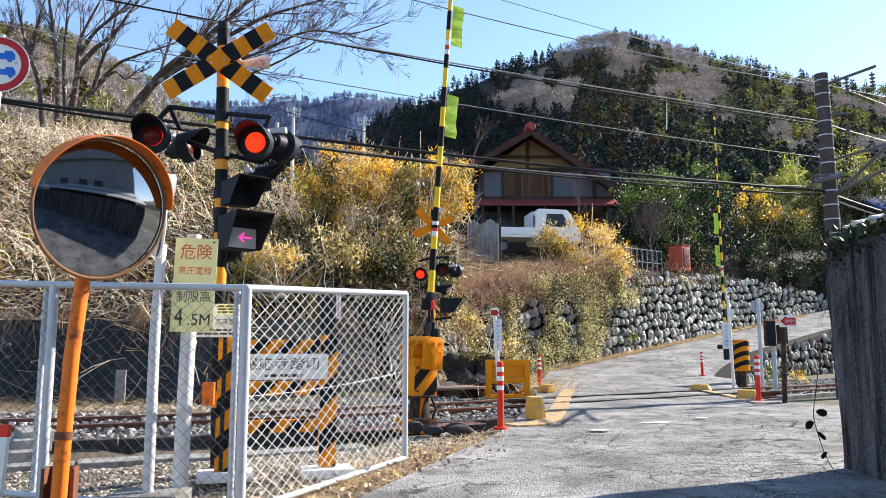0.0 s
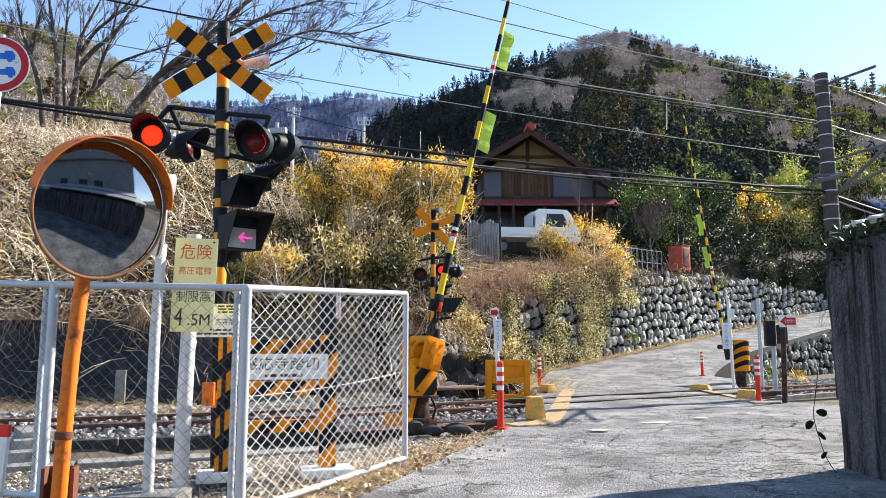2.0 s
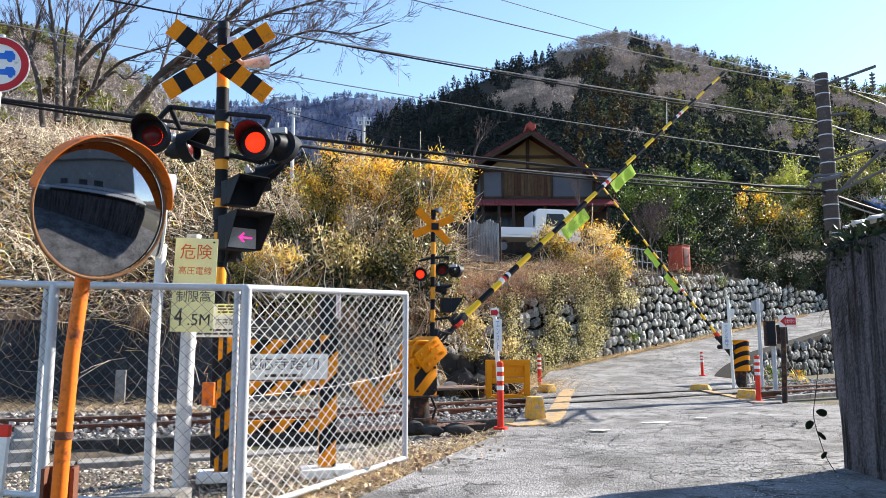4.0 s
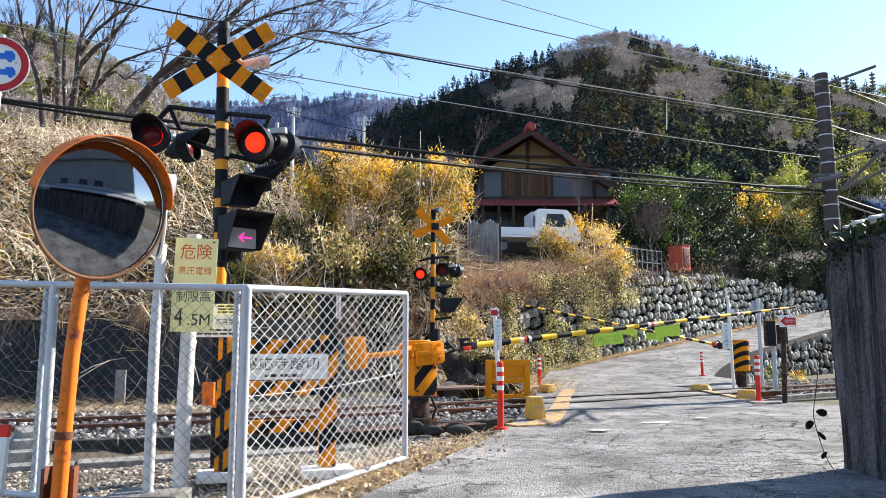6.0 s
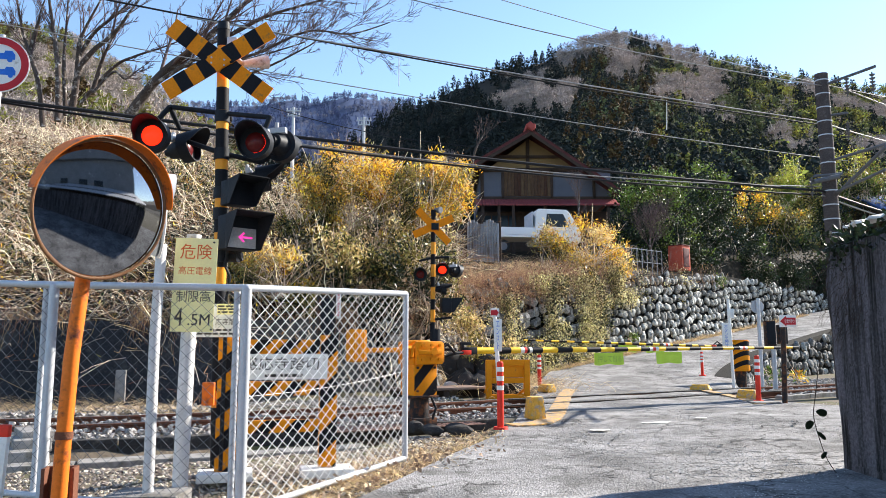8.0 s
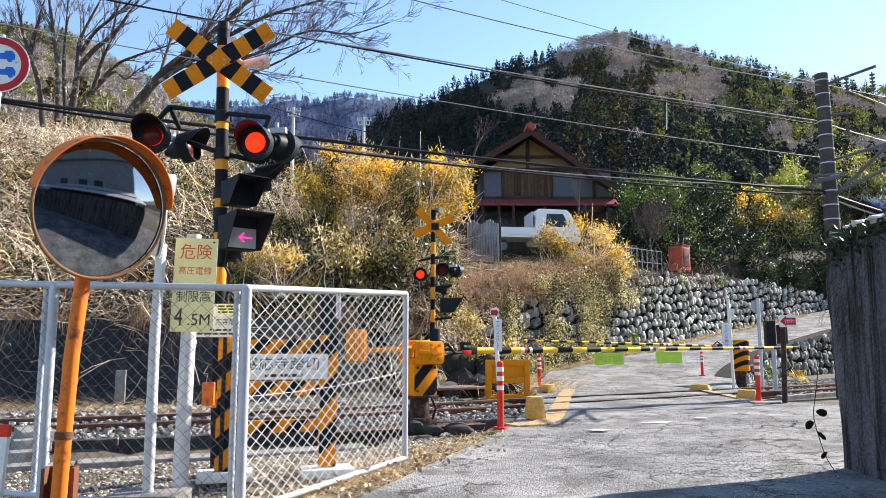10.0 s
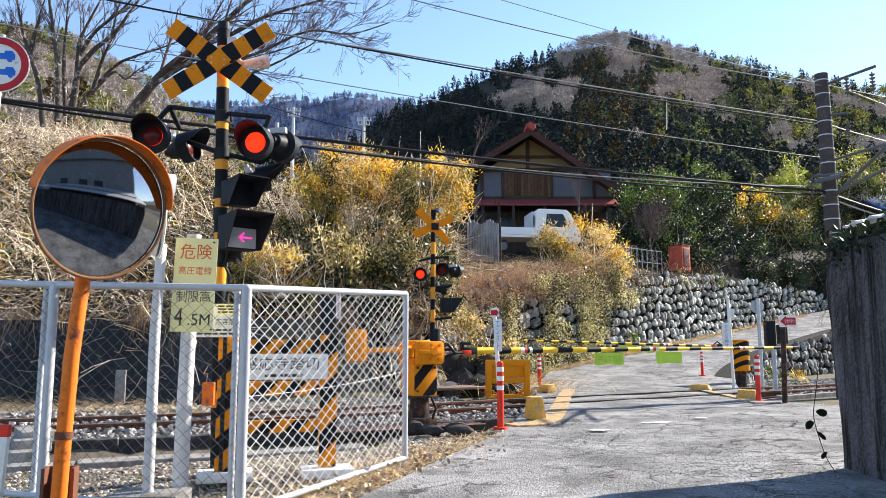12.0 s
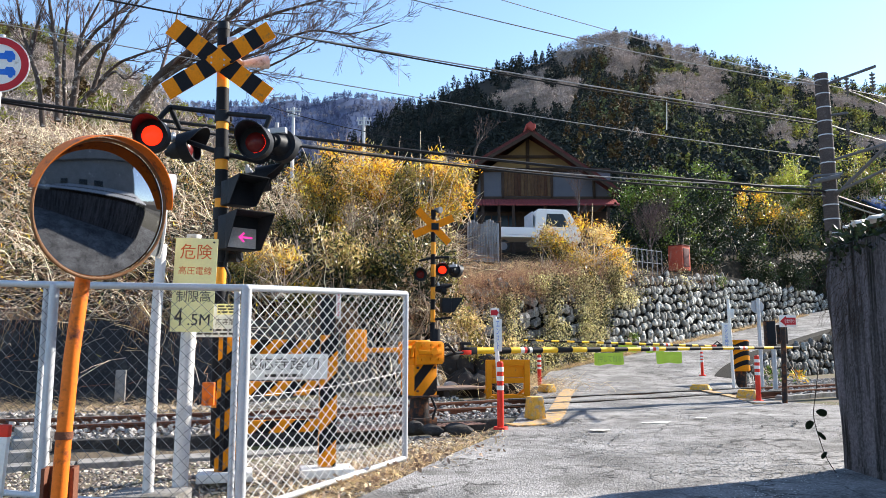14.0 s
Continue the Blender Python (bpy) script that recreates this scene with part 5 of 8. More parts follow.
def boom_parts(boom, length, r0, r1, pitch, start, joints, banners, texts, root):
    n = int((length - start) / pitch)
    for k in range(n + 1):
        x0, x1 = start + k * pitch, min(start + (k + 1) * pitch, length)
        if k % 2 == 1 and x1 - x0 > 0.02:
            ra, rb = (r0 + (r1 - r0) * (x - root) / (length - root) + 0.0015 for x in (x0, x1))
            bm = bmesh.new()
            cyl(bm, (x0, 0, 0), (x1, 0, 0), ra, rb, 14)
            part("black_band", bm, M_BLACK, boom)
    for x in joints:
        r = r0 + (r1 - r0) * x / length
        for dx, mm in ((0, M_RED), (0.07, M_WHITE), (-0.07, M_WHITE)):
            bm = bmesh.new()
            cyl(bm, (x + dx - 0.035, 0, 0), (x + dx + 0.035, 0, 0), r + 0.003, seg=14)
            part("reflective_band", bm, mm, boom)
    for (x, w, h), text in zip(banners, texts):
        bm = bmesh.new()
        cols, rows_ = 16, 4
        grid = [[bm.verts.new((x - w / 2 + w * i / cols, 0.012 * math.sin(i * 0.9 + x) * (j / rows_), -r0 - 0.005 - h * j / rows_ - 0.01 * math.sin(i * 0.6) * (j / rows_))) for j in range(rows_ + 1)] for i in range(cols + 1)]
        for i in range(cols):
            for j in range(rows_):
                bm.faces.new((grid[i][j], grid[i + 1][j], grid[i + 1][j + 1], grid[i][j + 1]))
        bmesh.ops.solidify(bm, geom=list(bm.faces), thickness=0.003)
        part("banner", bm, M_LIME, boom, "lime green banner hanging from the boom")
        if text:
            for y, rz in ((-0.018, 0), (0.018, 180)):
                write("banner_lettering", text, w * 0.8, h * 0.55, M_FADEDINK, boom, pose(x, y, -r0 - h * 0.52, 0, 0, rz))


def near_barrier():
    at = (-0.304, 9.858, 0.0)
    piv = (-0.218, 10.1, 0.932)
    e = thing("level_crossing_barrier", (piv[0], piv[1], 0), "yellow level crossing barrier machine with a striped boom", "crossing barrier", 32, "crossing barriers")
    bm = bmesh.new()
    box(bm, (0.34, 0.36, 0.10), (-0.05, 0.10, 0.02), None, 0.012)
    cyl(bm, (-0.05, 0.10, 0.05), (-0.05, 0.10, 0.36), 0.14, 0.12, 20)
    part("pedestal", bm, M_RUSTYDARK, e, "rust-streaked dark pedestal")
    hazard_box("machine_case", e, (0.34, 0.36, 0.42), (-0.06, 0.10, 0.55), 0.9, 0.1, 0.34)
    bm = bmesh.new()
    box(bm, (0.38, 0.40, 0.03), (-0.06, 0.10, 0.345), None, 0.006)
    part("case_flange", bm, M_RUSTYDARK, e)
    bm = bmesh.new()
    tube(bm, [(0.02, -0.12, 0.05), (0.06, -0.14, 0.2), (0.0, -0.12, 0.34)], 0.016, 8)
    part("cable", bm, M_CABLE, e)
    bm = bmesh.new()
    box(bm, (0.34, 0.36, 0.10), (-0.08, 0.10, 0.80), None, 0.04)
    cyl(bm, (-0.28, 0.10, 0.9), (0.04, 0.10, 0.9), 0.11, seg=18)
    part("case_lid", bm, M_GUARDYELLOW, e)
    for y in (-0.06, 0.10, 0.26):
        bm = bmesh.new()
        tube(bm, [(-0.26, y, 0.86), (-0.24, y, 1.0), (-0.16, y, 1.06), (0.0, y, 1.06), (0.07, y, 1.0), (0.09, y, 0.86)], 0.022, 8)
        part("lid_rib", bm, M_GUARDYELLOW, e)
    for x, z in ((-0.19, 0.42), (0.07, 0.42), (-0.19, 0.72), (0.07, 0.72)):
        bm = bmesh.new()
        cyl(bm, (x, -0.085, z), (x, -0.11, z), 0.016, seg=8)
        part("bolt", bm, M_RUSTYDARK, e)
    # the boom turns about the machine's shaft
    bm = bmesh.new()
    cyl(bm, (0.62, 0, 0), (8.25, 0, 0), 0.046, 0.020, 16)
    boom = part("boom", bm, M_CYELLOW, e)
    bm = bmesh.new()
    box(bm, (0.40, 0.06, 0.30), (-0.04, -0.13, -0.02), None, 0.02)
    box(bm, (0.40, 0.06, 0.30), (-0.04, 0.33, -0.02), None, 0.02)
    box(bm, (0.10, 0.50, 0.26), (0.14, 0.10, -0.02), None, 0.02)
    for z in (-0.10, 0.08):
        for x in (-0.16, -0.02, 0.1):
            cyl(bm, (x, -0.18, z), (x, -0.155, z), 0.022, seg=8)
    cyl(bm, (0, -0.2, 0), (0, 0.4, 0), 0.05, seg=16)
    box(bm, (0.36, 0.05, 0.06), (-0.05, -0.17, -0.01), None, 0.01)
    part("boom_head", bm, M_GUARDYELLOW, boom)
    bm = bmesh.new()
    box(bm, (1.0, 0.05, 0.06), (-0.55, 0.0, 0.02), None, 0.01)
    box(bm, (1.0, 0.05, 0.06), (-0.55, 0.2, 0.02), None, 0.01)
    part("weight_arm", bm, M_GUARDYELLOW, boom)
    bm = bmesh.new()
    box(bm, (0.18, 0.26, 0.40), (-0.98, 0.1, 0.08), None, 0.02)
    for x in (-1.06, -1.0, -0.94):
        box(bm, (0.012, 0.27, 0.41), (x, 0.1, 0.08), None, 0.003)
    part("counterweight", bm, M_GUARDYELLOW, boom)
    bm = bmesh.new()
    box(bm, (0.30, 0.05, 0.035), (0.30, -0.02, 0.02), None, 0.006)
    tube(bm, [(0.16, -0.05, 0.03), (0.3, -0.06, 0.09), (0.42, -0.05, -0.03), (0.6, -0.03, -0.02)], 0.02, 8)
    tube(bm, [(0.16, 0.05, 0.0), (0.32, 0.06, -0.07), (0.5, 0.05, -0.03), (0.62, 0.0, 0.0)], 0.02, 8)
    box(bm, (0.16, 0.05, 0.04), (0.62, 0, 0.10), None, 0.008)
    box(bm, (0.05, 0.04, 0.12), (0.57, 0, 0.06), None, 0.008)
    box(bm, (0.22, 0.10, 0.10), (0.68, 0, 0.0), None, 0.012)
    part("breakaway_joint", bm, M_DARKMETAL, boom)
    bm = bmesh.new()
    box(bm, (0.13, 0.11, 0.06), (0.62, 0, -0.02), None, 0.008)
    part("red_tab", bm, M_RED, boom)
    boom_parts(boom, 8.25, 0.046, 0.020, 0.29, 0.80, (1.66, 4.3, 6.6), [(3.31, 0.62, 0.185), (4.67, 0.62, 0.185)], ["押して出る", ""], 0.62)
    BOOMS.append((boom, piv[2], NEAR_SWING))


def far_barrier():
    piv = (7.279, 19.5, 0.984)
    e = thing("level_crossing_barrier", (piv[0], piv[1], 0), "striped drum-shaped barrier machine with a thin boom", "crossing barrier", 206, "crossing barriers")
    bm = bmesh.new()
    cyl(bm, (-0.48, 0.0, -0.1), (-0.48, 0.0, 0.42), 0.13, 0.14, 20)
    part("pedestal", bm, M_RUSTYDARK, e)
    bm = bmesh.new()
    cyl(bm, (-0.48, 0, 0.36), (-0.48, 0, 1.16), 0.23, 0.23, 32)
    bmesh.ops.bevel(bm, geom=[x for x in bm.edges if x.calc_length() < 0.09], offset=0.02, segments=2, affect="EDGES")
    drum = part("machine_drum", bm, M_GUARDYELLOW, e)
    for z in (0.46, 0.70, 0.94):
        bm = bmesh.new()
        k = 32
        rows = []
        for a in range(k):
            t = a * math.tau / k
            s = 0.13 * math.sin(t)
            rows.append([bm.verts.new((-0.48 + 0.233 * math.cos(t), 0.233 * math.sin(t), z + s + h)) for h in (-0.06, 0.06)])
        for a in range(k):
            bm.faces.new((rows[a][0], rows[(a + 1) % k][0], rows[(a + 1) % k][1], rows[a][1]))
        part("stripe", bm, M_BLACK, drum)
    bm = bmesh.new()
    cyl(bm, (0.35, 0, 0), (6.1, 0, 0), 0.036, 0.018, 14)
    boom = part("boom", bm, M_CYELLOW, e)
    bm = bmesh.new()
    box(bm, (0.62, 0.10, 0.12), (-0.02, 0, 0), None, 0.015)
    box(bm, (0.12, 0.09, 0.10), (0.36, 0, -0.03), None, 0.01)
    tube(bm, [(0.1, -0.05, 0.05), (0.24, -0.07, 0.13), (0.4, -0.04, 0.03)], 0.02, 8)
    cyl(bm, (0, -0.25, 0), (0, 0.25, 0), 0.06, seg=14)
    part("boom_head", bm, M_DARKMETAL, boom)
    bm = bmesh.new()
    box(bm, (0.14, 0.10, 0.08), (0.45, 0, 0), None, 0.008)
    part("red_tab", bm, M_RED, boom)
    boom_parts(boom, 6.1, 0.036, 0.018, 0.21, 0.55, (2.0,), [(2.35, 0.55, 0.16), (3.2, 0.55, 0.16)], ["押して出る", ""], 0.35)
    BOOMS.append((boom, piv[2], FAR_SWING))


M_RUSTYDARK = mat("rusty_black", (0.035, 0.03, 0.03), 0.7, 0.2, vary=0.3, scale=4, fine=50, bump=0.2, dirt=(0.18, 0.07, 0.03), dirt_amount=0.45)
# seconds and the boom's angle above level
NEAR_SWING = [(0.0, 85.6), (1.5, 85.6), (1.6, 84.8), (1.7, 83.0), (1.8, 80.0), (1.9, 76.9), (2.0, 74.8), (2.2, 72.0), (2.4, 69.0), (2.6, 65.3), (2.8, 60.8), (3.0, 58.1), (3.2, 54.0), (5.3, 17.6), (5.7, 10.6), (6.1, 4.0), (6.3, 1.1), (6.45, 0.3), (14.0, 0.3)]
FAR_SWING = [(0.0, 89.6), (1.5, 89.6), (1.6, 88.8), (1.7, 87.0), (1.8, 84.4), (2.0, 79.4), (2.4, 73.4), (3.0, 63.3), (3.2, 59.6), (5.3, 21.6), (5.7, 14.1), (6.1, 6.7), (6.35, 2.4), (6.5, 1.4), (14.0, 1.4)]
near_barrier()
far_barrier()


# ---- guard frame, bollards, small posts ----
def orange_guard():
    at = (1.326, 15.6, 0.004)
    e = thing("crossing_guard", (at[0], at[1], -0.15), "orange steel guard frame beside the crossing", "guard fence", 14)
    top = 0.723 + 0.15
    for x in (-0.41, 0.41):
        bm = bmesh.new()
        box(bm, (0.12, 0.08, top), (x, 0, top / 2), None, 0.01)
        part("post", bm, M_GUARD, e)
    for z, h in ((top - 0.06, 0.12), (top - 0.42, 0.11), (top - 0.74, 0.09)):
        bm = bmesh.new()
        box(bm, (0.70, 0.06, h), (0, 0, z), None, 0.008)
        part("rail", bm, M_GUARD, e)
    plate((0.70, 0.02, 0.24), M_GUARD, "panel", e, pose(0, 0.02, top - 0.24), bevel=0.003)
    bm = bmesh.new()
    cyl(bm, (-0.41, 0.02, 0.3), (-0.41, 0.9, 0.0), 0.03, seg=10)
    cyl(bm, (0.41, 0.02, 0.3), (0.41, 0.9, 0.0), 0.03, seg=10)
    part("stay", bm, M_GUARD, e)


orange_guard()


def bollard(at, h, r):
    e = thing("delineator_post", at, "red and white flexible marker post at the road's edge", "bollard", group="marker posts")
    bm = bmesh.new()
    cyl(bm, (0, 0, 0), (0, 0, 0.03), 0.095, 0.085, 20)
    cyl(bm, (0, 0, 0.03), (0, 0, h), r, r * 0.97, 20)
    cyl(bm, (0, 0, h), (0, 0, h + 0.015), r * 0.97, r * 0.6, 20)
    part("tube", bm, M_RED, e)
    for z in (0.62, 0.76, 0.90):
        bm = bmesh.new()
        cyl(bm, (0, 0, h * z - 0.028), (0, 0, h * z + 0.028), r + 0.003, seg=20, caps=True)
        part("reflective_band", bm, M_WHITE, e)


bollard((0.699, 9.329, 0.0), 0.80, 0.041)
bollard((5.689, 13.786, 0.0), 0.82, 0.045)
bollard((2.296, 18.152, 0.0), 0.78, 0.045)
bollard((7.32, 21.5, 0.17), 0.66, 0.04)
plate((0.45, 0.4, 0.12), M_CONCRETE, "footing", None, pose((5.576, 13.516, 0.0)[0] + 0.08, (5.576, 13.516, 0.0)[1] - 0.02, -0.03))
plate((0.5, 0.4, 0.14), M_CONCRETE, "footing", None, pose((2.263, 17.684, 0.0)[0] + 0.05, (2.263, 17.684, 0.0)[1], 0.0))
for o in [o for o in bpy.data.objects if o.name.startswith("footing") and not o.parent]:
    tagged(o, "grey concrete footing under a post", "footing")


def flag_sign(at, top, r, label, boards, rz=0, paint=None):
    """A thin post with small boards; each board: (dx, z, w, h, material, text, ink, point)."""
    e = thing("sign_post", at, label, "sign", rz)
    bm = bmesh.new()
    t = Vector(top) - Vector(at)
    cyl(bm, (0, 0, -0.1), t, r, seg=12)
    part("post", bm, paint or M_WHITE, e)
    for dx, z, w, h, m, text, ink, point in boards:
        x = t.x * z / max(t.z, 0.1) + dx
        b = plate((w, 0.006, h), m, "board", e, pose(x, -r - 0.006, z), bevel=0.001)
        if point:
            bm = bmesh.new()
            s = point
            prism(bm, [(s * w * 0.46, 0), (s * w * 0.1, h * 0.44), (s * w * 0.1, h * 0.3), (-s * w * 0.46, h * 0.3), (-s * w * 0.46, -h * 0.3), (s * w * 0.1, -h * 0.3), (s * w * 0.1, -h * 0.44)], -0.004, -0.007)
            part("arrow", bm, M_SIGNREDDEEP, b, smooth=False)
            if text:
                write("lettering", text, w * 0.6, h * 0.34, M_WHITE, b, pose(-s * w * 0.1, -0.009, 0))
        elif text:
            write("lettering", text, w * 0.42, h * 0.86, ink, b, pose(0, -0.005, 0), 0.9)
    return e


flag_sign((0.726, 9.5, 0.016), (0.648, 9.5, 1.48), 0.026, "white post with a red arrow board and blue vertical letters", [(0.0, 1.40, 0.11, 0.11, M_WHITE, "", M_INK, 1), (0.02, 1.12, 0.10, 0.40, M_WHITE, "エ\nン\nス\nト", M_BLUE, 0)])
flag_sign((6.859, 18.0, 0.021), (6.814, 18.0, 2.112), 0.035, "white post with blue vertical letters beside the crossing", [(0.03, 1.75, 0.16, 0.22, M_WHITE, "", M_INK, 0), (-0.11, 1.22, 0.20, 0.62, M_WHITE, "ボ\nタ\nン\nを\n押\nす", M_BLUE, 0)])
flag_sign((5.984, 13.4, 0.018), (6.03, 13.4, 1.327), 0.045, "dark post with a white board and red arrow", [(0.06, 1.42, 0.30, 0.21, M_WHITE, "非常ボタン", M_INK, -1)], 0, M_RUSTYDARK)


def round_sign():
    at = (7.781, 18.6, 0.084)
    e = thing("road_sign", at, "grey back of a round road sign on a steel pole", "road sign")
    bm = bmesh.new()
    cyl(bm, (0, 0, -0.2), (0, 0, 2.177 - at[2]), 0.045, seg=14)
    part("post", bm, M_GALV, e)
    bm = bmesh.new()
    c = 1.968 - at[2]
    cyl(bm, (0.0, 0.06, c), (0.0, 0.07, c), 0.165, seg=28)
    part("disc", bm, M_GALV, e)


round_sign()


def button_box():
    at = (7.407, 17.0, 0.262)
    e = thing("emergency_button_box", at, "dark grey emergency button cabinet on a steel post", "cabinet")
    bm = bmesh.new()
    cyl(bm, (0, 0, -0.2), (0, 0, 1.2), 0.05, seg=14)
    part("post", bm, M_GALV, e)
    for x, z, s in ((-0.10, 1.02, (0.22, 0.14, 0.56)), (0.17, 1.0, (0.20, 0.14, 0.42))):
        bm = bmesh.new()
        box(bm, s, (x, -0.08, z), None, 0.012)
        b = part("cabinet", bm, M_RUSTYDARK, e)
        plate((s[0] * 0.85, 0.01, s[2] * 0.9), M_DARKMETAL, "door", b, pose(x, -0.155, z))


button_box()

# a white stake and stacked kerb stones by the fence
bm = bmesh.new()
box(bm, (0.07, 0.05, 0.50), (0, 0, 0.25), None, 0.006)
stake = part("marker_stake", bm, M_WHITE)
stake.matrix_basis = pose(*(-2.99, 5.2, -0.037), 0, 3, 5)
tagged(stake, "white boundary stake with a red head", "stake")
bm = bmesh.new()
box(bm, (0.074, 0.054, 0.08), (0, 0, 0.47), None, 0.006)
part("red_head", bm, M_RED, stake)
for k, (p, s) in enumerate((((-3.776, 7.0, -0.11), (0.36, 0.5, 0.14)), ((-3.876, 7.2, -0.019), (0.36, 0.5, 0.14)), ((-3.955, 7.4, 0.074), (0.32, 0.5, 0.12)), ((-4.029, 7.6, 0.142), (0.30, 0.6, 0.10)))):
    bm = bmesh.new()
    box(bm, s, (0, 0, 0), None, 0.014)
    ob = part("kerb_stone", bm, M_CONCRETE)
    ob.matrix_basis = pose(*p, 0, 0, 24 + 4 * k)
    tagged(ob, "loose pale concrete kerb stone in a stack", "kerb stone", "stacked kerb stones")
bm = bmesh.new()
box(bm, (0.16, 0.06, 0.52), (0, 0, 0.2), None, 0.01)
ob = part("distance_post", bm, M_CONCRETE)
ob.matrix_basis = pose(*(-5.324, 12.6, 0.15), 0, 0, 10)
tagged(ob, "small pale concrete marker by the track", "marker")
# grey cabinet beyond the guard
M_PINKINK = mat("faded_red_ink", (0.75, 0.22, 0.24), 0.6, vary=0.1, bump=0)
e = thing("relay_cabinet", (-1.847, 11.9, 0.241), "grey steel relay cabinet beyond the track", "cabinet", 22)
bm = bmesh.new()
box(bm, (0.27, 0.24, 1.55), (0, 0, 0.78), None, 0.015)
part("body", bm, M_RUSTYDARK, e)
plate((0.22, 0.012, 1.2), M_DARKMETAL, "door", e, pose(0, -0.125, 0.9))
strip_board = plate((0.08, 0.01, 0.42), M_WHITE, "label_strip", e, pose(0.175, -0.1, 1.40))
tagged(bars("small_lines", 8, 0.035, 0.36, M_PINKINK, strip_board, pose(0, -0.007, 0), 8), kind="stuff")


# ---- overhead line ----
def catenary_pole():
    at = (8.156, 15.5, 0.691)
    top = (8.099, 15.5, 6.774)
    e = thing("catenary_pole", (at[0], at[1], -0.1), "weathered concrete railway line pole with steel brackets", "utility pole")
    h = top[2] + 0.1
    dx = top[0] - at[0]
    bm = bmesh.new()
    cyl(bm, (0, 0, -0.2), (dx, 0, h), 0.165, 0.135, 24)
    part("shaft", bm, M_POLEGREY, e)
    for k in range(14):
        z = h - 0.15 - k * 0.30
        bm = bmesh.new()
        r = 0.135 + (h - z) * 0.0052
        cyl(bm, (dx * z / h, 0, z - 0.012), (dx * z / h, 0, z + 0.012), r + 0.006, seg=24)
        part("band", bm, M_GALV, e)

    def here(p):
        return (p[0] - at[0], p[1] - at[1], p[2] + 0.1)
    for p, q, r in (((8.169, 15.5, 6.548), (8.066, 13.5, 6.182), 0.03), ((8.186, 15.5, 4.089), (8.222, 13.6, 4.671), 0.035), ((8.179, 15.5, 4.878), (8.226, 13.6, 4.724), 0.03), ((8.131, 15.5, 4.149), (8.19, 13.6, 4.242), 0.03), ((7.692, 15.3, 4.383), (8.228, 15.3, 4.503), 0.05), ((7.7, 15.3, 4.503), (8.344, 15.4, 4.574), 0.03), ((8.184, 15.5, 5.862), (8.331, 15.0, 5.765), 0.025)):
        bm = bmesh.new()
        cyl(bm, here(p), here(q), r, seg=8)
        part("bracket", bm, M_SHADESTEEL, e)
    for p in ((8.135, 14.6, 6.344), (8.062, 13.6, 6.066), (8.316, 15.0, 5.549), (7.649, 15.3, 4.431)):
        bm = bmesh.new()
        c = Vector(here(p))
        for k in range(5):
            cyl(bm, c + Vector((0, 0, -0.07 * k)), c + Vector((0, 0, -0.07 * k - 0.03)), 0.055, 0.03, 12)
        cyl(bm, c + Vector((0, 0, 0.05)), c + Vector((0, 0, -0.36)), 0.012, seg=8)
        part("insulator", bm, M_SHADESTEEL, e)


# Rust-spotted steel; the brackets' shade is put into its dark blue-grey.
M_SHADESTEEL = mat("shaded_steel", (0.13, 0.135, 0.15), 0.6, 0.2, vary=0.25, scale=4, fine=60, bump=0.1, dirt=(0.16, 0.09, 0.06), dirt_amount=0.15)
M_POLEGREY = mat("dark_concrete", (0.075, 0.062, 0.060), 0.9, vary=0.35, scale=3, fine=40, bump=0.25, dirt=(0.16, 0.15, 0.14), dirt_amount=0.2)
catenary_pole()


def wire(p, q, sag, r, material, label, n=40):
    p, q = Vector(p), Vector(q)
    bm = bmesh.new()
    pts = []
    for k in range(n + 1):
        t = k / n
        pts.append(p.lerp(q, t) - Vector((0, 0, sag * 4 * t * (1 - t))))
    tube(bm, pts, r, 6)
    ob = part("overhead_wire", bm, material)
    return tagged(ob, label, "wire", "overhead wires")


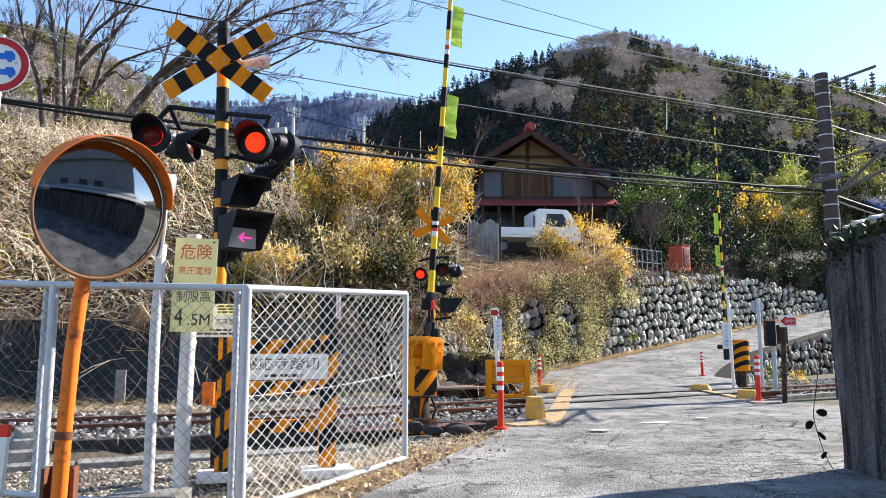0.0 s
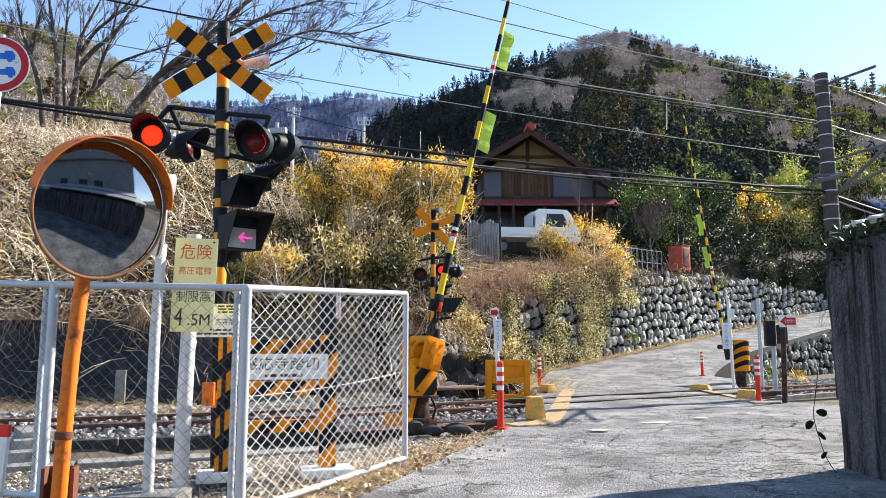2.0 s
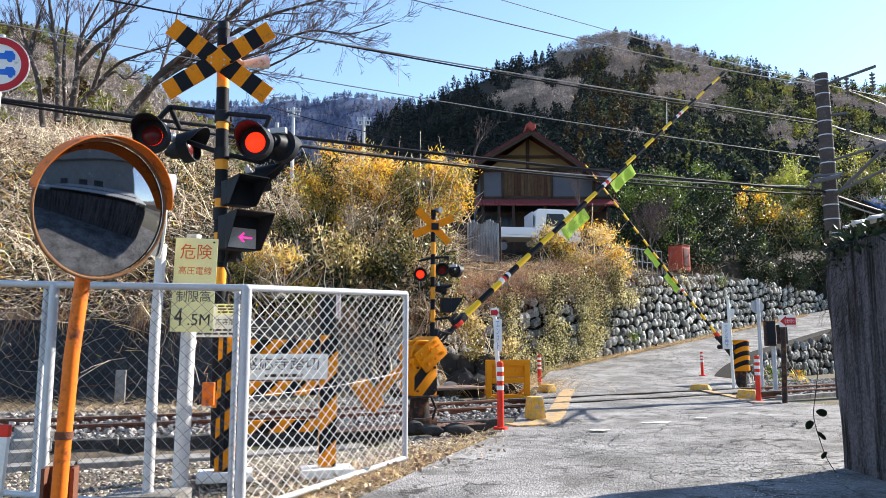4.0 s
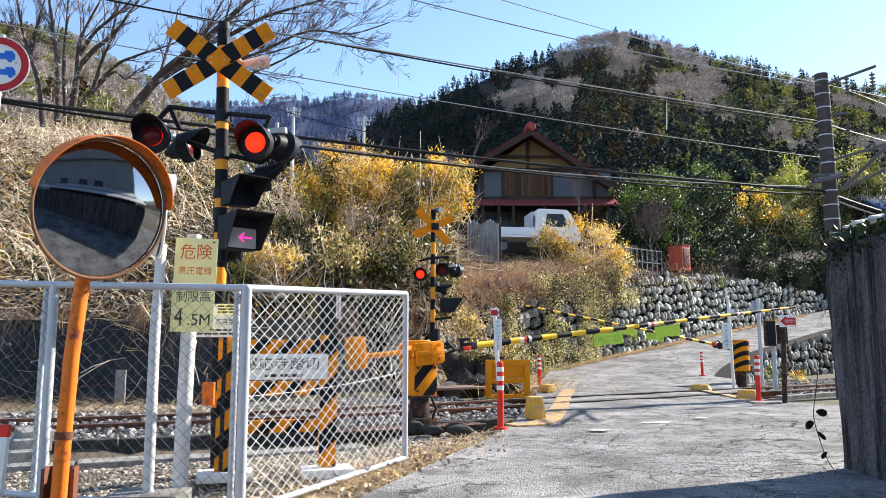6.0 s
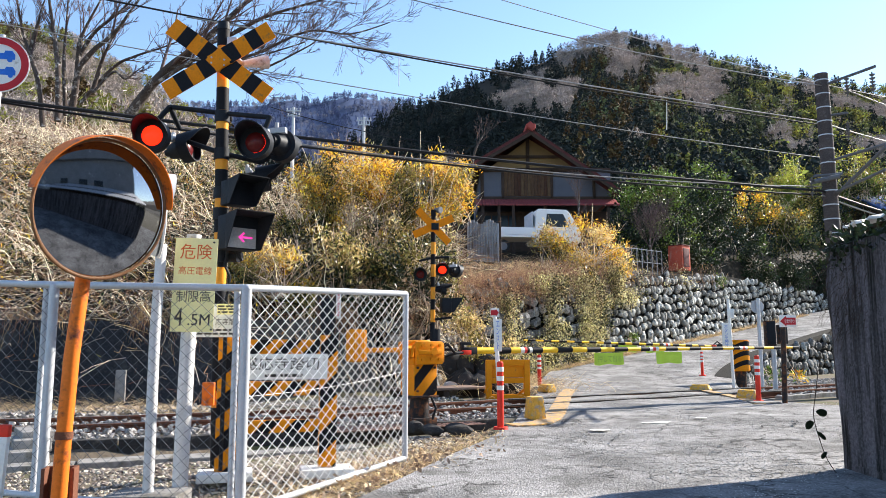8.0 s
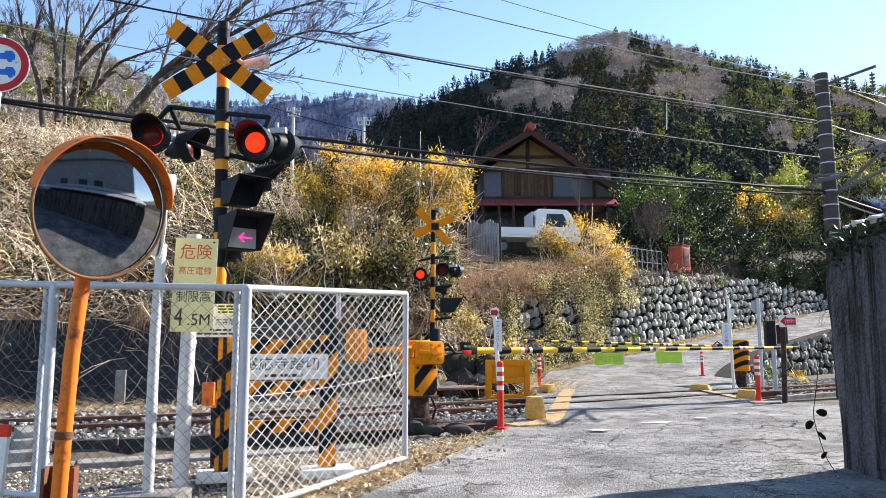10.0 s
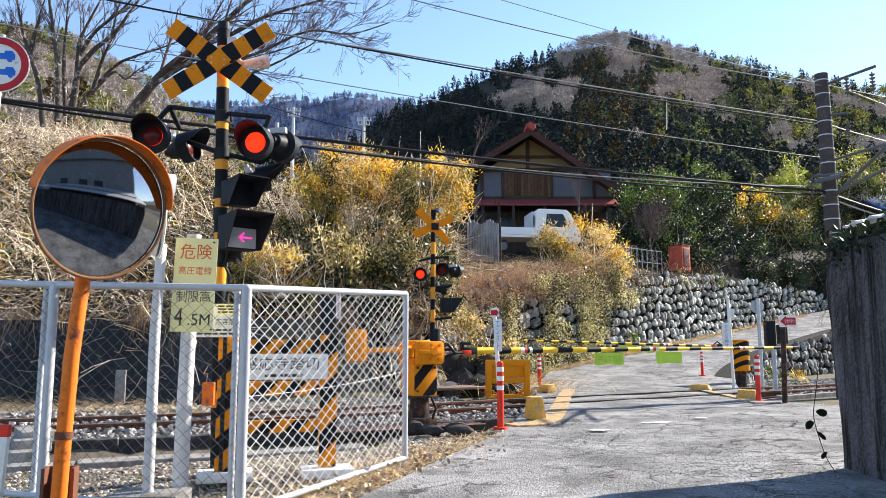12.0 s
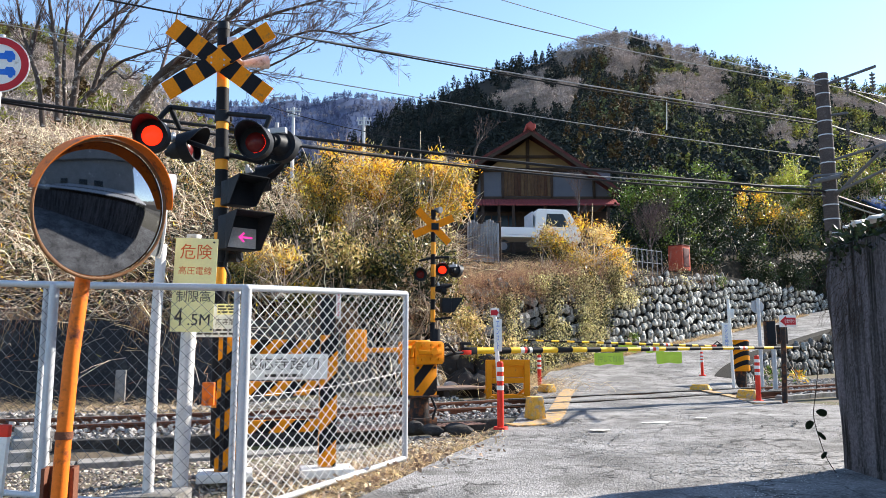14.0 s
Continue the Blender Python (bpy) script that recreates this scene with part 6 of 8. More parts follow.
def wires():
    B, C = M_CABLE, M_COPPER
    black = "thick black telephone cable strung along the track"
    thin = "thin overhead wire across the sky"
    wire((-6.24, 9.5, 4.262), (7.907, 15.4, 4.213), 0.10, 0.026, B, black)
    wire((-6.303, 9.6, 4.273), (7.953, 15.5, 4.149), 0.22, 0.018, B, black)
    wire((-6.374, 9.7, 4.37), (7.965, 15.5, 4.331), 0.30, 0.010, C, thin)
    wire((7.907, 15.4, 4.213), (11.399, 17.5, 3.878), 0.05, 0.026, B, black)
    wire((7.901, 15.4, 4.117), (11.388, 17.5, 3.743), 0.05, 0.018, C, thin)
    wire((-4.959, 10.2, 5.941), (8.477, 16.2, 5.861), 0.10, 0.014, B, "dark catenary wire over the track")
    wire((-3.833, 10.7, 5.881), (8.377, 16.0, 5.878), 0.05, 0.012, C, "bare catenary wire over the track")
    wire((8.479, 16.2, 5.9), (11.74, 17.8, 5.692), 0.03, 0.014, C, thin)
    wire((-6.339, 10.0, 5.495), (9.032, 16.4, 5.103), 0.12, 0.008, C, "thin contact wire over the track")
    wire((-0.798, 12, 6.853), (8.054, 15.4, 6.487), 0.12, 0.010, C, thin)
    wire((0.963, 16, 8.804), (17.29, 26, 9.572), 0.2, 0.010, C, thin)
    wire((8.364, 15, 6.247), (10.608, 16, 5.891), 0.0, 0.012, C, thin)
    wire((2.952, 40, 10.849), (39.294, 60, 13.425), 1.0, 0.03, B, "distant dark wire across the slope")
    wire((-14.163, 60, 20.541), (4.47, 50, 14.297), 0.6, 0.03, B, "distant dark wire across the slope")
    wire((-7.802, 70, 22.006), (14.965, 60, 13.425), 1.0, 0.03, B, "distant dark wire across the slope")
    for a, b in (((-0.746, 12.2, 5.942), (-0.742, 12.2, 5.347)), ((4.556, 14.8, 5.963), (4.533, 14.8, 5.347))):
        wire(a, b, 0, 0.008, M_WHITE, "short dropper hanging from the catenary wire", 2)


wires()


def far_pole(at, top, r):
    e = thing("utility_pole", at, "thin distant utility pole with crossarms", "utility pole", group="distant poles")
    h = top[2] - at[2]
    bm = bmesh.new()
    cyl(bm, (0, 0, -1), (0, 0, h), r, r * 0.7, 10)
    part("shaft", bm, M_GREYPOLE, e)
    for z, w in ((0.94, 1.2), (0.86, 1.0)):
        bm = bmesh.new()
        box(bm, (w, 0.1, 0.1), (0, 0, h * z))
        for x in (-0.45, -0.2, 0.2, 0.45):
            cyl(bm, (x * w, 0, h * z), (x * w, 0, h * z + 0.25), 0.05, seg=6)
        part("crossarm", bm, M_GALV, e)


far_pole((-6.498, 60, 15.302), (-6.557, 60, 19.676), 0.16)
far_pole((-12.305, 60, 15.302), (-12.439, 60, 20.541), 0.16)


# ---- house on the terrace ----
M_PENTROOF = mat("pent_tin", (0.26, 0.06, 0.06), 0.6, vary=0.25, scale=2, fine=40, bump=0.1)


def house():
    org = (4.635, 38, 5.937)
    e = thing("farmhouse", (org[0], org[1], org[2] - 0.9), "old two-storey farmhouse with a dark red tin roof", "house", 0)
    z0 = org[2] - 0.9
    s = 38 / 1331

    def zz(y):
        return 1.363 + (600 - y) * s * 1.012 - z0

    def xx(x):
        return (x - 945) * s
    deep = 8.0
    # walls, upper storey
    bm = bmesh.new()
    box(bm, (xx(1085) - xx(850), deep, zz(300) - zz(352)), ((xx(1085) + xx(850)) / 2, deep / 2, (zz(300) + zz(352)) / 2), None, 0.01)
    part("upper_wall", bm, M_PLASTER, e, "blue-grey plastered upper wall")
    bm = bmesh.new()
    prism(bm, [(xx(862), zz(300)), (xx(1030), zz(300)), (xx(938), zz(243))], 0.02, deep)
    part("gable", bm, M_OCHRE, e, "ochre plastered gable")
    bm = bmesh.new()
    box(bm, (xx(1080) - xx(846), deep, zz(375) - 0.0), ((xx(1080) + xx(846)) / 2, deep / 2 + 0.1, zz(375) / 2), None, 0.01)
    part("lower_wall", bm, M_DARKWOOD, e)
    # timbers
    for x0, x1, y0, y1 in ((933, 939, 243, 300), (850, 1085, 297, 304), (850, 856, 300, 352), (888, 893, 300, 352), (976, 981, 300, 352), (1052, 1057, 300, 352), (848, 1088, 349, 355), (870, 1010, 274, 279)):
        bm = bmesh.new()
        box(bm, (xx(x1) - xx(x0), 0.12, zz(y0) - zz(y1)), ((xx(x0) + xx(x1)) / 2, -0.03, (zz(y0) + zz(y1)) / 2), None, 0.01)
        part("timber", bm, M_DARKWOOD, e)
    # board shutters
    for k in range(14):
        x = 893 + k * 6
        bm = bmesh.new()
        box(bm, (5.7 * s, 0.05, zz(304) - zz(348)), (xx(x + 3), -0.04 - 0.008 * (k % 2), (zz(304) + zz(348)) / 2), None, 0.006)
        part("shutter_board", bm, M_OLDWOOD, e)
    # main roof: two slopes, ridge running back
    def slope(name, a, b, thick=0.16):
        (xa, za), (xb, zb) = a, b
        bm = bmesh.new()
        prism(bm, [(xa, za - 0.03), (xb, zb - 0.03), (xb, zb - thick), (xa, za - thick)], -1.08, deep + 0.85)
        base = part(name, bm, M_RUSTROOF, e)
        n = 22
        for k in range(n):
            y0 = -1.1 + (deep + 2.0) * k / n
            y1 = -1.1 + (deep + 2.0) * (k + 1) / n - 0.03
            bm = bmesh.new()
            prism(bm, [(xa, za), (xb, zb), (xb, zb - 0.026), (xa, za - 0.026)], y0, y1)
            part("roof_sheet", bm, M_RUSTROOF, base, smooth=False)
        return base
    slope("roof", (xx(938), zz(234)), (xx(1096), zz(344)))
    slope("roof", (xx(938), zz(234)), (xx(826), zz(300)))
    bm = bmesh.new()
    box(bm, (0.5, deep + 2.2, 0.28), (xx(938), deep / 2 - 0.1, zz(234) + 0.08), None, 0.08)
    box(bm, (0.42, 0.3, 0.32), (xx(938), -1.15, zz(234) + 0.06), Euler((0, 0.785, 0)).to_matrix(), 0.06)
    part("ridge_cap", bm, mat("ridge_red", (0.34, 0.07, 0.06), 0.7, vary=0.2, bump=0.2), e, "rust-red ridge cap")
    for a, b in (((938, 240), (1094, 349)), ((938, 240), (830, 304))):
        bm = bmesh.new()
        prism(bm, [(xx(a[0]), zz(a[1])), (xx(b[0]), zz(b[1])), (xx(b[0]), zz(b[1] + 6)), (xx(a[0]), zz(a[1] + 7))], -1.12, -1.0)
        part("bargeboard", bm, M_DARKWOOD, e)
    # pent roof between the storeys: standing-seam sheets
    a, b = zz(353), zz(371)
    n = 44
    for k in range(n):
        x0 = xx(840) + (xx(1092) - xx(840)) * k / n
        x1 = xx(840) + (xx(1092) - xx(840)) * (k + 1) / n - 0.02
        bm = bmesh.new()
        v = [bm.verts.new(p) for p in ((x0, 0, a), (x1, 0, a), (x1, -1.4, b), (x0, -1.4, b), (x0, 0, a - 0.08), (x1, 0, a - 0.08), (x1, -1.4, b - 0.08), (x0, -1.4, b - 0.08))]
        for f in ((0, 1, 2, 3), (7, 6, 5, 4), (3, 2, 6, 7), (0, 3, 7, 4), (1, 5, 6, 2), (0, 4, 5, 1)):
            bm.faces.new([v[i] for i in f])
        part("pent_roof_sheet", bm, M_PENTROOF, e, smooth=False)
    for x in (852, 880, 905, 960, 1030, 1070):
        bm = bmesh.new()
        box(bm, (0.14, 0.14, b), (xx(x), -1.2, b / 2), None, 0.01)
        part("porch_post", bm, M_DARKWOOD, e)
    for x in (870, 900, 1000):
        w = plate((0.75, 0.04, 1.0), M_GLASS, "window", e, pose(xx(x), 0.06, zz(400)))
        plate((0.85, 0.03, 0.07), M_OLDWOOD, "sill", w, pose(0, -0.03, -0.53))
        plate((0.04, 0.03, 1.0), M_OLDWOOD, "mullion", w, pose(0, -0.03, 0))


house()


def blue_roof():
    e = thing("far_house", (27.898, 48, 7.788), "far house with a blue tiled roof", "house", 20)
    bm = bmesh.new()
    box(bm, (2.6, 3.4, 3), (0, 0, 0.4), None, 0.02)
    part("wall", bm, M_DARKWOOD, e)
    roof = mat("blue_tile", (0.04, 0.085, 0.22), 0.95, vary=0.2, bump=0.1)
    for k in range(11):
        bm = bmesh.new()
        x = -1.9 + k * 0.33
        prism(bm, [(-2.2, 1.6), (0, 2.9), (2.2, 1.6), (2.2, 1.48), (0, 2.78), (-2.2, 1.48)], 0, 0.30, Matrix.Translation((x + 0.15, 0, 0)) @ Matrix.Rotation(math.pi / 2, 4, "Z"))
        part("roof_tile_course", bm, roof, e)


blue_roof()


# ---- small pickup truck ----
def truck():
    org = (3.655, 30, 4.623)
    e = thing("mini_truck", (org[0], org[1], org[2]), "white mini truck with a low flatbed, parked by the house", "truck", 8)
    bm = bmesh.new()
    side = [(0.35, 0.42), (1.72, 0.42), (1.78, 0.75), (1.70, 0.98), (1.28, 1.68), (1.18, 1.76), (0.02, 1.78), (-0.06, 1.70), (-0.12, 0.95), (-0.12, 0.42)]
    prism(bm, side, -0.70, 0.70)
    bmesh.ops.bevel(bm, geom=list(bm.edges), offset=0.035, segments=2, affect="EDGES")
    cab = part("cab", bm, M_TRUCK, e)
    for y in (-0.705, 0.705):
        bm = bmesh.new()
        prism(bm, [(0.30, 1.05), (1.30, 1.05), (1.02, 1.58), (0.36, 1.58)], y - 0.004, y + 0.004)
        part("side_window", bm, M_GLASS, cab, smooth=False)
        bm = bmesh.new()
        prism(bm, [(0.0, 1.08), (0.22, 1.08), (0.22, 1.55), (0.04, 1.55)], y - 0.004, y + 0.004)
        part("rear_quarter", bm, M_TRUCK, cab, smooth=False)
        bm = bmesh.new()
        box(bm, (0.14, 0.02, 0.03), (0.42, y * 1.01, 0.95), None, 0.006)
        part("door_handle", bm, M_BLACK, cab)
    bm = bmesh.new()
    v = [bm.verts.new(p) for p in ((1.735, -0.58, 1.02), (1.735, 0.58, 1.02), (1.335, 0.54, 1.64), (1.335, -0.54, 1.64))]
    bm.faces.new(v)
    bmesh.ops.solidify(bm, geom=list(bm.faces), thickness=0.01)
    part("windscreen", bm, M_GLASS, cab, smooth=False)
    bm = bmesh.new()
    box(bm, (0.012, 0.9, 0.4), (-0.128, 0, 1.36), None, 0.003)
    part("rear_window", bm, M_GLASS, cab)
    bm = bmesh.new()
    box(bm, (2.0, 1.42, 0.08), (-1.14, 0, 0.66), None, 0.01)
    bed = part("flatbed", bm, M_TRUCK, e)
    for y in (-0.71, 0.71):
        plate((2.0, 0.035, 0.30), M_TRUCK, "side_board", bed, pose(-1.14, y, 0.86))
    plate((0.035, 1.42, 0.30), M_TRUCK, "tailgate", bed, pose(-2.14, 0, 0.86))
    plate((0.03, 1.3, 0.95), M_GALV, "cab_guard", bed, pose(-0.20, 0, 1.2))
    for x in (-1.4, 1.05):
        for y in (-0.6, 0.6):
            bm = bmesh.new()
            cyl(bm, (x, y - 0.07, 0.26), (x, y + 0.07, 0.26), 0.26, seg=24)
            w = part("wheel", bm, M_RUBBER, e)
            bm = bmesh.new()
            cyl(bm, (x, y - 0.075, 0.26), (x, y + 0.075, 0.26), 0.16, seg=18)
            part("rim", bm, M_OLDSTEELDARK, w)
    bm = bmesh.new()
    tube(bm, [(1.55, -0.72, 1.15), (1.6, -0.9, 1.25), (1.6, -0.92, 1.45)], 0.015, 6)
    box(bm, (0.05, 0.14, 0.22), (1.6, -0.93, 1.42), None, 0.01)
    part("mirror", bm, M_BLACK, e)


truck()


M_OLDTIN = mat("old_tin", (0.30, 0.31, 0.33), 0.6, 0.1, vary=0.35, scale=3, fine=40, bump=0.15, dirt=(0.16, 0.12, 0.09), dirt_amount=0.35, streak=0.8)


def tin_fence():
    e = thing("tin_fence", (1.478, 27.5, 4.321), "weathered grey corrugated tin fence panel", "fence", -12)
    h = 5.671 - 4.321
    for k in range(12):
        bm = bmesh.new()
        x = -0.55 + k * 0.1
        cyl(bm, (x, 0, -0.3), (x, 0, h * (0.92 + 0.06 * math.sin(k))), 0.048, seg=10)
        part("corrugation", bm, M_OLDTIN, e)
    for x in (-0.6, 0.62):
        bm = bmesh.new()
        box(bm, (0.09, 0.09, h + 0.4), (x, 0.06, h / 2 - 0.15), None, 0.01)
        part("post", bm, M_DARKWOOD, e)


tin_fence()


def red_tank():
    e = thing("red_cabinet", (10.184, 32.2, 4.252), "faded red steel cabinet standing at the wall's top", "cabinet", 42)
    bm = bmesh.new()
    box(bm, (0.66, 0.66, 1.06), (0, 0, 0.49), None, 0.02)
    part("body", bm, mat("faded_red", (0.50, 0.09, 0.05), 0.6, vary=0.2, scale=3, fine=40, bump=0.05, dirt=(0.45, 0.2, 0.14), dirt_amount=0.3), e)
    plate((0.72, 0.72, 0.03), M_RUSTROOF, "lid", e, pose(0, 0, 1.04))
    plate((0.45, 0.02, 0.8), M_RUSTROOF, "door", e, pose(0, -0.34, 0.5))


red_tank()


def picket_fence():
    e = thing("wire_fence", (7.03, 29.0, 4.017), "low grey wire garden fence above the wall", "fence", 38)
    for k in range(16):
        bm = bmesh.new()
        cyl(bm, (-2.4 + 0.32 * k, 0, -0.3), (-2.4 + 0.32 * k, 0, 0.85), 0.018, seg=6)
        part("picket", bm, M_OLDTIN, e)
    for z in (0.3, 0.8):
        bm = bmesh.new()
        cyl(bm, (-2.4, 0, z), (2.4, 0, z), 0.014, seg=6)
        part("rail", bm, M_OLDTIN, e)


picket_fence()


# ---- plants ----
def strands(name, base, lead, length, bend, r, material, rnd, parent=None, seg=5, crook=0.022):
    """Many thin tapering stems: three-sided tubes that start at base, set off along lead and bend."""
    n = len(base)
    t = np.linspace(0, 1, seg + 1)
    pts = base[:, None] + lead[:, None] * (length[:, None, None] * t[None, :, None]) + bend[:, None] * (length[:, None, None] * (t ** 2)[None, :, None])
    pts[:, 1:] += np.cumsum(rnd.randn(n, seg, 3), 1) * (length[:, None, None] * crook)
    d = np.gradient(pts, axis=1)
    d /= np.linalg.norm(d, axis=2, keepdims=True) + 1e-9
    a = np.cross(d, np.array([0.31, 0.13, 0.94]))
    a /= np.linalg.norm(a, axis=2, keepdims=True) + 1e-9
    b = np.cross(d, a)
    rad = r[:, None, None] * (1 - 0.75 * t[None, :, None])
    ring = np.stack([pts + rad * (a * math.cos(k * math.tau / 3) + b * math.sin(k * math.tau / 3)) for k in range(3)], 2)
    vs = ring.reshape(-1, 3)
    i = np.arange(n)[:, None, None] * (seg + 1) * 3 + np.arange(seg)[None, :, None] * 3 + np.arange(3)[None, None]
    j = np.arange(n)[:, None, None] * (seg + 1) * 3 + np.arange(seg)[None, :, None] * 3 + (np.arange(3)[None, None] + 1) % 3
    f = np.stack([i, j, j + 3, i + 3], -1).reshape(-1, 4)
    me = bpy.data.meshes.new(name)
    me.vertices.add(len(vs))
    me.vertices.foreach_set("co", vs.astype(np.float32).ravel())
    me.loops.add(4 * len(f))
    me.loops.foreach_set("vertex_index", f.astype(np.int32).ravel())
    me.polygons.add(len(f))
    me.polygons.foreach_set("loop_start", np.arange(0, 4 * len(f), 4, dtype=np.int32))
    me.update(calc_edges=True)
    me.materials.append(material)
    ob = new(name, me)
    if parent:
        ob.parent = parent
    return ob


def unit(v):
    return v / (np.linalg.norm(v, axis=-1, keepdims=True) + 1e-9)


def lumps(rnd, centre, radii, count, lump):
    """Centres of leaf clumps on and in an ellipsoid, with an uneven outline."""
    d = unit(rnd.randn(count, 3))
    k = rnd.uniform(0.45, 1.0, (count, 1)) ** 0.6
    k *= 1 + 0.22 * np.sin(d[:, :1] * 5 + centre[0]) * np.cos(d[:, 2:] * 4)
    c = np.array(centre) + d * np.array(radii) * k
    keep = [noise.noise(Vector(p) * 1.5) + 0.6 * noise.noise(Vector(p) * 3.7) > 0.13 for p in c]
    return c[np.array(keep)] if any(keep) else c


def leaves(name, centres, per, spread, length, width, material, rnd, parent, droop=0.0, up=0.0):
    n = len(centres) * per
    c = np.repeat(centres, per, 0) + rnd.randn(n, 3) * spread
    u = unit(rnd.randn(n, 3) + np.array([0, 0, up - droop])) * (length * rnd.uniform(0.6, 1.3, (n, 1)))
    v = unit(np.cross(u, rnd.randn(n, 3))) * (width * rnd.uniform(0.7, 1.2, (n, 1)))
    return quads(name, c, u, v, material, parent)


def bush(name, label, category, at, crowns, leaf, mats, seed, stems=60, group=""):
    """A shrub: thin stems from the ground and crowns of small leaves. crowns: (centre, radii, clumps)."""
    rnd = np.random.RandomState(seed)
    e = thing(name, at, label, category, group=group)
    length, width, per, spread = leaf
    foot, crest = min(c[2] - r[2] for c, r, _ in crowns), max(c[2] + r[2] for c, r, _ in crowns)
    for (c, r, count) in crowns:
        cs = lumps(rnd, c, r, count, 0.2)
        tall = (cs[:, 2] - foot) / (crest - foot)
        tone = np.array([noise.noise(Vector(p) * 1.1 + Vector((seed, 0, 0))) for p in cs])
        # Inner shade and bright tips are put into leaf colour: darker mats lower down.
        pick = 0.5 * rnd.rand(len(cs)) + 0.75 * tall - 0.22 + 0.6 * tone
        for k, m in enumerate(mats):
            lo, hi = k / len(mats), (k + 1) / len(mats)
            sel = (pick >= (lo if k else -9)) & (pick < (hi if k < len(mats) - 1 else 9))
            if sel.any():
                leaves("foliage", cs[sel], per, spread, length, width, m, rnd, e, up=0.5)
        s = max(8, int(stems * r[0]))
        base = np.stack([rnd.uniform(-0.6, 0.6, s) * r[0] + c[0], rnd.uniform(-0.4, 0.4, s) * r[1] + c[1], np.full(s, c[2] - r[2] * 1.1)], 1)
        goal = np.array(c) + unit(rnd.randn(s, 3)) * np.array(r) * 1.02
        way = goal - base
        ln = np.linalg.norm(way, axis=1)
        strands("stem_clump", base, unit(way) * 0.8 + np.array([0, 0, 0.15]), ln, unit(way) * 0.25 + rnd.randn(s, 3) * 0.12, rnd.uniform(0.006, 0.018, s), M_TWIG, rnd, e)
    return e


YL = (0.14, 0.014, 30, 0.105)
# the big golden thicket behind the far signal: crowns given about its foot
b0 = (-1.297, 18.5, 1.177)


def rel(p):
    return (p[0] - b0[0], p[1] - b0[1], p[2] - b0[2])


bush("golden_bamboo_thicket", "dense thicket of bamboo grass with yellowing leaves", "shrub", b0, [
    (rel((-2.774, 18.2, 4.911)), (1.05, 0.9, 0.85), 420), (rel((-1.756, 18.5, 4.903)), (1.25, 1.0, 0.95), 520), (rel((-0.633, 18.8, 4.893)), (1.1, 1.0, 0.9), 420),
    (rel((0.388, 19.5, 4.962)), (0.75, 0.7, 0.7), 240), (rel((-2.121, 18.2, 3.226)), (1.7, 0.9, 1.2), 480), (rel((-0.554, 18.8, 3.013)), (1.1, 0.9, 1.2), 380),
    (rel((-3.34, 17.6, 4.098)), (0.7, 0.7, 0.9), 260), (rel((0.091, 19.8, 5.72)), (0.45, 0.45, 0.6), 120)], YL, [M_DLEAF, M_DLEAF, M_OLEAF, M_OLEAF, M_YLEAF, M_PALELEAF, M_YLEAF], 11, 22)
# Dark leaves added to stand for the thicket's black, shaded interior.
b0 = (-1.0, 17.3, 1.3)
bush("evergreen_shrub", "dark evergreen leaves filling the golden thicket's shaded interior", "shrub", b0, [
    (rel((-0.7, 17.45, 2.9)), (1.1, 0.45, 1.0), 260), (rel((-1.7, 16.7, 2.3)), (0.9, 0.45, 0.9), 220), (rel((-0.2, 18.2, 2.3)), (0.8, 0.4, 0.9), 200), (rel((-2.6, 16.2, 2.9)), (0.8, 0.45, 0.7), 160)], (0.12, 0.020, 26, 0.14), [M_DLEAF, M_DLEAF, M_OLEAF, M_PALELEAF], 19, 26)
b0 = (-3.309, 15.5, 2.074)
bush("golden_bamboo_thicket", "low clump of bamboo grass with yellowing leaves", "shrub", b0, [
    (rel((-3.487, 15.2, 2.512)), (0.9, 0.6, 0.5), 260), (rel((-3.014, 15.8, 1.976)), (0.9, 0.6, 0.6), 200), (rel((-4.105, 15.0, 2.039)), (0.6, 0.5, 0.5), 120)], YL, [M_DLEAF, M_OLEAF, M_YLEAF, M_PALELEAF], 12, 40)
b0 = (0.9, 17.1, 0.0)
bush("roadside_plant", "pale yellow-green weeds at the foot of the stone wall", "plant", b0, [
    (rel((0.85, 17.3, 1.05)), (0.45, 0.35, 0.50), 130), (rel((1.35, 17.6, 0.85)), (0.4, 0.35, 0.40), 90), (rel((0.55, 17.2, 1.4)), (0.28, 0.25, 0.35), 50)], (0.10, 0.018, 26, 0.11), [M_OLEAF, M_PALELEAF, M_PALELEAF], 43, 16)
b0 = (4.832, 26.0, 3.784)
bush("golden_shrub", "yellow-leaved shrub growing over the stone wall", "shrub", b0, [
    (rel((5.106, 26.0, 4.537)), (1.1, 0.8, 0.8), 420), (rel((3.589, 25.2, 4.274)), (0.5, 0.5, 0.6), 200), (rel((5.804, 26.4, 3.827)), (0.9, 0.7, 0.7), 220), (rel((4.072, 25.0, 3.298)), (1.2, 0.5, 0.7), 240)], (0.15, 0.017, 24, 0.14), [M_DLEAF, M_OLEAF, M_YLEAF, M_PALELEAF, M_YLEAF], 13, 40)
b0 = (9.581, 33.5, 6.38)
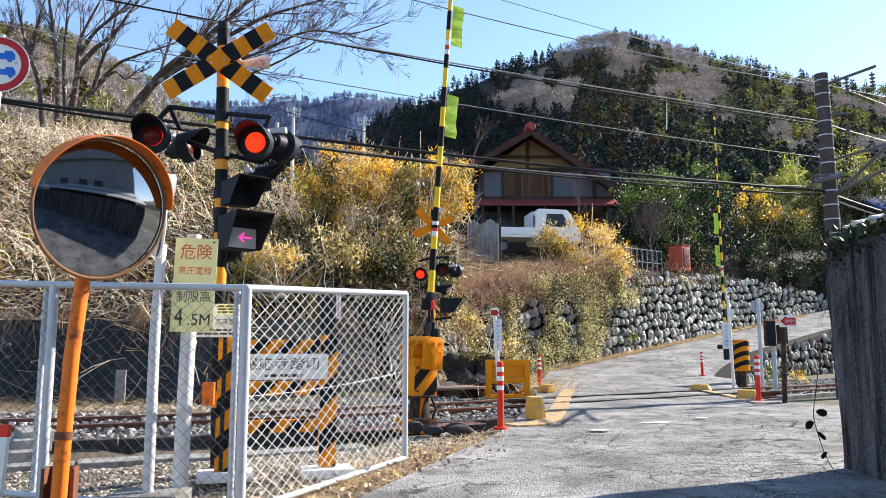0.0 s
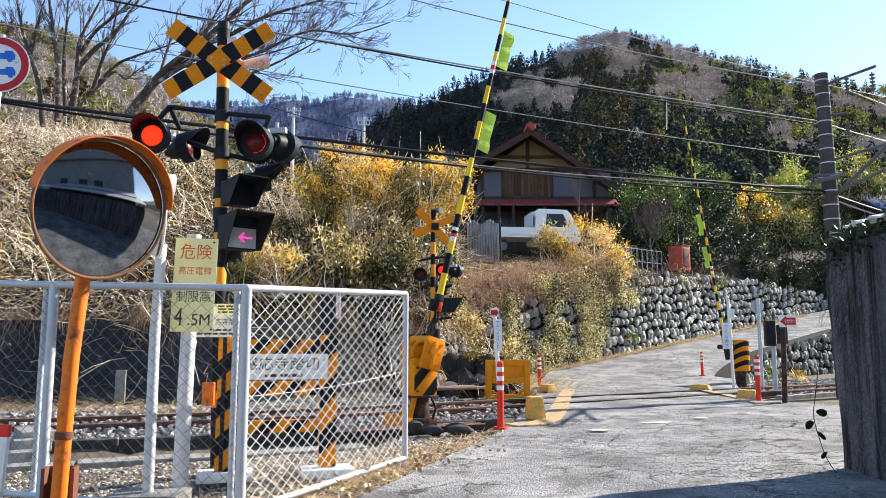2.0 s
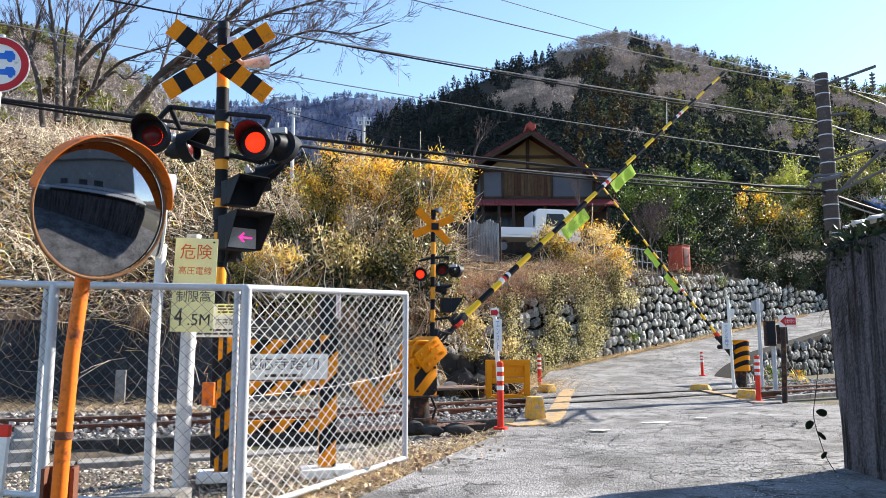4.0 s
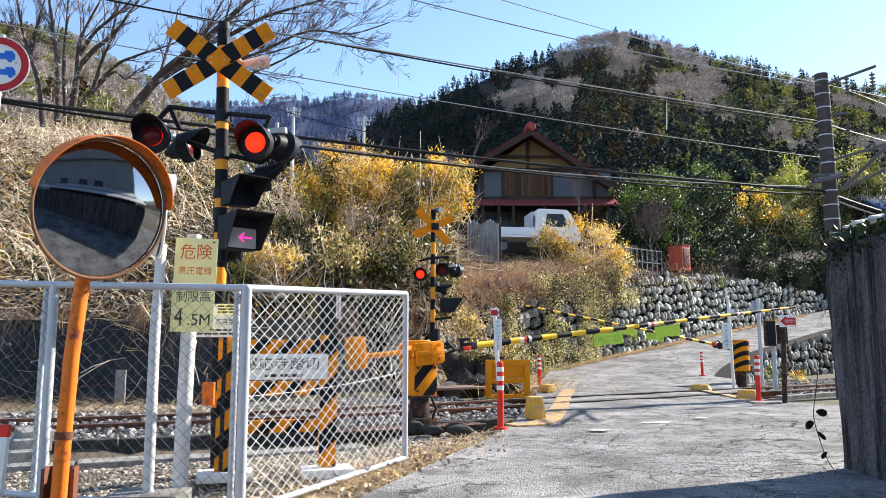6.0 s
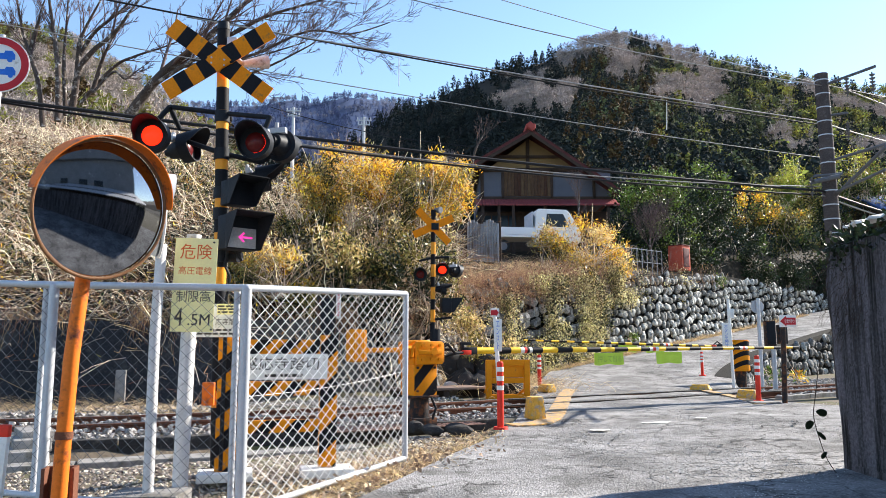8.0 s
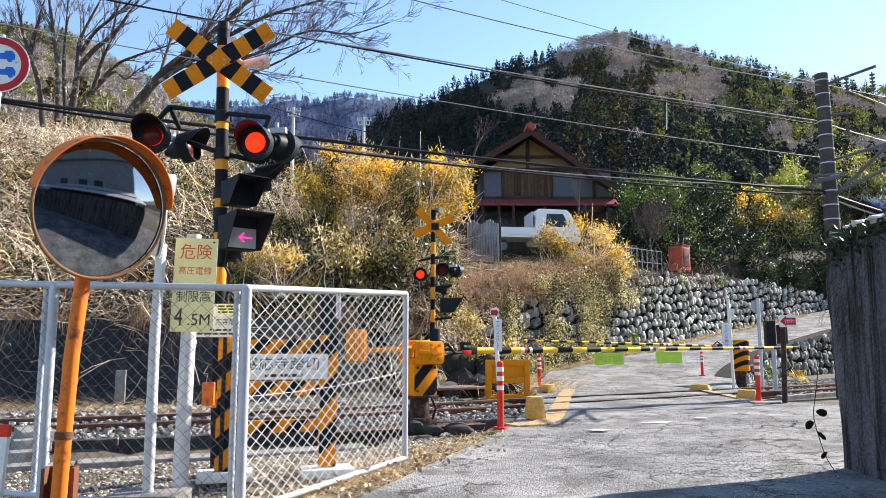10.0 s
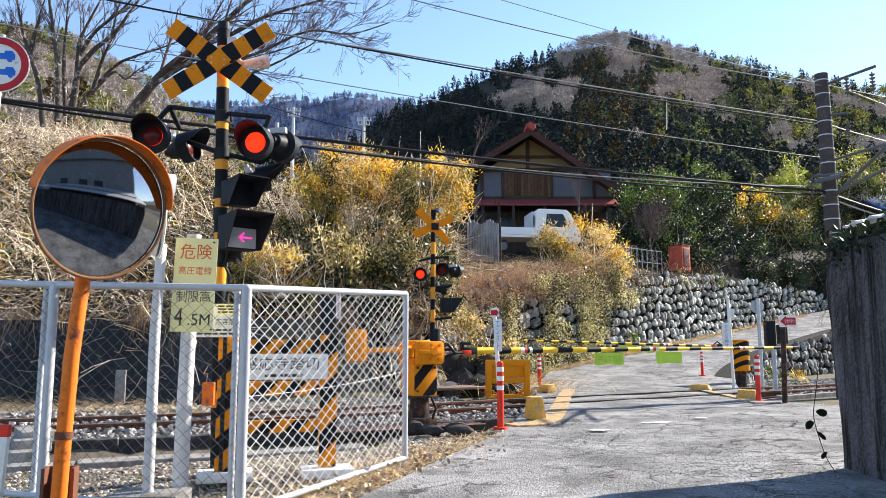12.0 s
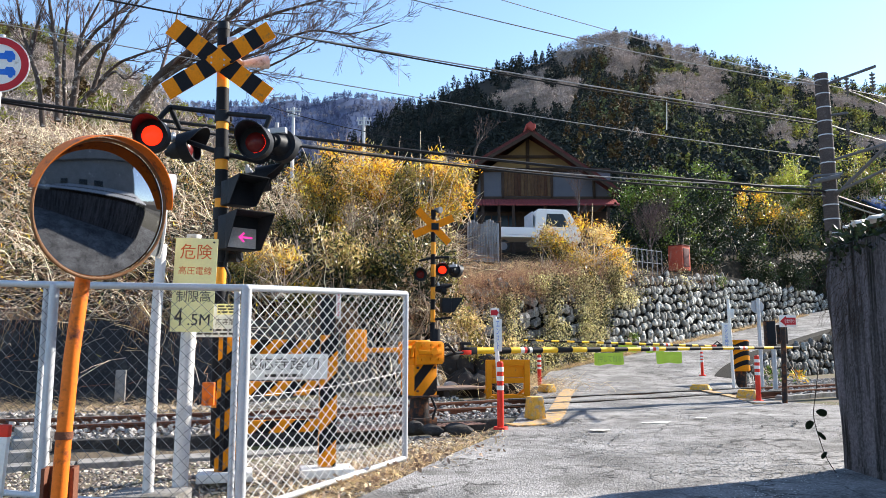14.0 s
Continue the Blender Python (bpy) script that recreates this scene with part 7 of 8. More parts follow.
bush("evergreen_tree", "broad green camellia tree with glossy leaves", "tree", b0, [
    (rel((9.581, 33.5, 7.807)), (1.72, 1.32, 1.15), 420), (rel((8.816, 33.5, 6.38)), (1.38, 1.21, 1.49), 320), (rel((10.325, 33.5, 5.866)), (1.61, 1.32, 1.49), 320)], (0.11, 0.044, 34, 0.16), [M_DLEAF, M_DLEAF, M_GLEAF, M_GLEAF], 14, 4, "garden trees")
b0 = (13.443, 38, 6.519)
bush("evergreen_tree", "dark evergreen tree with shiny silvery leaves", "tree", b0, [
    (rel((13.535, 38, 8.573)), (1.49, 1.32, 1.61), 420), (rel((12.346, 36.5, 6.022)), (1.95, 1.32, 1.84), 420), (rel((14.856, 38, 5.937)), (1.72, 1.32, 1.72), 320)], (0.11, 0.044, 34, 0.16), [M_DLEAF, M_DLEAF, M_DLEAF, M_GLEAF], 15, 4, "garden trees")
b0 = (18.111, 41.5, 6.392)
bush("evergreen_tree", "green garden tree with yellow-tipped leaves", "tree", b0, [
    (rel((16.86, 40.5, 8.286)), (1.26, 1.10, 1.15), 260), (rel((18.637, 41.5, 7.346)), (1.95, 1.32, 1.49), 420), (rel((20.7, 43, 6.259)), (1.95, 1.32, 1.61), 320), (rel((17.011, 40.5, 5.337)), (2.07, 1.10, 1.03), 260)], (0.11, 0.044, 34, 0.16), [M_DLEAF, M_DLEAF, M_DLEAF, M_OLEAF, M_GLEAF, M_YLEAF], 16, 4, "garden trees")
b0 = (22.064, 47, 9.274)
bush("evergreen_tree", "pale grey-green tree behind the garden", "tree", b0, [
    (rel((21.949, 47, 10.367)), (2.53, 1.65, 1.15), 320), (rel((22.997, 46, 9.098)), (1.38, 1.32, 1.72), 260), (rel((27.053, 48, 8.709)), (2.07, 1.32, 1.49), 260), (rel((23.622, 50, 12.33)), (0.46, 0.44, 1.03), 120)], (0.14, 0.04, 22, 0.22), [M_DLEAF, M_OLEAF, M_GLEAF], 17, 5, "garden trees")
b0 = (25.6, 46, 9.0)
bush("evergreen_tree", "sunlit yellow-green tree beside the far house", "tree", b0, [
    (rel((25.6, 46, 11.6)), (2.0, 1.3, 1.5), 420), (rel((27.6, 47, 10.6)), (1.8, 1.2, 1.6), 320), (rel((24.2, 46, 9.8)), (1.3, 1.0, 1.2), 200)], (0.16, 0.045, 22, 0.22), [M_DLEAF, M_GLEAF, M_OLEAF, M_LEMONLEAF], 41, 16, "garden trees")
b0 = (21.2, 45, 9.0)
bush("evergreen_tree", "slender bright yellow-green bamboo above the garden", "tree", b0, [
    (rel((21.2, 45, 11.2)), (0.5, 0.5, 1.3), 160), (rel((20.8, 45, 10.4)), (0.6, 0.5, 0.9), 120)], (0.16, 0.03, 24, 0.18), [M_GLEAF, M_LEMONLEAF, M_LEMONLEAF], 42, 16, "garden trees")
b0 = (12.3, 33.6, 3.834)
bush("golden_shrub", "small yellow shrub on top of the stone wall", "shrub", b0, [(rel((12.309, 33.6, 4.012)), (0.38, 0.35, 0.35), 90)], (0.12, 0.016, 20, 0.09), [M_GLEAF, M_YLEAF], 18, 20)
b0 = (18.063, 41, 3.841)
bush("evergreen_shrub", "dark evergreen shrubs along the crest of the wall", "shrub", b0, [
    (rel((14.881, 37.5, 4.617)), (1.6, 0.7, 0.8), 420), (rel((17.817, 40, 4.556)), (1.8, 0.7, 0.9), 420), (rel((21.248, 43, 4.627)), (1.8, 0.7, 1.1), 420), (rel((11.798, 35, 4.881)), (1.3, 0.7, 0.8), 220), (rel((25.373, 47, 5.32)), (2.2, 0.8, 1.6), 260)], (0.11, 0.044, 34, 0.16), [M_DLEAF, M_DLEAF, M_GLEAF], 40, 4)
for p, s, k in (((14.634, 35.6, 1.34), 0.4, 1), ((14.59, 35.9, 1.716), 0.3, 2), ((8.328, 19.5, 0.253), 0.3, 3), ((9.184, 19.8, 0.14), 0.25, 4), ((0.39, 17, 0.039), 0.3, 5), ((6.643, 26.9, 1.257), 0.22, 6)):
    bush("roadside_plant", "small yellow-green roadside weed clump", "plant", p, [((0, 0, s * 0.5), (s, s * 0.8, s * 0.6), 40)], (0.13, 0.022, 14, 0.08), [M_GLEAF, M_YLEAF], 30 + k, 10, "roadside weeds")


def bare_tree(name, label, trunks, seed, depth=3, count=(9, 7, 6), reach=0.5, group="", rise=0.12, start=0.35):
    """A leafless tree. trunks: lines of points with a radius at the foot; each bears limbs, branches and twigs that sweep outwards."""
    rnd = random.Random(seed)
    at = Vector(trunks[0][0][0])
    e = thing(name, at, label, "tree", group=group)
    twigs = bmesh.new()

    def sweep(p, way, ln, m, wander):
        q = [p]
        for _ in range(m):
            way = (way + Vector((rnd.gauss(0, wander), rnd.gauss(0, wander), rnd.gauss(rise * 0.5, wander)))).normalized()
            p = p + way * ln / m
            q.append(p)
        return q

    def branch(bm, pts, ra, rb, level):
        n = len(pts)
        tube(bm, pts, [ra + (rb - ra) * i / (n - 1) for i in range(n)], (10, 6, 4, 3, 3)[min(level, 4)])
        if level >= depth:
            return
        total = sum((pts[i + 1] - pts[i]).length for i in range(n - 1))
        for k in range(count[min(level, len(count) - 1)]):
            f = rnd.uniform(start if level == 0 else 0.2, 1.0)
            i = min(int(f * (n - 1)), n - 2)
            p = pts[i].lerp(pts[i + 1], f * (n - 1) - i)
            d = (pts[i + 1] - pts[i]).normalized()
            side = Vector((rnd.gauss(0, 1), rnd.gauss(0, 0.8), rnd.gauss(0.1, 0.9)))
            side = (side - d * side.dot(d)).normalized()
            way = (d + side * rnd.uniform(0.35, 0.85) + Vector((0, 0, rise))).normalized()
            ln = total * reach * rnd.uniform(0.5, 1.0) * (1.2 - 0.5 * f)
            r = max((ra + (rb - ra) * f) * rnd.uniform(0.26, 0.45), 0.0036)
            branch(twigs, sweep(p, way, ln, 5, 0.085), r, max(r * 0.35, 0.0026), level + 1)
    for line, r in trunks:
        bm = bmesh.new()
        branch(bm, smooth3([tuple(Vector(p) - at) for p in line], 5), r, r * 0.22, 0)
        part("trunk" if line is trunks[0][0] else "limb", bm, M_BARK, e)
    part("crown", twigs, M_TWIGBARK, e, smooth=False)
    return e


def upright(col, row, depth):
    """A place in the plane that stands at that depth, from the angles across and up, in thousandths."""
    return (col * depth / 1000, depth, 1 + row * depth / 1000)


G = "bare trees on the bank"
bare_tree("bare_tree", "large leafless cherry tree with wide-spreading limbs", [
    ([upright(-431, 314, 14.5), upright(-401, 358, 14.3), upright(-375, 386, 14.2), upright(-344, 411, 14.0), upright(-303, 450, 13.8), upright(-249, 502, 13.7), upright(-194, 531, 13.5)], 0.105),
    ([upright(-401, 356, 14.3), upright(-363, 382, 14.0), upright(-336, 396, 13.8), upright(-300, 389, 13.5), upright(-254, 399, 13.3), upright(-192, 419, 13.0)], 0.045),
    ([upright(-344, 410, 14.0), upright(-294, 431, 13.8), upright(-248, 456, 13.5), upright(-193, 474, 13.2), upright(-146, 488, 13.0)], 0.05),
    ([upright(-378, 382, 14.2), upright(-301, 392, 14.0), upright(-258, 403, 13.8), upright(-188, 435, 13.6), upright(-129, 431, 13.4), upright(-74, 448, 13.2)], 0.04),
    ([upright(-356, 399, 14.1), upright(-284, 374, 13.8), upright(-246, 382, 13.6), upright(-191, 411, 13.3), upright(-176, 421, 13.0)], 0.035)], 1, 3, (16, 8, 6), 0.42, G, 0.08, 0.2)
bare_tree("bare_tree", "leafless tree with several dark trunks from one foot", [
    ([upright(-510, 318, 14.8), upright(-507, 350, 14.7), upright(-503, 381, 14.6), upright(-485, 407, 14.5), upright(-467, 423, 14.5), upright(-450, 443, 14.4), upright(-434, 469, 14.3), upright(-414, 498, 14.2)], 0.075),
    ([upright(-507, 346, 14.8), upright(-506, 390, 14.7), upright(-505, 419, 14.6), upright(-498, 440, 14.6), upright(-484, 471, 14.5), upright(-471, 498, 14.4)], 0.055),
    ([upright(-504, 399, 14.7), upright(-487, 431, 14.6), upright(-465, 452, 14.4), upright(-442, 474, 14.3), upright(-424, 502, 14.2)], 0.045),
    ([upright(-483, 346, 15.0), upright(-474, 386, 14.9), upright(-465, 413, 14.7), upright(-451, 441, 14.6)], 0.05)], 2, 3, (9, 7, 5), 0.5, G, 0.15, 0.35)
bare_tree("bare_tree", "slender leafless tree with ivy-dark pale bark", [
    ([upright(-528, 306, 14.2), upright(-532, 374, 14.2), upright(-540, 423, 14.2), upright(-550, 473, 14.2), upright(-556, 506, 14.2)], 0.066),
    ([upright(-518, 314, 14.4), upright(-525, 390, 14.4), upright(-525, 444, 14.4), upright(-525, 498, 14.4)], 0.045)], 3, 3, (8, 7, 5), 0.42, G, 0.18, 0.35)
bare_tree("bare_tree", "slender leafless tree leaning over the track bank", [
    ([upright(-548, 298, 14.2), upright(-558, 358, 14.1), upright(-574, 403, 14.1), upright(-587, 440, 14.1), upright(-600, 498, 14.0)], 0.055),
    ([upright(-574, 403, 14.2), upright(-566, 444, 14.1), upright(-557, 485, 14.0)], 0.04)], 4, 3, (8, 7, 5), 0.45, G, 0.18, 0.3)
bare_tree("bare_tree", "pale leafless limb sweeping over the brush", [
    ([upright(-498, 332, 15.2), upright(-457, 382, 15.0), upright(-426, 399, 14.9), upright(-388, 412, 14.8), upright(-357, 425, 14.6)], 0.04),
    ([upright(-482, 346, 13.8), upright(-456, 376, 13.8), upright(-439, 366, 13.7), upright(-425, 376, 13.7), upright(-413, 386, 13.6)], 0.028)], 5, 3, (10, 6, 5), 0.4, G, 0.1, 0.3)
bare_tree("garden_tree", "small leafless garden tree with twisted pale twigs", [([(8.687, 31, 4.272), (8.605, 31, 5.265), (8.748, 31, 5.979)], 0.07)], 8, 3, (14, 8, 6), 0.9)
bare_tree("garden_tree", "small bare tree before the house", [([(5.662, 33, 5.793), (6.067, 33, 7.065), (6.015, 33, 8.091)], 0.06)], 9, 3, (9, 6, 4), 0.6)
bare_tree("garden_tree", "twisted dead tree above the thicket", [([(0.775, 22, 5.727), (0.949, 22, 6.764), (1.258, 22, 7.374)], 0.06)], 10, 3, (7, 5, 3), 0.55)


# ---- dry growth on the banks ----
def bank_growth():
    rnd = np.random.RandomState(21)

    def stuff(ob, label, category):
        return tagged(ob, label, category, kind="stuff")
    # the steep bank above the concrete wall: crooked pale and brown stems, tangled every way
    for n, m, lo, hi, thin, thick, label in ((14000, M_TWIG, 0.4, 1.4, 0.005, 0.015, "tangled pale dry stems on the bank"), (8500, M_BROWNTWIG, 0.5, 1.7, 0.005, 0.012, "tangled brown dry stems on the bank")):
        x = rnd.uniform(-17, 0.5, n)
        d = rnd.uniform(0.0, 1, n) ** 1.4 * np.where(x < -3, 15, 8) + 0.3
        y = lerp_table(x, WALL_LINE) + d / 0.8
        patch = np.array([noise.noise(Vector((a * 0.55, b * 0.55, 3))) for a, b in zip(x, y)])
        keep = (patch + 0.45 * rnd.rand(n) > 0.08) | (m is M_BROWNTWIG)
        x, y = x[keep], y[keep]
        n = len(x)
        base = np.stack([x, y, ground_z(x, y) + rnd.uniform(-0.1, 0.75, n)], 1)
        lead = unit(rnd.randn(n, 3) * np.array([1.0, 0.8, 0.8]) + np.array([0, -0.15, 0.45]))
        bend = rnd.randn(n, 3) * 0.35 + np.array([0, 0, -0.25])
        stuff(strands("dry_brush", base, lead, rnd.uniform(lo, hi, n), bend, rnd.uniform(thin, thick, n), m, rnd, crook=0.055), label, "dry brush")
    # straw grass: finer, paler, in patches
    n = 16000
    x = rnd.uniform(-17, 8, n)
    d = np.where(x < -2, np.abs(rnd.randn(n)) * 5.0, np.abs(rnd.randn(n)) * 2.2) + 0.3
    y = lerp_table(x, WALL_LINE) + d / 0.8
    patch = np.array([noise.noise(Vector((a * 0.9, b * 0.9, 6))) for a, b in zip(x, y)])
    keep = ((x < 6) | (d < 1.6)) & (((patch > 0.12) & (x < -4.5)) | (x > 0.8))
    x, y = x[keep], y[keep]
    n = len(x)
    base = np.stack([x, y, ground_z(x, y)], 1)
    ang = rnd.uniform(0, math.tau, n)
    lead = unit(np.stack([np.cos(ang) * 0.6, np.sin(ang) * 0.6 - 0.1, rnd.uniform(0.5, 1, n)], 1))
    bend = np.stack([np.cos(ang) * 0.4, np.sin(ang) * 0.4 - 0.25, -rnd.uniform(0.2, 0.8, n)], 1)
    stuff(strands("straw_grass", base, lead, np.where(x < 0, rnd.uniform(0.3, 0.9, n), rnd.uniform(0.12, 0.4, n)), bend, rnd.uniform(0.003, 0.006, n), M_STRAW, rnd, seg=4, crook=0.06), "pale dry grass hanging over the bank", "dry grass")
    n = 1500
    x = rnd.uniform(-14, -1.5, n)
    x = x + 0.25 * np.sin(x * 4.1) + 0.35 * np.sin(x * 1.7)
    y = lerp_table(x, WALL_LINE) + 0.15
    base = np.stack([x, y, lerp_table(x, WALL_TOP) + rnd.uniform(0, 0.3, n)], 1)
    lead = unit(np.stack([rnd.randn(n) * 0.35, -0.5 - rnd.rand(n) * 0.5, rnd.uniform(0, 0.8, n)], 1)) * 0.5
    bend = np.stack([rnd.randn(n) * 0.15, -rnd.rand(n) * 0.15, -rnd.uniform(0.7, 1.4, n)], 1)
    stuff(strands("hanging_reeds", base, lead, rnd.uniform(0.15, 0.75, n) * (0.6 + 0.5 * np.sin(x * 2.3)), bend, rnd.uniform(0.004, 0.009, n), M_BROWNTWIG, rnd, crook=0.06), "brown dry reeds hanging over the concrete wall", "dry grass")
    # leaves among the brush
    n = 1900
    x = rnd.uniform(-17, 0, n)
    y = lerp_table(x, WALL_LINE) + rnd.uniform(0.3, 9, n) / 0.8
    c = np.stack([x, y, ground_z(x, y) + rnd.uniform(0.0, 0.9, n)], 1)
    stuff(leaves("bank_leaves", c[:300], 16, 0.22, 0.13, 0.016, M_YLEAF, rnd, None), "yellowing leaves among the dry brush", "leaves")
    stuff(leaves("bank_leaves", c[300:900], 18, 0.25, 0.12, 0.018, M_OLEAF, rnd, None), "olive leaves among the dry brush", "leaves")
    # These dark clumps stand for the black, shaded gaps in the brush.
    stuff(leaves("bank_leaves", c[900:], 26, 0.3, 0.12, 0.022, M_DLEAF, rnd, None), "dark evergreen leaves filling the shaded gaps of the dry brush", "leaves")
    # ivy on the stone wall
    n = 4600
    x = np.concatenate([rnd.uniform(1.3, 7.0, n - 500), rnd.uniform(-1.2, 12, 500)])
    t = rnd.uniform(0, 1, n) ** 0.7
    t = np.where((x > 5.6) | (x < 1.8), 0.62 + 0.42 * t, t)
    y = lerp_table(x, WALL_LINE) + 0.06 * t * 3 - 0.36
    z = lerp_table(x, ROAD_RISE) + t * (lerp_table(x, WALL_TOP) - lerp_table(x, ROAD_RISE))
    c = np.stack([x, y, z], 1)
    patch = np.array([noise.noise(Vector((p[0] * 1.3, p[2] * 0.7, 2))) + 0.7 * noise.noise(Vector((p[0] * 4.0, p[2] * 1.6, 5))) for p in c])
    thin = np.clip(np.minimum((x - 1.9) * 0.8, 7.4 - x) * 0.16, -0.4, 0.2)
    c = c[patch + thin > 0.09]
    n = len(c)
    x = c[:, 0]
    k = rnd.rand(n)
    col = np.sin(x * 3.1) * 0.12 + k
    stuff(leaves("ivy", c[col < 0.26], 20, 0.12, 0.060, 0.022, M_DLEAF, rnd, None, droop=0.7), "dark ivy trailing over the stone wall", "ivy")
    stuff(leaves("ivy", c[(col >= 0.26) & (col < 0.46)], 18, 0.11, 0.058, 0.020, M_OLEAF, rnd, None, droop=0.7), "olive ivy trailing over the stone wall", "ivy")
    stuff(leaves("ivy", c[col >= 0.46], 18, 0.11, 0.056, 0.018, M_IVYPALE, rnd, None, droop=0.7), "pale yellow-green ivy trailing down the stones", "ivy")
    # hanging dry vines on the wall
    n = 1150
    x = np.concatenate([rnd.uniform(-1.0, 6.5, 850), rnd.uniform(6, 12, 300)])
    y = lerp_table(x, WALL_LINE) - 0.12
    z = lerp_table(x, WALL_TOP) + rnd.uniform(-0.4, 0.5, n)
    lead = unit(np.stack([rnd.randn(n) * 0.3, -0.6 - rnd.rand(n) * 0.4, rnd.uniform(0, 0.7, n)], 1))
    bend = np.stack([rnd.randn(n) * 0.2, -rnd.rand(n) * 0.1, -rnd.uniform(0.9, 1.6, n)], 1)
    ln = np.where(x < 6, rnd.uniform(0.25, 1.05, n), rnd.uniform(0.2, 0.5, n))
    stuff(strands("hanging_vines", np.stack([x, y + 0.1, z], 1), lead * 0.5, ln, bend, rnd.uniform(0.004, 0.008, n), M_BROWNTWIG, rnd, crook=0.07), "dry brown vines hanging over the wall", "vines")
    n = 5200
    x = rnd.uniform(-0.8, 5.4, n)
    d = rnd.uniform(-0.25, 1.2, n)
    top = lerp_table(x, WALL_TOP)
    base = np.stack([x, lerp_table(x, WALL_LINE) + d, np.where(d < 0.35, top - rnd.uniform(-0.2, 0.55, n) * (x < 3.6), top + 0.1)], 1)
    lead = unit(rnd.randn(n, 3) + np.array([0.2, -0.4, 0.1]))
    stuff(strands("dry_brush", base, lead, rnd.uniform(0.15, 0.5, n), rnd.randn(n, 3) * 0.4, rnd.uniform(0.003, 0.008, n), M_RUSSET, rnd, crook=0.08, seg=4), "russet dry creepers tangled over the wall's crest", "dry brush")
    # straw along the foot of the wall and round the far signal
    n = 5000
    x = rnd.uniform(1.5, 19, n)
    y = lerp_table(x, WALL_LINE) - 0.30 - np.abs(rnd.randn(n)) * 0.22
    z = lerp_table(x, ROAD_RISE) - 0.03
    x2, y2 = rnd.normal(1.0, 0.9, 2600), rnd.normal(18.6, 1.0, 2600)
    base = np.concatenate([np.stack([x, y, z], 1), np.stack([x2, y2, ground_z(x2, y2)], 1)])
    n = len(base)
    ang = rnd.uniform(0, math.tau, n)
    lead = unit(np.stack([np.cos(ang) * 0.6, np.sin(ang) * 0.6, rnd.uniform(0.5, 1, n)], 1))
    bend = np.stack([np.cos(ang) * 0.3, np.sin(ang) * 0.3, -rnd.uniform(0.1, 0.6, n)], 1)
    ln = np.concatenate([rnd.uniform(0.1, 0.32, 5000), rnd.uniform(0.25, 0.75, 2600)])
    stuff(strands("verge_grass", base, lead, ln, bend, rnd.uniform(0.003, 0.007, n), M_STRAW, rnd, seg=4), "dry grass along the foot of the wall", "dry grass")
    # near verge: dead grass by the fence and the ballast, and weeds
    n = 4200
    x = rnd.uniform(-2.2, 0.6, n)
    y = 5.0 + (x + 1.33) * 1.69 + rnd.normal(-0.05, 0.28, n) + np.where(rnd.rand(n) < 0.3, rnd.uniform(0, 1.2, n), 0)
    x3, y3 = rnd.uniform(-9, -3, 1500), rnd.uniform(12.0, 12.9, 1500)
    base = np.concatenate([np.stack([x, y, ground_z(x, y)], 1), np.stack([x3, y3, ground_z(x3, y3)], 1)])
    n = len(base)
    ang = rnd.uniform(0, math.tau, n)
    lead = unit(np.stack([np.cos(ang), np.sin(ang), rnd.uniform(0.2, 1.3, n)], 1))
    bend = np.stack([np.cos(ang) * 0.3, np.sin(ang) * 0.3, -rnd.uniform(0.1, 0.5, n)], 1)
    ln = np.concatenate([rnd.uniform(0.05, 0.18, 4200), rnd.uniform(0.15, 0.5, 1500)])
    stuff(strands("dead_grass", base, lead, ln, bend, rnd.uniform(0.0015, 0.004, n), M_STRAW, rnd, seg=4), "short dead grass along the fence", "dry grass")
    n = 2600
    x = rnd.uniform(-3.5, 0.7, n)
    y = 5.0 + (x + 1.33) * 1.5 + rnd.normal(0.1, 0.5, n)
    keep = (y > 4.2)
    c = np.stack([x, y, ground_z(x, y) + 0.03], 1)[keep]
    stuff(leaves("leaf_litter", c, 1, 0.02, 0.055, 0.016, M_LITTER, rnd, None), "pale fallen leaves on the gravel", "leaf litter")


def wall_top_growth():
    rnd = np.random.RandomState(77)
    n = 80
    c = np.stack([rnd.normal(3.40, 0.09, n), rnd.uniform(5.6, 6.4, n), rnd.normal(1.82, 0.05, n)], 1)
    tagged(leaves("wall_weeds", c, 12, 0.05, 0.06, 0.018, M_DLEAF, rnd, None, droop=0.3), "dark weeds on top of the old wall", "weeds", kind="stuff")
    n = 200
    base = np.stack([rnd.normal(3.28, 0.03, n), rnd.uniform(5.8, 6.45, n), rnd.uniform(1.1, 1.85, n)], 1)
    lead = unit(np.stack([-rnd.uniform(0.2, 1, n), rnd.randn(n) * 0.6, rnd.randn(n) * 0.4], 1)) * 0.4
    bend = np.stack([rnd.randn(n) * 0.1, rnd.randn(n) * 0.1, -rnd.uniform(0.5, 1, n)], 1)
    tagged(strands("dead_vines", base, lead, rnd.uniform(0.1, 0.35, n), bend, rnd.uniform(0.0015, 0.003, n), M_DARKWOOD, rnd), "dead vines hanging on the old wall", "vines", kind="stuff")


wall_top_growth()
M_RUSSET = mat("russet_creeper", (0.50, 0.30, 0.20), 0.85, vary=0.3, scale=3, fine=30, bump=0, island=0.6)
M_IVYPALE = mat("pale_ivy", (0.78, 0.68, 0.38), 0.5, vary=0.3, scale=1, fine=12, bump=0, island=0.5, trans=0.3)
M_LITTER = mat("fallen_leaf", (0.50, 0.38, 0.27), 0.85, vary=0.25, scale=2, fine=30, bump=0, island=0.4)
bank_growth()


def rock_mesh(k):
    me = STONES[k].copy()
    me.materials.clear()
    me.materials.append(M_DARKCONC)
    return me


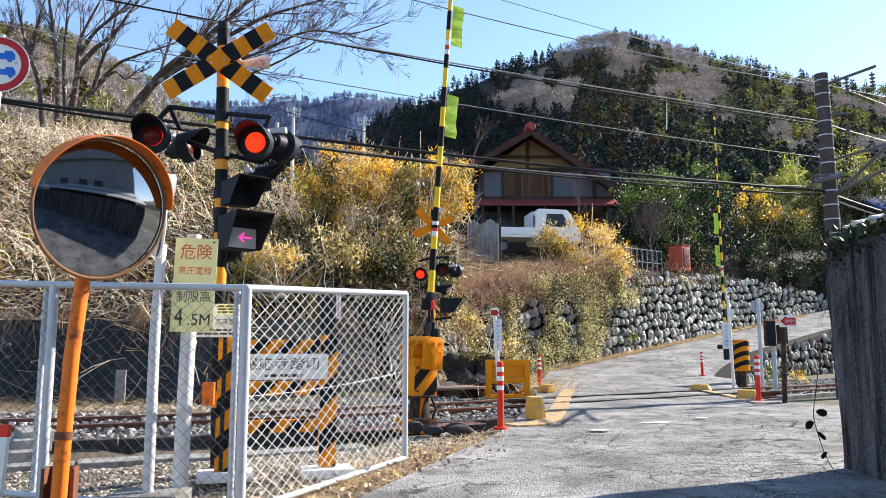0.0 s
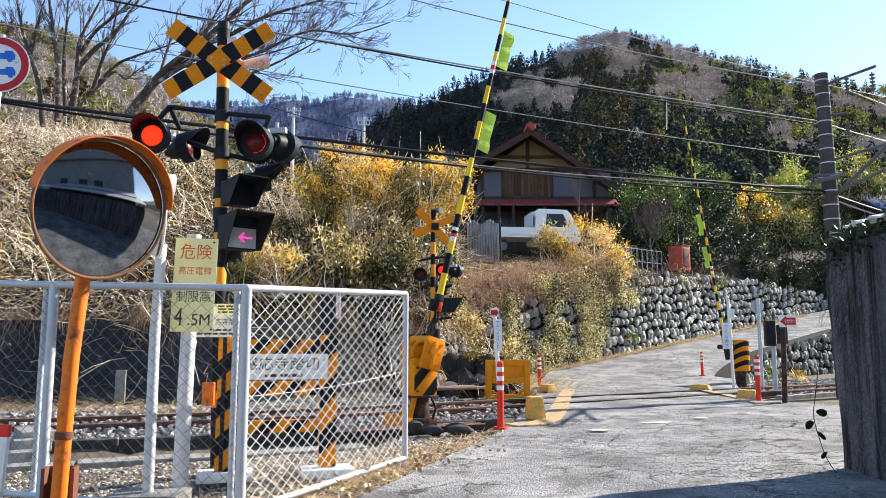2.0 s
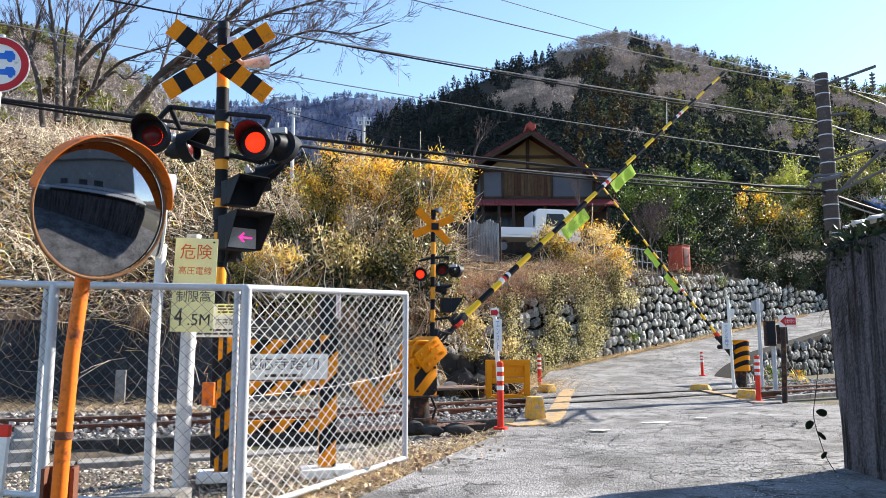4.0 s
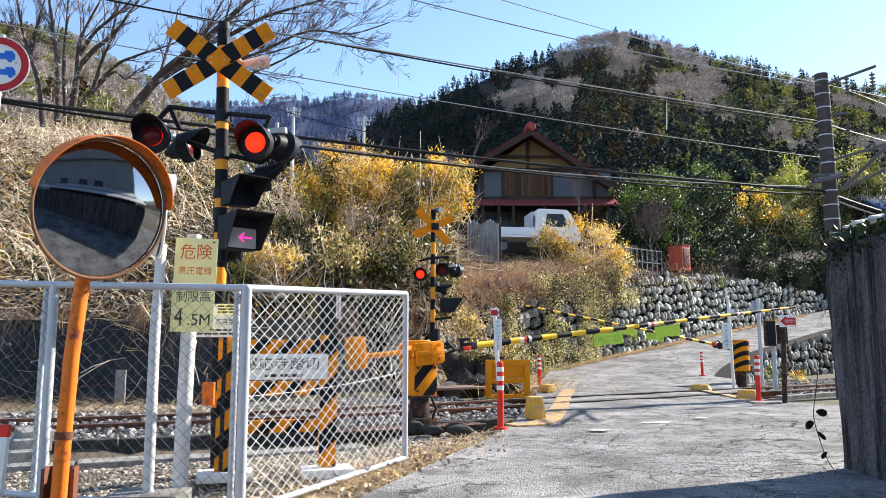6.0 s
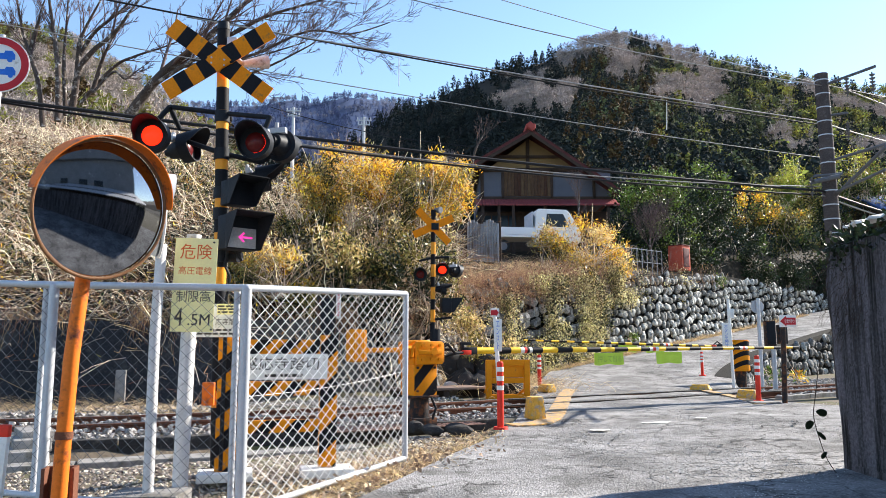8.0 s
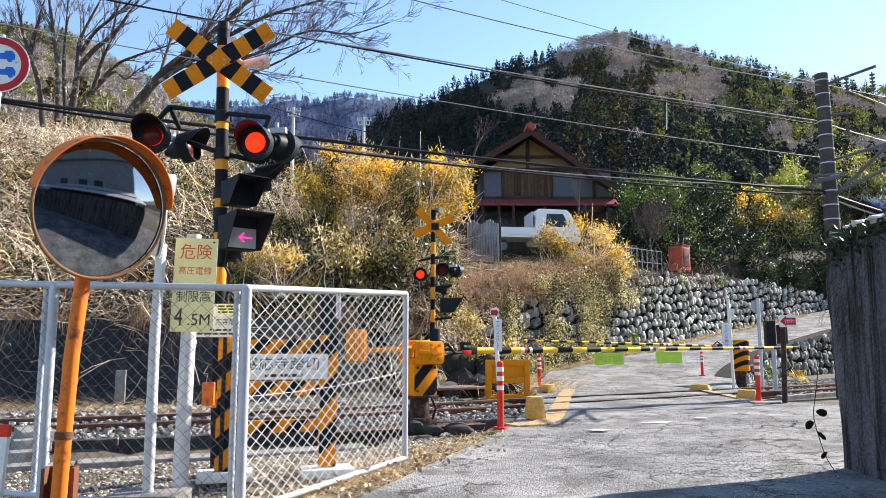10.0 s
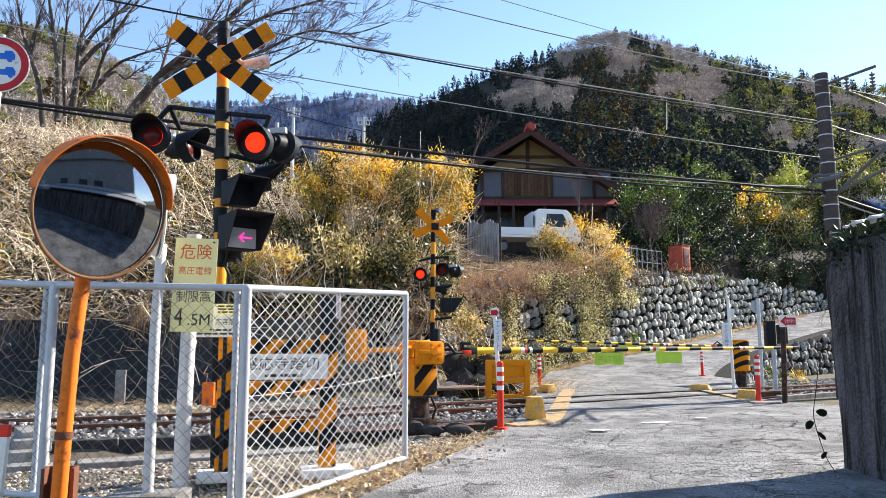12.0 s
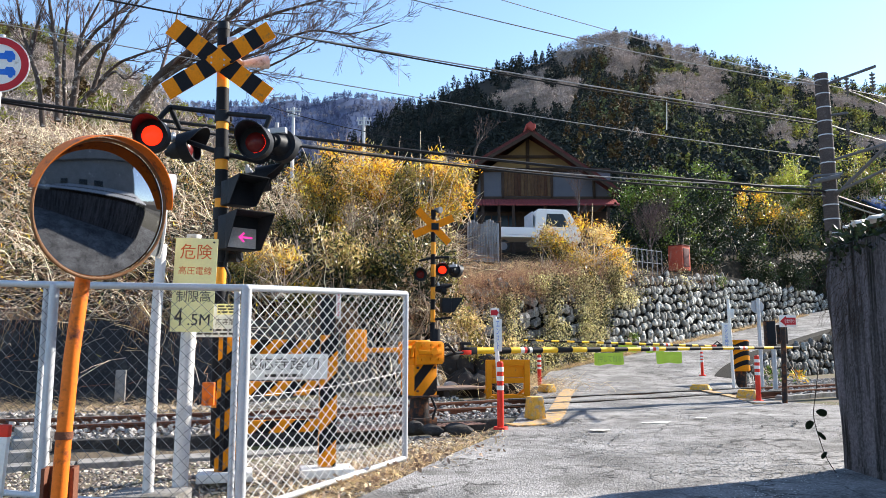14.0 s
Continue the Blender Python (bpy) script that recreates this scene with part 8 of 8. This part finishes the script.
ROCKS = [rock_mesh(k) for k in range(4)]


def rough_rocks():
    """Dark rocks between the far signal and the guard frame."""
    rnd = random.Random(5)
    for k in range(12):
        x, y = 0.35 + 0.22 * (k % 6) + rnd.uniform(-0.1, 0.1), 16.9 + 0.5 * (k // 6) + rnd.uniform(-0.2, 0.2)
        ob = new("rock", ROCKS[k % 4])
        s = rnd.uniform(0.45, 0.8)
        ob.matrix_basis = Matrix.LocRotScale((x, y, 0.12 + 0.42 * (k // 6)), Euler((rnd.random() * 3, rnd.random() * 3, rnd.random() * 3)), (s, s, s))
        tagged(ob, "dark weathered rock beside the signal base", "rock", "rocks at the bank's foot")
    for p, s in (((0.185, 9.0, -0.094), (0.40, 0.3, 0.15)), ((-0.125, 9.0, -0.081), (0.30, 0.3, 0.12)), ((-0.334, 9.3, -0.077), (0.24, 0.22, 0.16))):
        ob = new("rock", ROCKS[2])
        ob.matrix_basis = Matrix.LocRotScale((p[0], p[1], 0.03), Euler((0.2, 0.1, 0.5)), s)
        tagged(ob, "grey broken stone at the road's edge", "rock", "rocks by the road")


rough_rocks()


def vine_sprig():
    """A thin bare shoot with a few dark leaves that sways beside the shaded wall."""
    at = (3.189, 6.2, -0.062)
    e = thing("vine_shoot", at, "thin bare shoot with a few dark leaves by the wall", "plant")
    pts = [tuple(Vector(p) - Vector(at)) for p in ((3.189, 6.2, -0.062), (3.062, 6.15, 0.099), (2.974, 6.1, 0.302), (2.947, 6.1, 0.456), (2.971, 6.1, 0.611), (3.031, 6.15, 0.81))]
    bm = bmesh.new()
    tube(bm, smooth3(pts, 4), 0.0035, 6)
    part("stem", bm, M_DARKWOOD, e)
    for c, s, rz in (((3.016, 6.1, 0.474), (0.11, 0.05), 10), ((2.907, 6.1, 0.381), (0.09, 0.055), 160), ((3.004, 6.1, 0.294), (0.10, 0.03), 35), ((3.008, 6.1, 0.145), (0.07, 0.035), 150)):
        bm = bmesh.new()
        p = Vector(c) - Vector(at)
        ring = [(math.cos(a * math.tau / 10) * s[0] * (0.5 + 0.08 * (a % 3)), math.sin(a * math.tau / 10) * s[1] * 0.6) for a in range(10)]
        prism(bm, ring, -0.002, 0.002)
        o = part("leaf", bm, M_DLEAF, e)
        o.matrix_basis = pose(p.x, p.y, p.z, 0, rz, 25)
    return e


VINE = vine_sprig()


# ---- the wooded hill ----
def tree_templates():
    """Far trees of small tufts and twigs, one metre high."""
    rnd = np.random.RandomState(3)

    def tufts(c, out, size):
        """Four-cornered tufts about the points c that face along out, bent at the middle."""
        u = unit(np.cross(out, rnd.randn(len(c), 3))) * size
        w = unit(np.cross(out, u)) * size * rnd.uniform(0.6, 1.1, (len(c), 1))
        v = np.stack([c - u, c - w * 0.8, c + u, c + w * 0.8], 1) + rnd.randn(len(c), 4, 3) * 0.018
        k = 4 * np.arange(len(c))[:, None]
        return v.reshape(-1, 3), np.concatenate([k + [0, 1, 2], k + [0, 2, 3]])
    cedars, bares, broad = [], [], []
    for k in range(8):                                  # the last three are finer, for the nearest trees
        n, size = (92, 0.056) if k < 5 else (200, 0.036)
        z = rnd.uniform(0.1, 1.0, n) ** 0.8
        a = rnd.uniform(0, math.tau, n)
        r = 0.24 * (1.02 - z) ** 0.7 * rnd.uniform(0.65, 1.15, n)
        c = np.stack([r * np.cos(a), r * np.sin(a), z], 1)
        out = unit(np.stack([np.cos(a), np.sin(a), np.full(n, 0.7)], 1) + rnd.randn(n, 3) * 0.35)
        cedars.append(tufts(c, out, size * (1.25 - 0.7 * z)[:, None]))
        n = 150 if k < 5 else 220
        d = unit(rnd.randn(n, 3) + np.array([0, 0, 0.3]))
        q = np.array([0, 0, 0.58]) + d * np.array([0.40, 0.40, 0.38]) * rnd.uniform(0.55, 1.05, (n, 1))
        p = q - unit(d + rnd.randn(n, 3) * 0.55 + np.array([0, 0, 0.2])) * rnd.uniform(0.10, 0.22, (n, 1))
        p[:6] = np.array([0, 0, 0.0])
        w = unit(np.cross(q - p, rnd.randn(n, 3))) * (0.013 if k < 5 else 0.009)
        bares.append((np.stack([p + w, p - w, q], 1).reshape(-1, 3), 3 * np.arange(n)[:, None] + np.array([0, 1, 2])))
        n, size = (110, 0.046) if k < 5 else (230, 0.032)
        cs = np.array([0, 0, 0.55]) + unit(rnd.randn(8, 3)) * np.array([0.24, 0.24, 0.26])
        d = unit(rnd.randn(n, 3) + np.array([0, 0, 0.25]))
        c = cs[rnd.randint(8, size=n)] + d * rnd.uniform(0.12, 0.2, (n, 1))
        broad.append(tufts(c, unit(d + rnd.randn(n, 3) * 0.4), size))
    return cedars, bares, broad


def plain_mesh(name, vs, fs, material):
    """A mesh of triangles from arrays."""
    me = bpy.data.meshes.new(name)
    me.vertices.add(len(vs))
    me.vertices.foreach_set("co", vs.astype(np.float32).ravel())
    me.loops.add(3 * len(fs))
    me.loops.foreach_set("vertex_index", fs.astype(np.int32).ravel())
    me.polygons.add(len(fs))
    me.polygons.foreach_set("loop_start", np.arange(0, 3 * len(fs), 3, dtype=np.int32))
    me.update(calc_edges=True)
    me.materials.append(material)
    return new(name, me)


def plant_hill():
    rnd = np.random.RandomState(8)
    cedars, bares, broad = tree_templates()
    kinds = {"cedar_wood": (cedars, M_SHADECEDAR, "cedars covering the hillside, shade and haze put into their dark colour"), "brown_cedar_wood": (cedars, M_BROWNCEDAR, "winter-brown cedars among the dark ones"),
             "bare_wood": (bares, M_BAREWOOD, "grey-brown leafless woods on the hill"), "evergreen_wood": (broad, M_HILLGREEN, "rounded evergreen trees on the slope"),
             "sunny_wood": (broad, M_HILLYELLOW, "yellow-green bamboo and broadleaf trees on the slope"), "hazy_cedar_wood": (cedars, M_HAZEWOOD, "distant cedars on the far ridge, tinted haze blue"), "hazy_bare_wood": (bares, M_HAZEBARE, "distant leafless woods on the far ridge, tinted pale with haze")}
    store = {k: [[], [], 0] for k in kinds}
    spots = []
    n = 7400                                            # the hill ahead
    y = 72 + 600 * rnd.rand(n) ** 1.15
    spots += [(a * b, b, "hill") for a, b in zip(rnd.uniform(-0.24, 0.68, n), y)]
    n = 2000                                            # the slope on the near side
    y = 72 + 560 * rnd.rand(n) ** 1.0
    spots += [(a * b, b, "slope") for a, b in zip(rnd.uniform(-0.68, -0.26, n), y)]
    n = 2600
    spots += [(a * b, b, "far") for a, b in zip(rnd.uniform(-0.36, 0.04, n), rnd.uniform(1500, 2850, n))]
    spots = [p for p in spots if p[1] > 105 or p[0] > 0.1 * p[1]]
    zs = ground_z([p[0] for p in spots], [p[1] for p in spots])
    for (x, y, where), z in zip(spots, zs):
        az = x / y
        f = noise.noise(Vector((az * 12, y * 0.010, 1.5))) + 0.5 * noise.noise(Vector((az * 40, y * 0.03, 4)))
        high = y / 600
        r = rnd.rand()
        if where == "hill":
            top = math.exp(-((az - 0.24) / 0.11) ** 2) * min(1.0, max(0.0, (y - 270) / 200))
            low = math.exp(-((az - 0.12) / 0.07) ** 2) * math.exp(-((y - 230) / 70) ** 2)
            edge = min(1.0, max(0.0, (az - 0.42) / 0.1))
            bare_like = -0.10 + 0.62 * top + 0.5 * low + 0.12 * edge
            if f + bare_like > 0.33 and y > 150:
                k = "bare_wood"
            elif r < 0.62 * min(1.0, max(0.0, (az - 0.28) / 0.12)):
                k = "sunny_wood" if r < 0.14 + 0.3 * edge else "evergreen_wood"
            elif az > 0.17 and r < 0.62:
                k = "brown_cedar_wood" if r < 0.26 else "evergreen_wood" if r < 0.48 else "cedar_wood"
            else:
                k = "cedar_wood"
        elif where == "slope":
            k = "bare_wood" if f > -0.12 and r < 0.72 else "brown_cedar_wood" if r < 0.35 else "evergreen_wood" if r < 0.75 else "sunny_wood"
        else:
            k = "hazy_cedar_wood" if f + 0.5 * r < 0.42 else "hazy_bare_wood"
        ts = kinds[k][0]
        v, fc = ts[rnd.randint(5) if y > 210 else 5 + rnd.randint(3)]
        h = (rnd.uniform(9, 16) if "cedar" in k else rnd.uniform(9, 15) if "bare" in k else rnd.uniform(8, 13)) * min(1.0, 0.55 + y / 500)
        h *= 2.0 if where == "far" else 1.0
        a = rnd.uniform(0, math.tau)
        c, s = math.cos(a) * rnd.uniform(0.85, 1.25), math.sin(a)
        p = np.stack([(v[:, 0] * c - v[:, 1] * s), (v[:, 0] * s + v[:, 1] * c), v[:, 2]], 1) * h
        st = store[k]
        st[0].append(p + np.array([x, y, z - 0.4]))
        st[1].append(fc + st[2])
        st[2] += len(v)
    for k, (ts, m, label) in kinds.items():
        tagged(plain_mesh(k, np.concatenate(store[k][0]), np.concatenate(store[k][1]), m), label, "woods", kind="stuff")


M_HILLYELLOW = mat("hill_yellow_green", (0.22, 0.22, 0.05), 0.8, vary=0.35, scale=0.05, fine=0.5, bump=0, island=0.55, trans=0.3)
M_HILLGREEN = mat("hill_green", (0.13, 0.14, 0.065), 0.9, vary=0.35, scale=0.05, fine=0.5, bump=0, island=0.5)
plant_hill()

# ---- the stones of the walls ----
stone_face(wall_stone, STONE_LINE, table_fn(ROAD_RISE), table_fn(WALL_TOP), 0.41, 300, 1)
stone_face(wall_lower, LOWER_LINE, lambda x: -0.1, table_fn(LOWER_TOP), 0.40, 200, 2)


# ---- what moves ----
def motions():
    for boom, z, rows in BOOMS:
        walk(boom, [(t, pose(0, 0, z, 0, -a, 0)) for t, a in rows])
    # every lens turns its lit or its dark side to the front, in turn, every 0.6 s
    flips = [0.45 + 0.6 * k for k in range(23)]
    for lens, turn, r in LENSES:
        at = -0.012
        side = 0 if turn == 0 else 180
        if turn == 2:
            walk(lens, [(0.0, pose(0, at, 0, 0, 0, 180)), (14.0, pose(0, at, 0, 0, 0, 180))])
            continue
        rows = [(0.0, pose(0, at, 0, 0, 0, side))]
        for t in flips:
            for k in range(4):
                rows.append((t - 0.05 + k / 30, pose(0, at, 0, 0, 0, side + 60 * k)))
            side += 180
        rows.append((14.0, pose(0, at, 0, 0, 0, side)))
        walk(lens, rows)


motions()
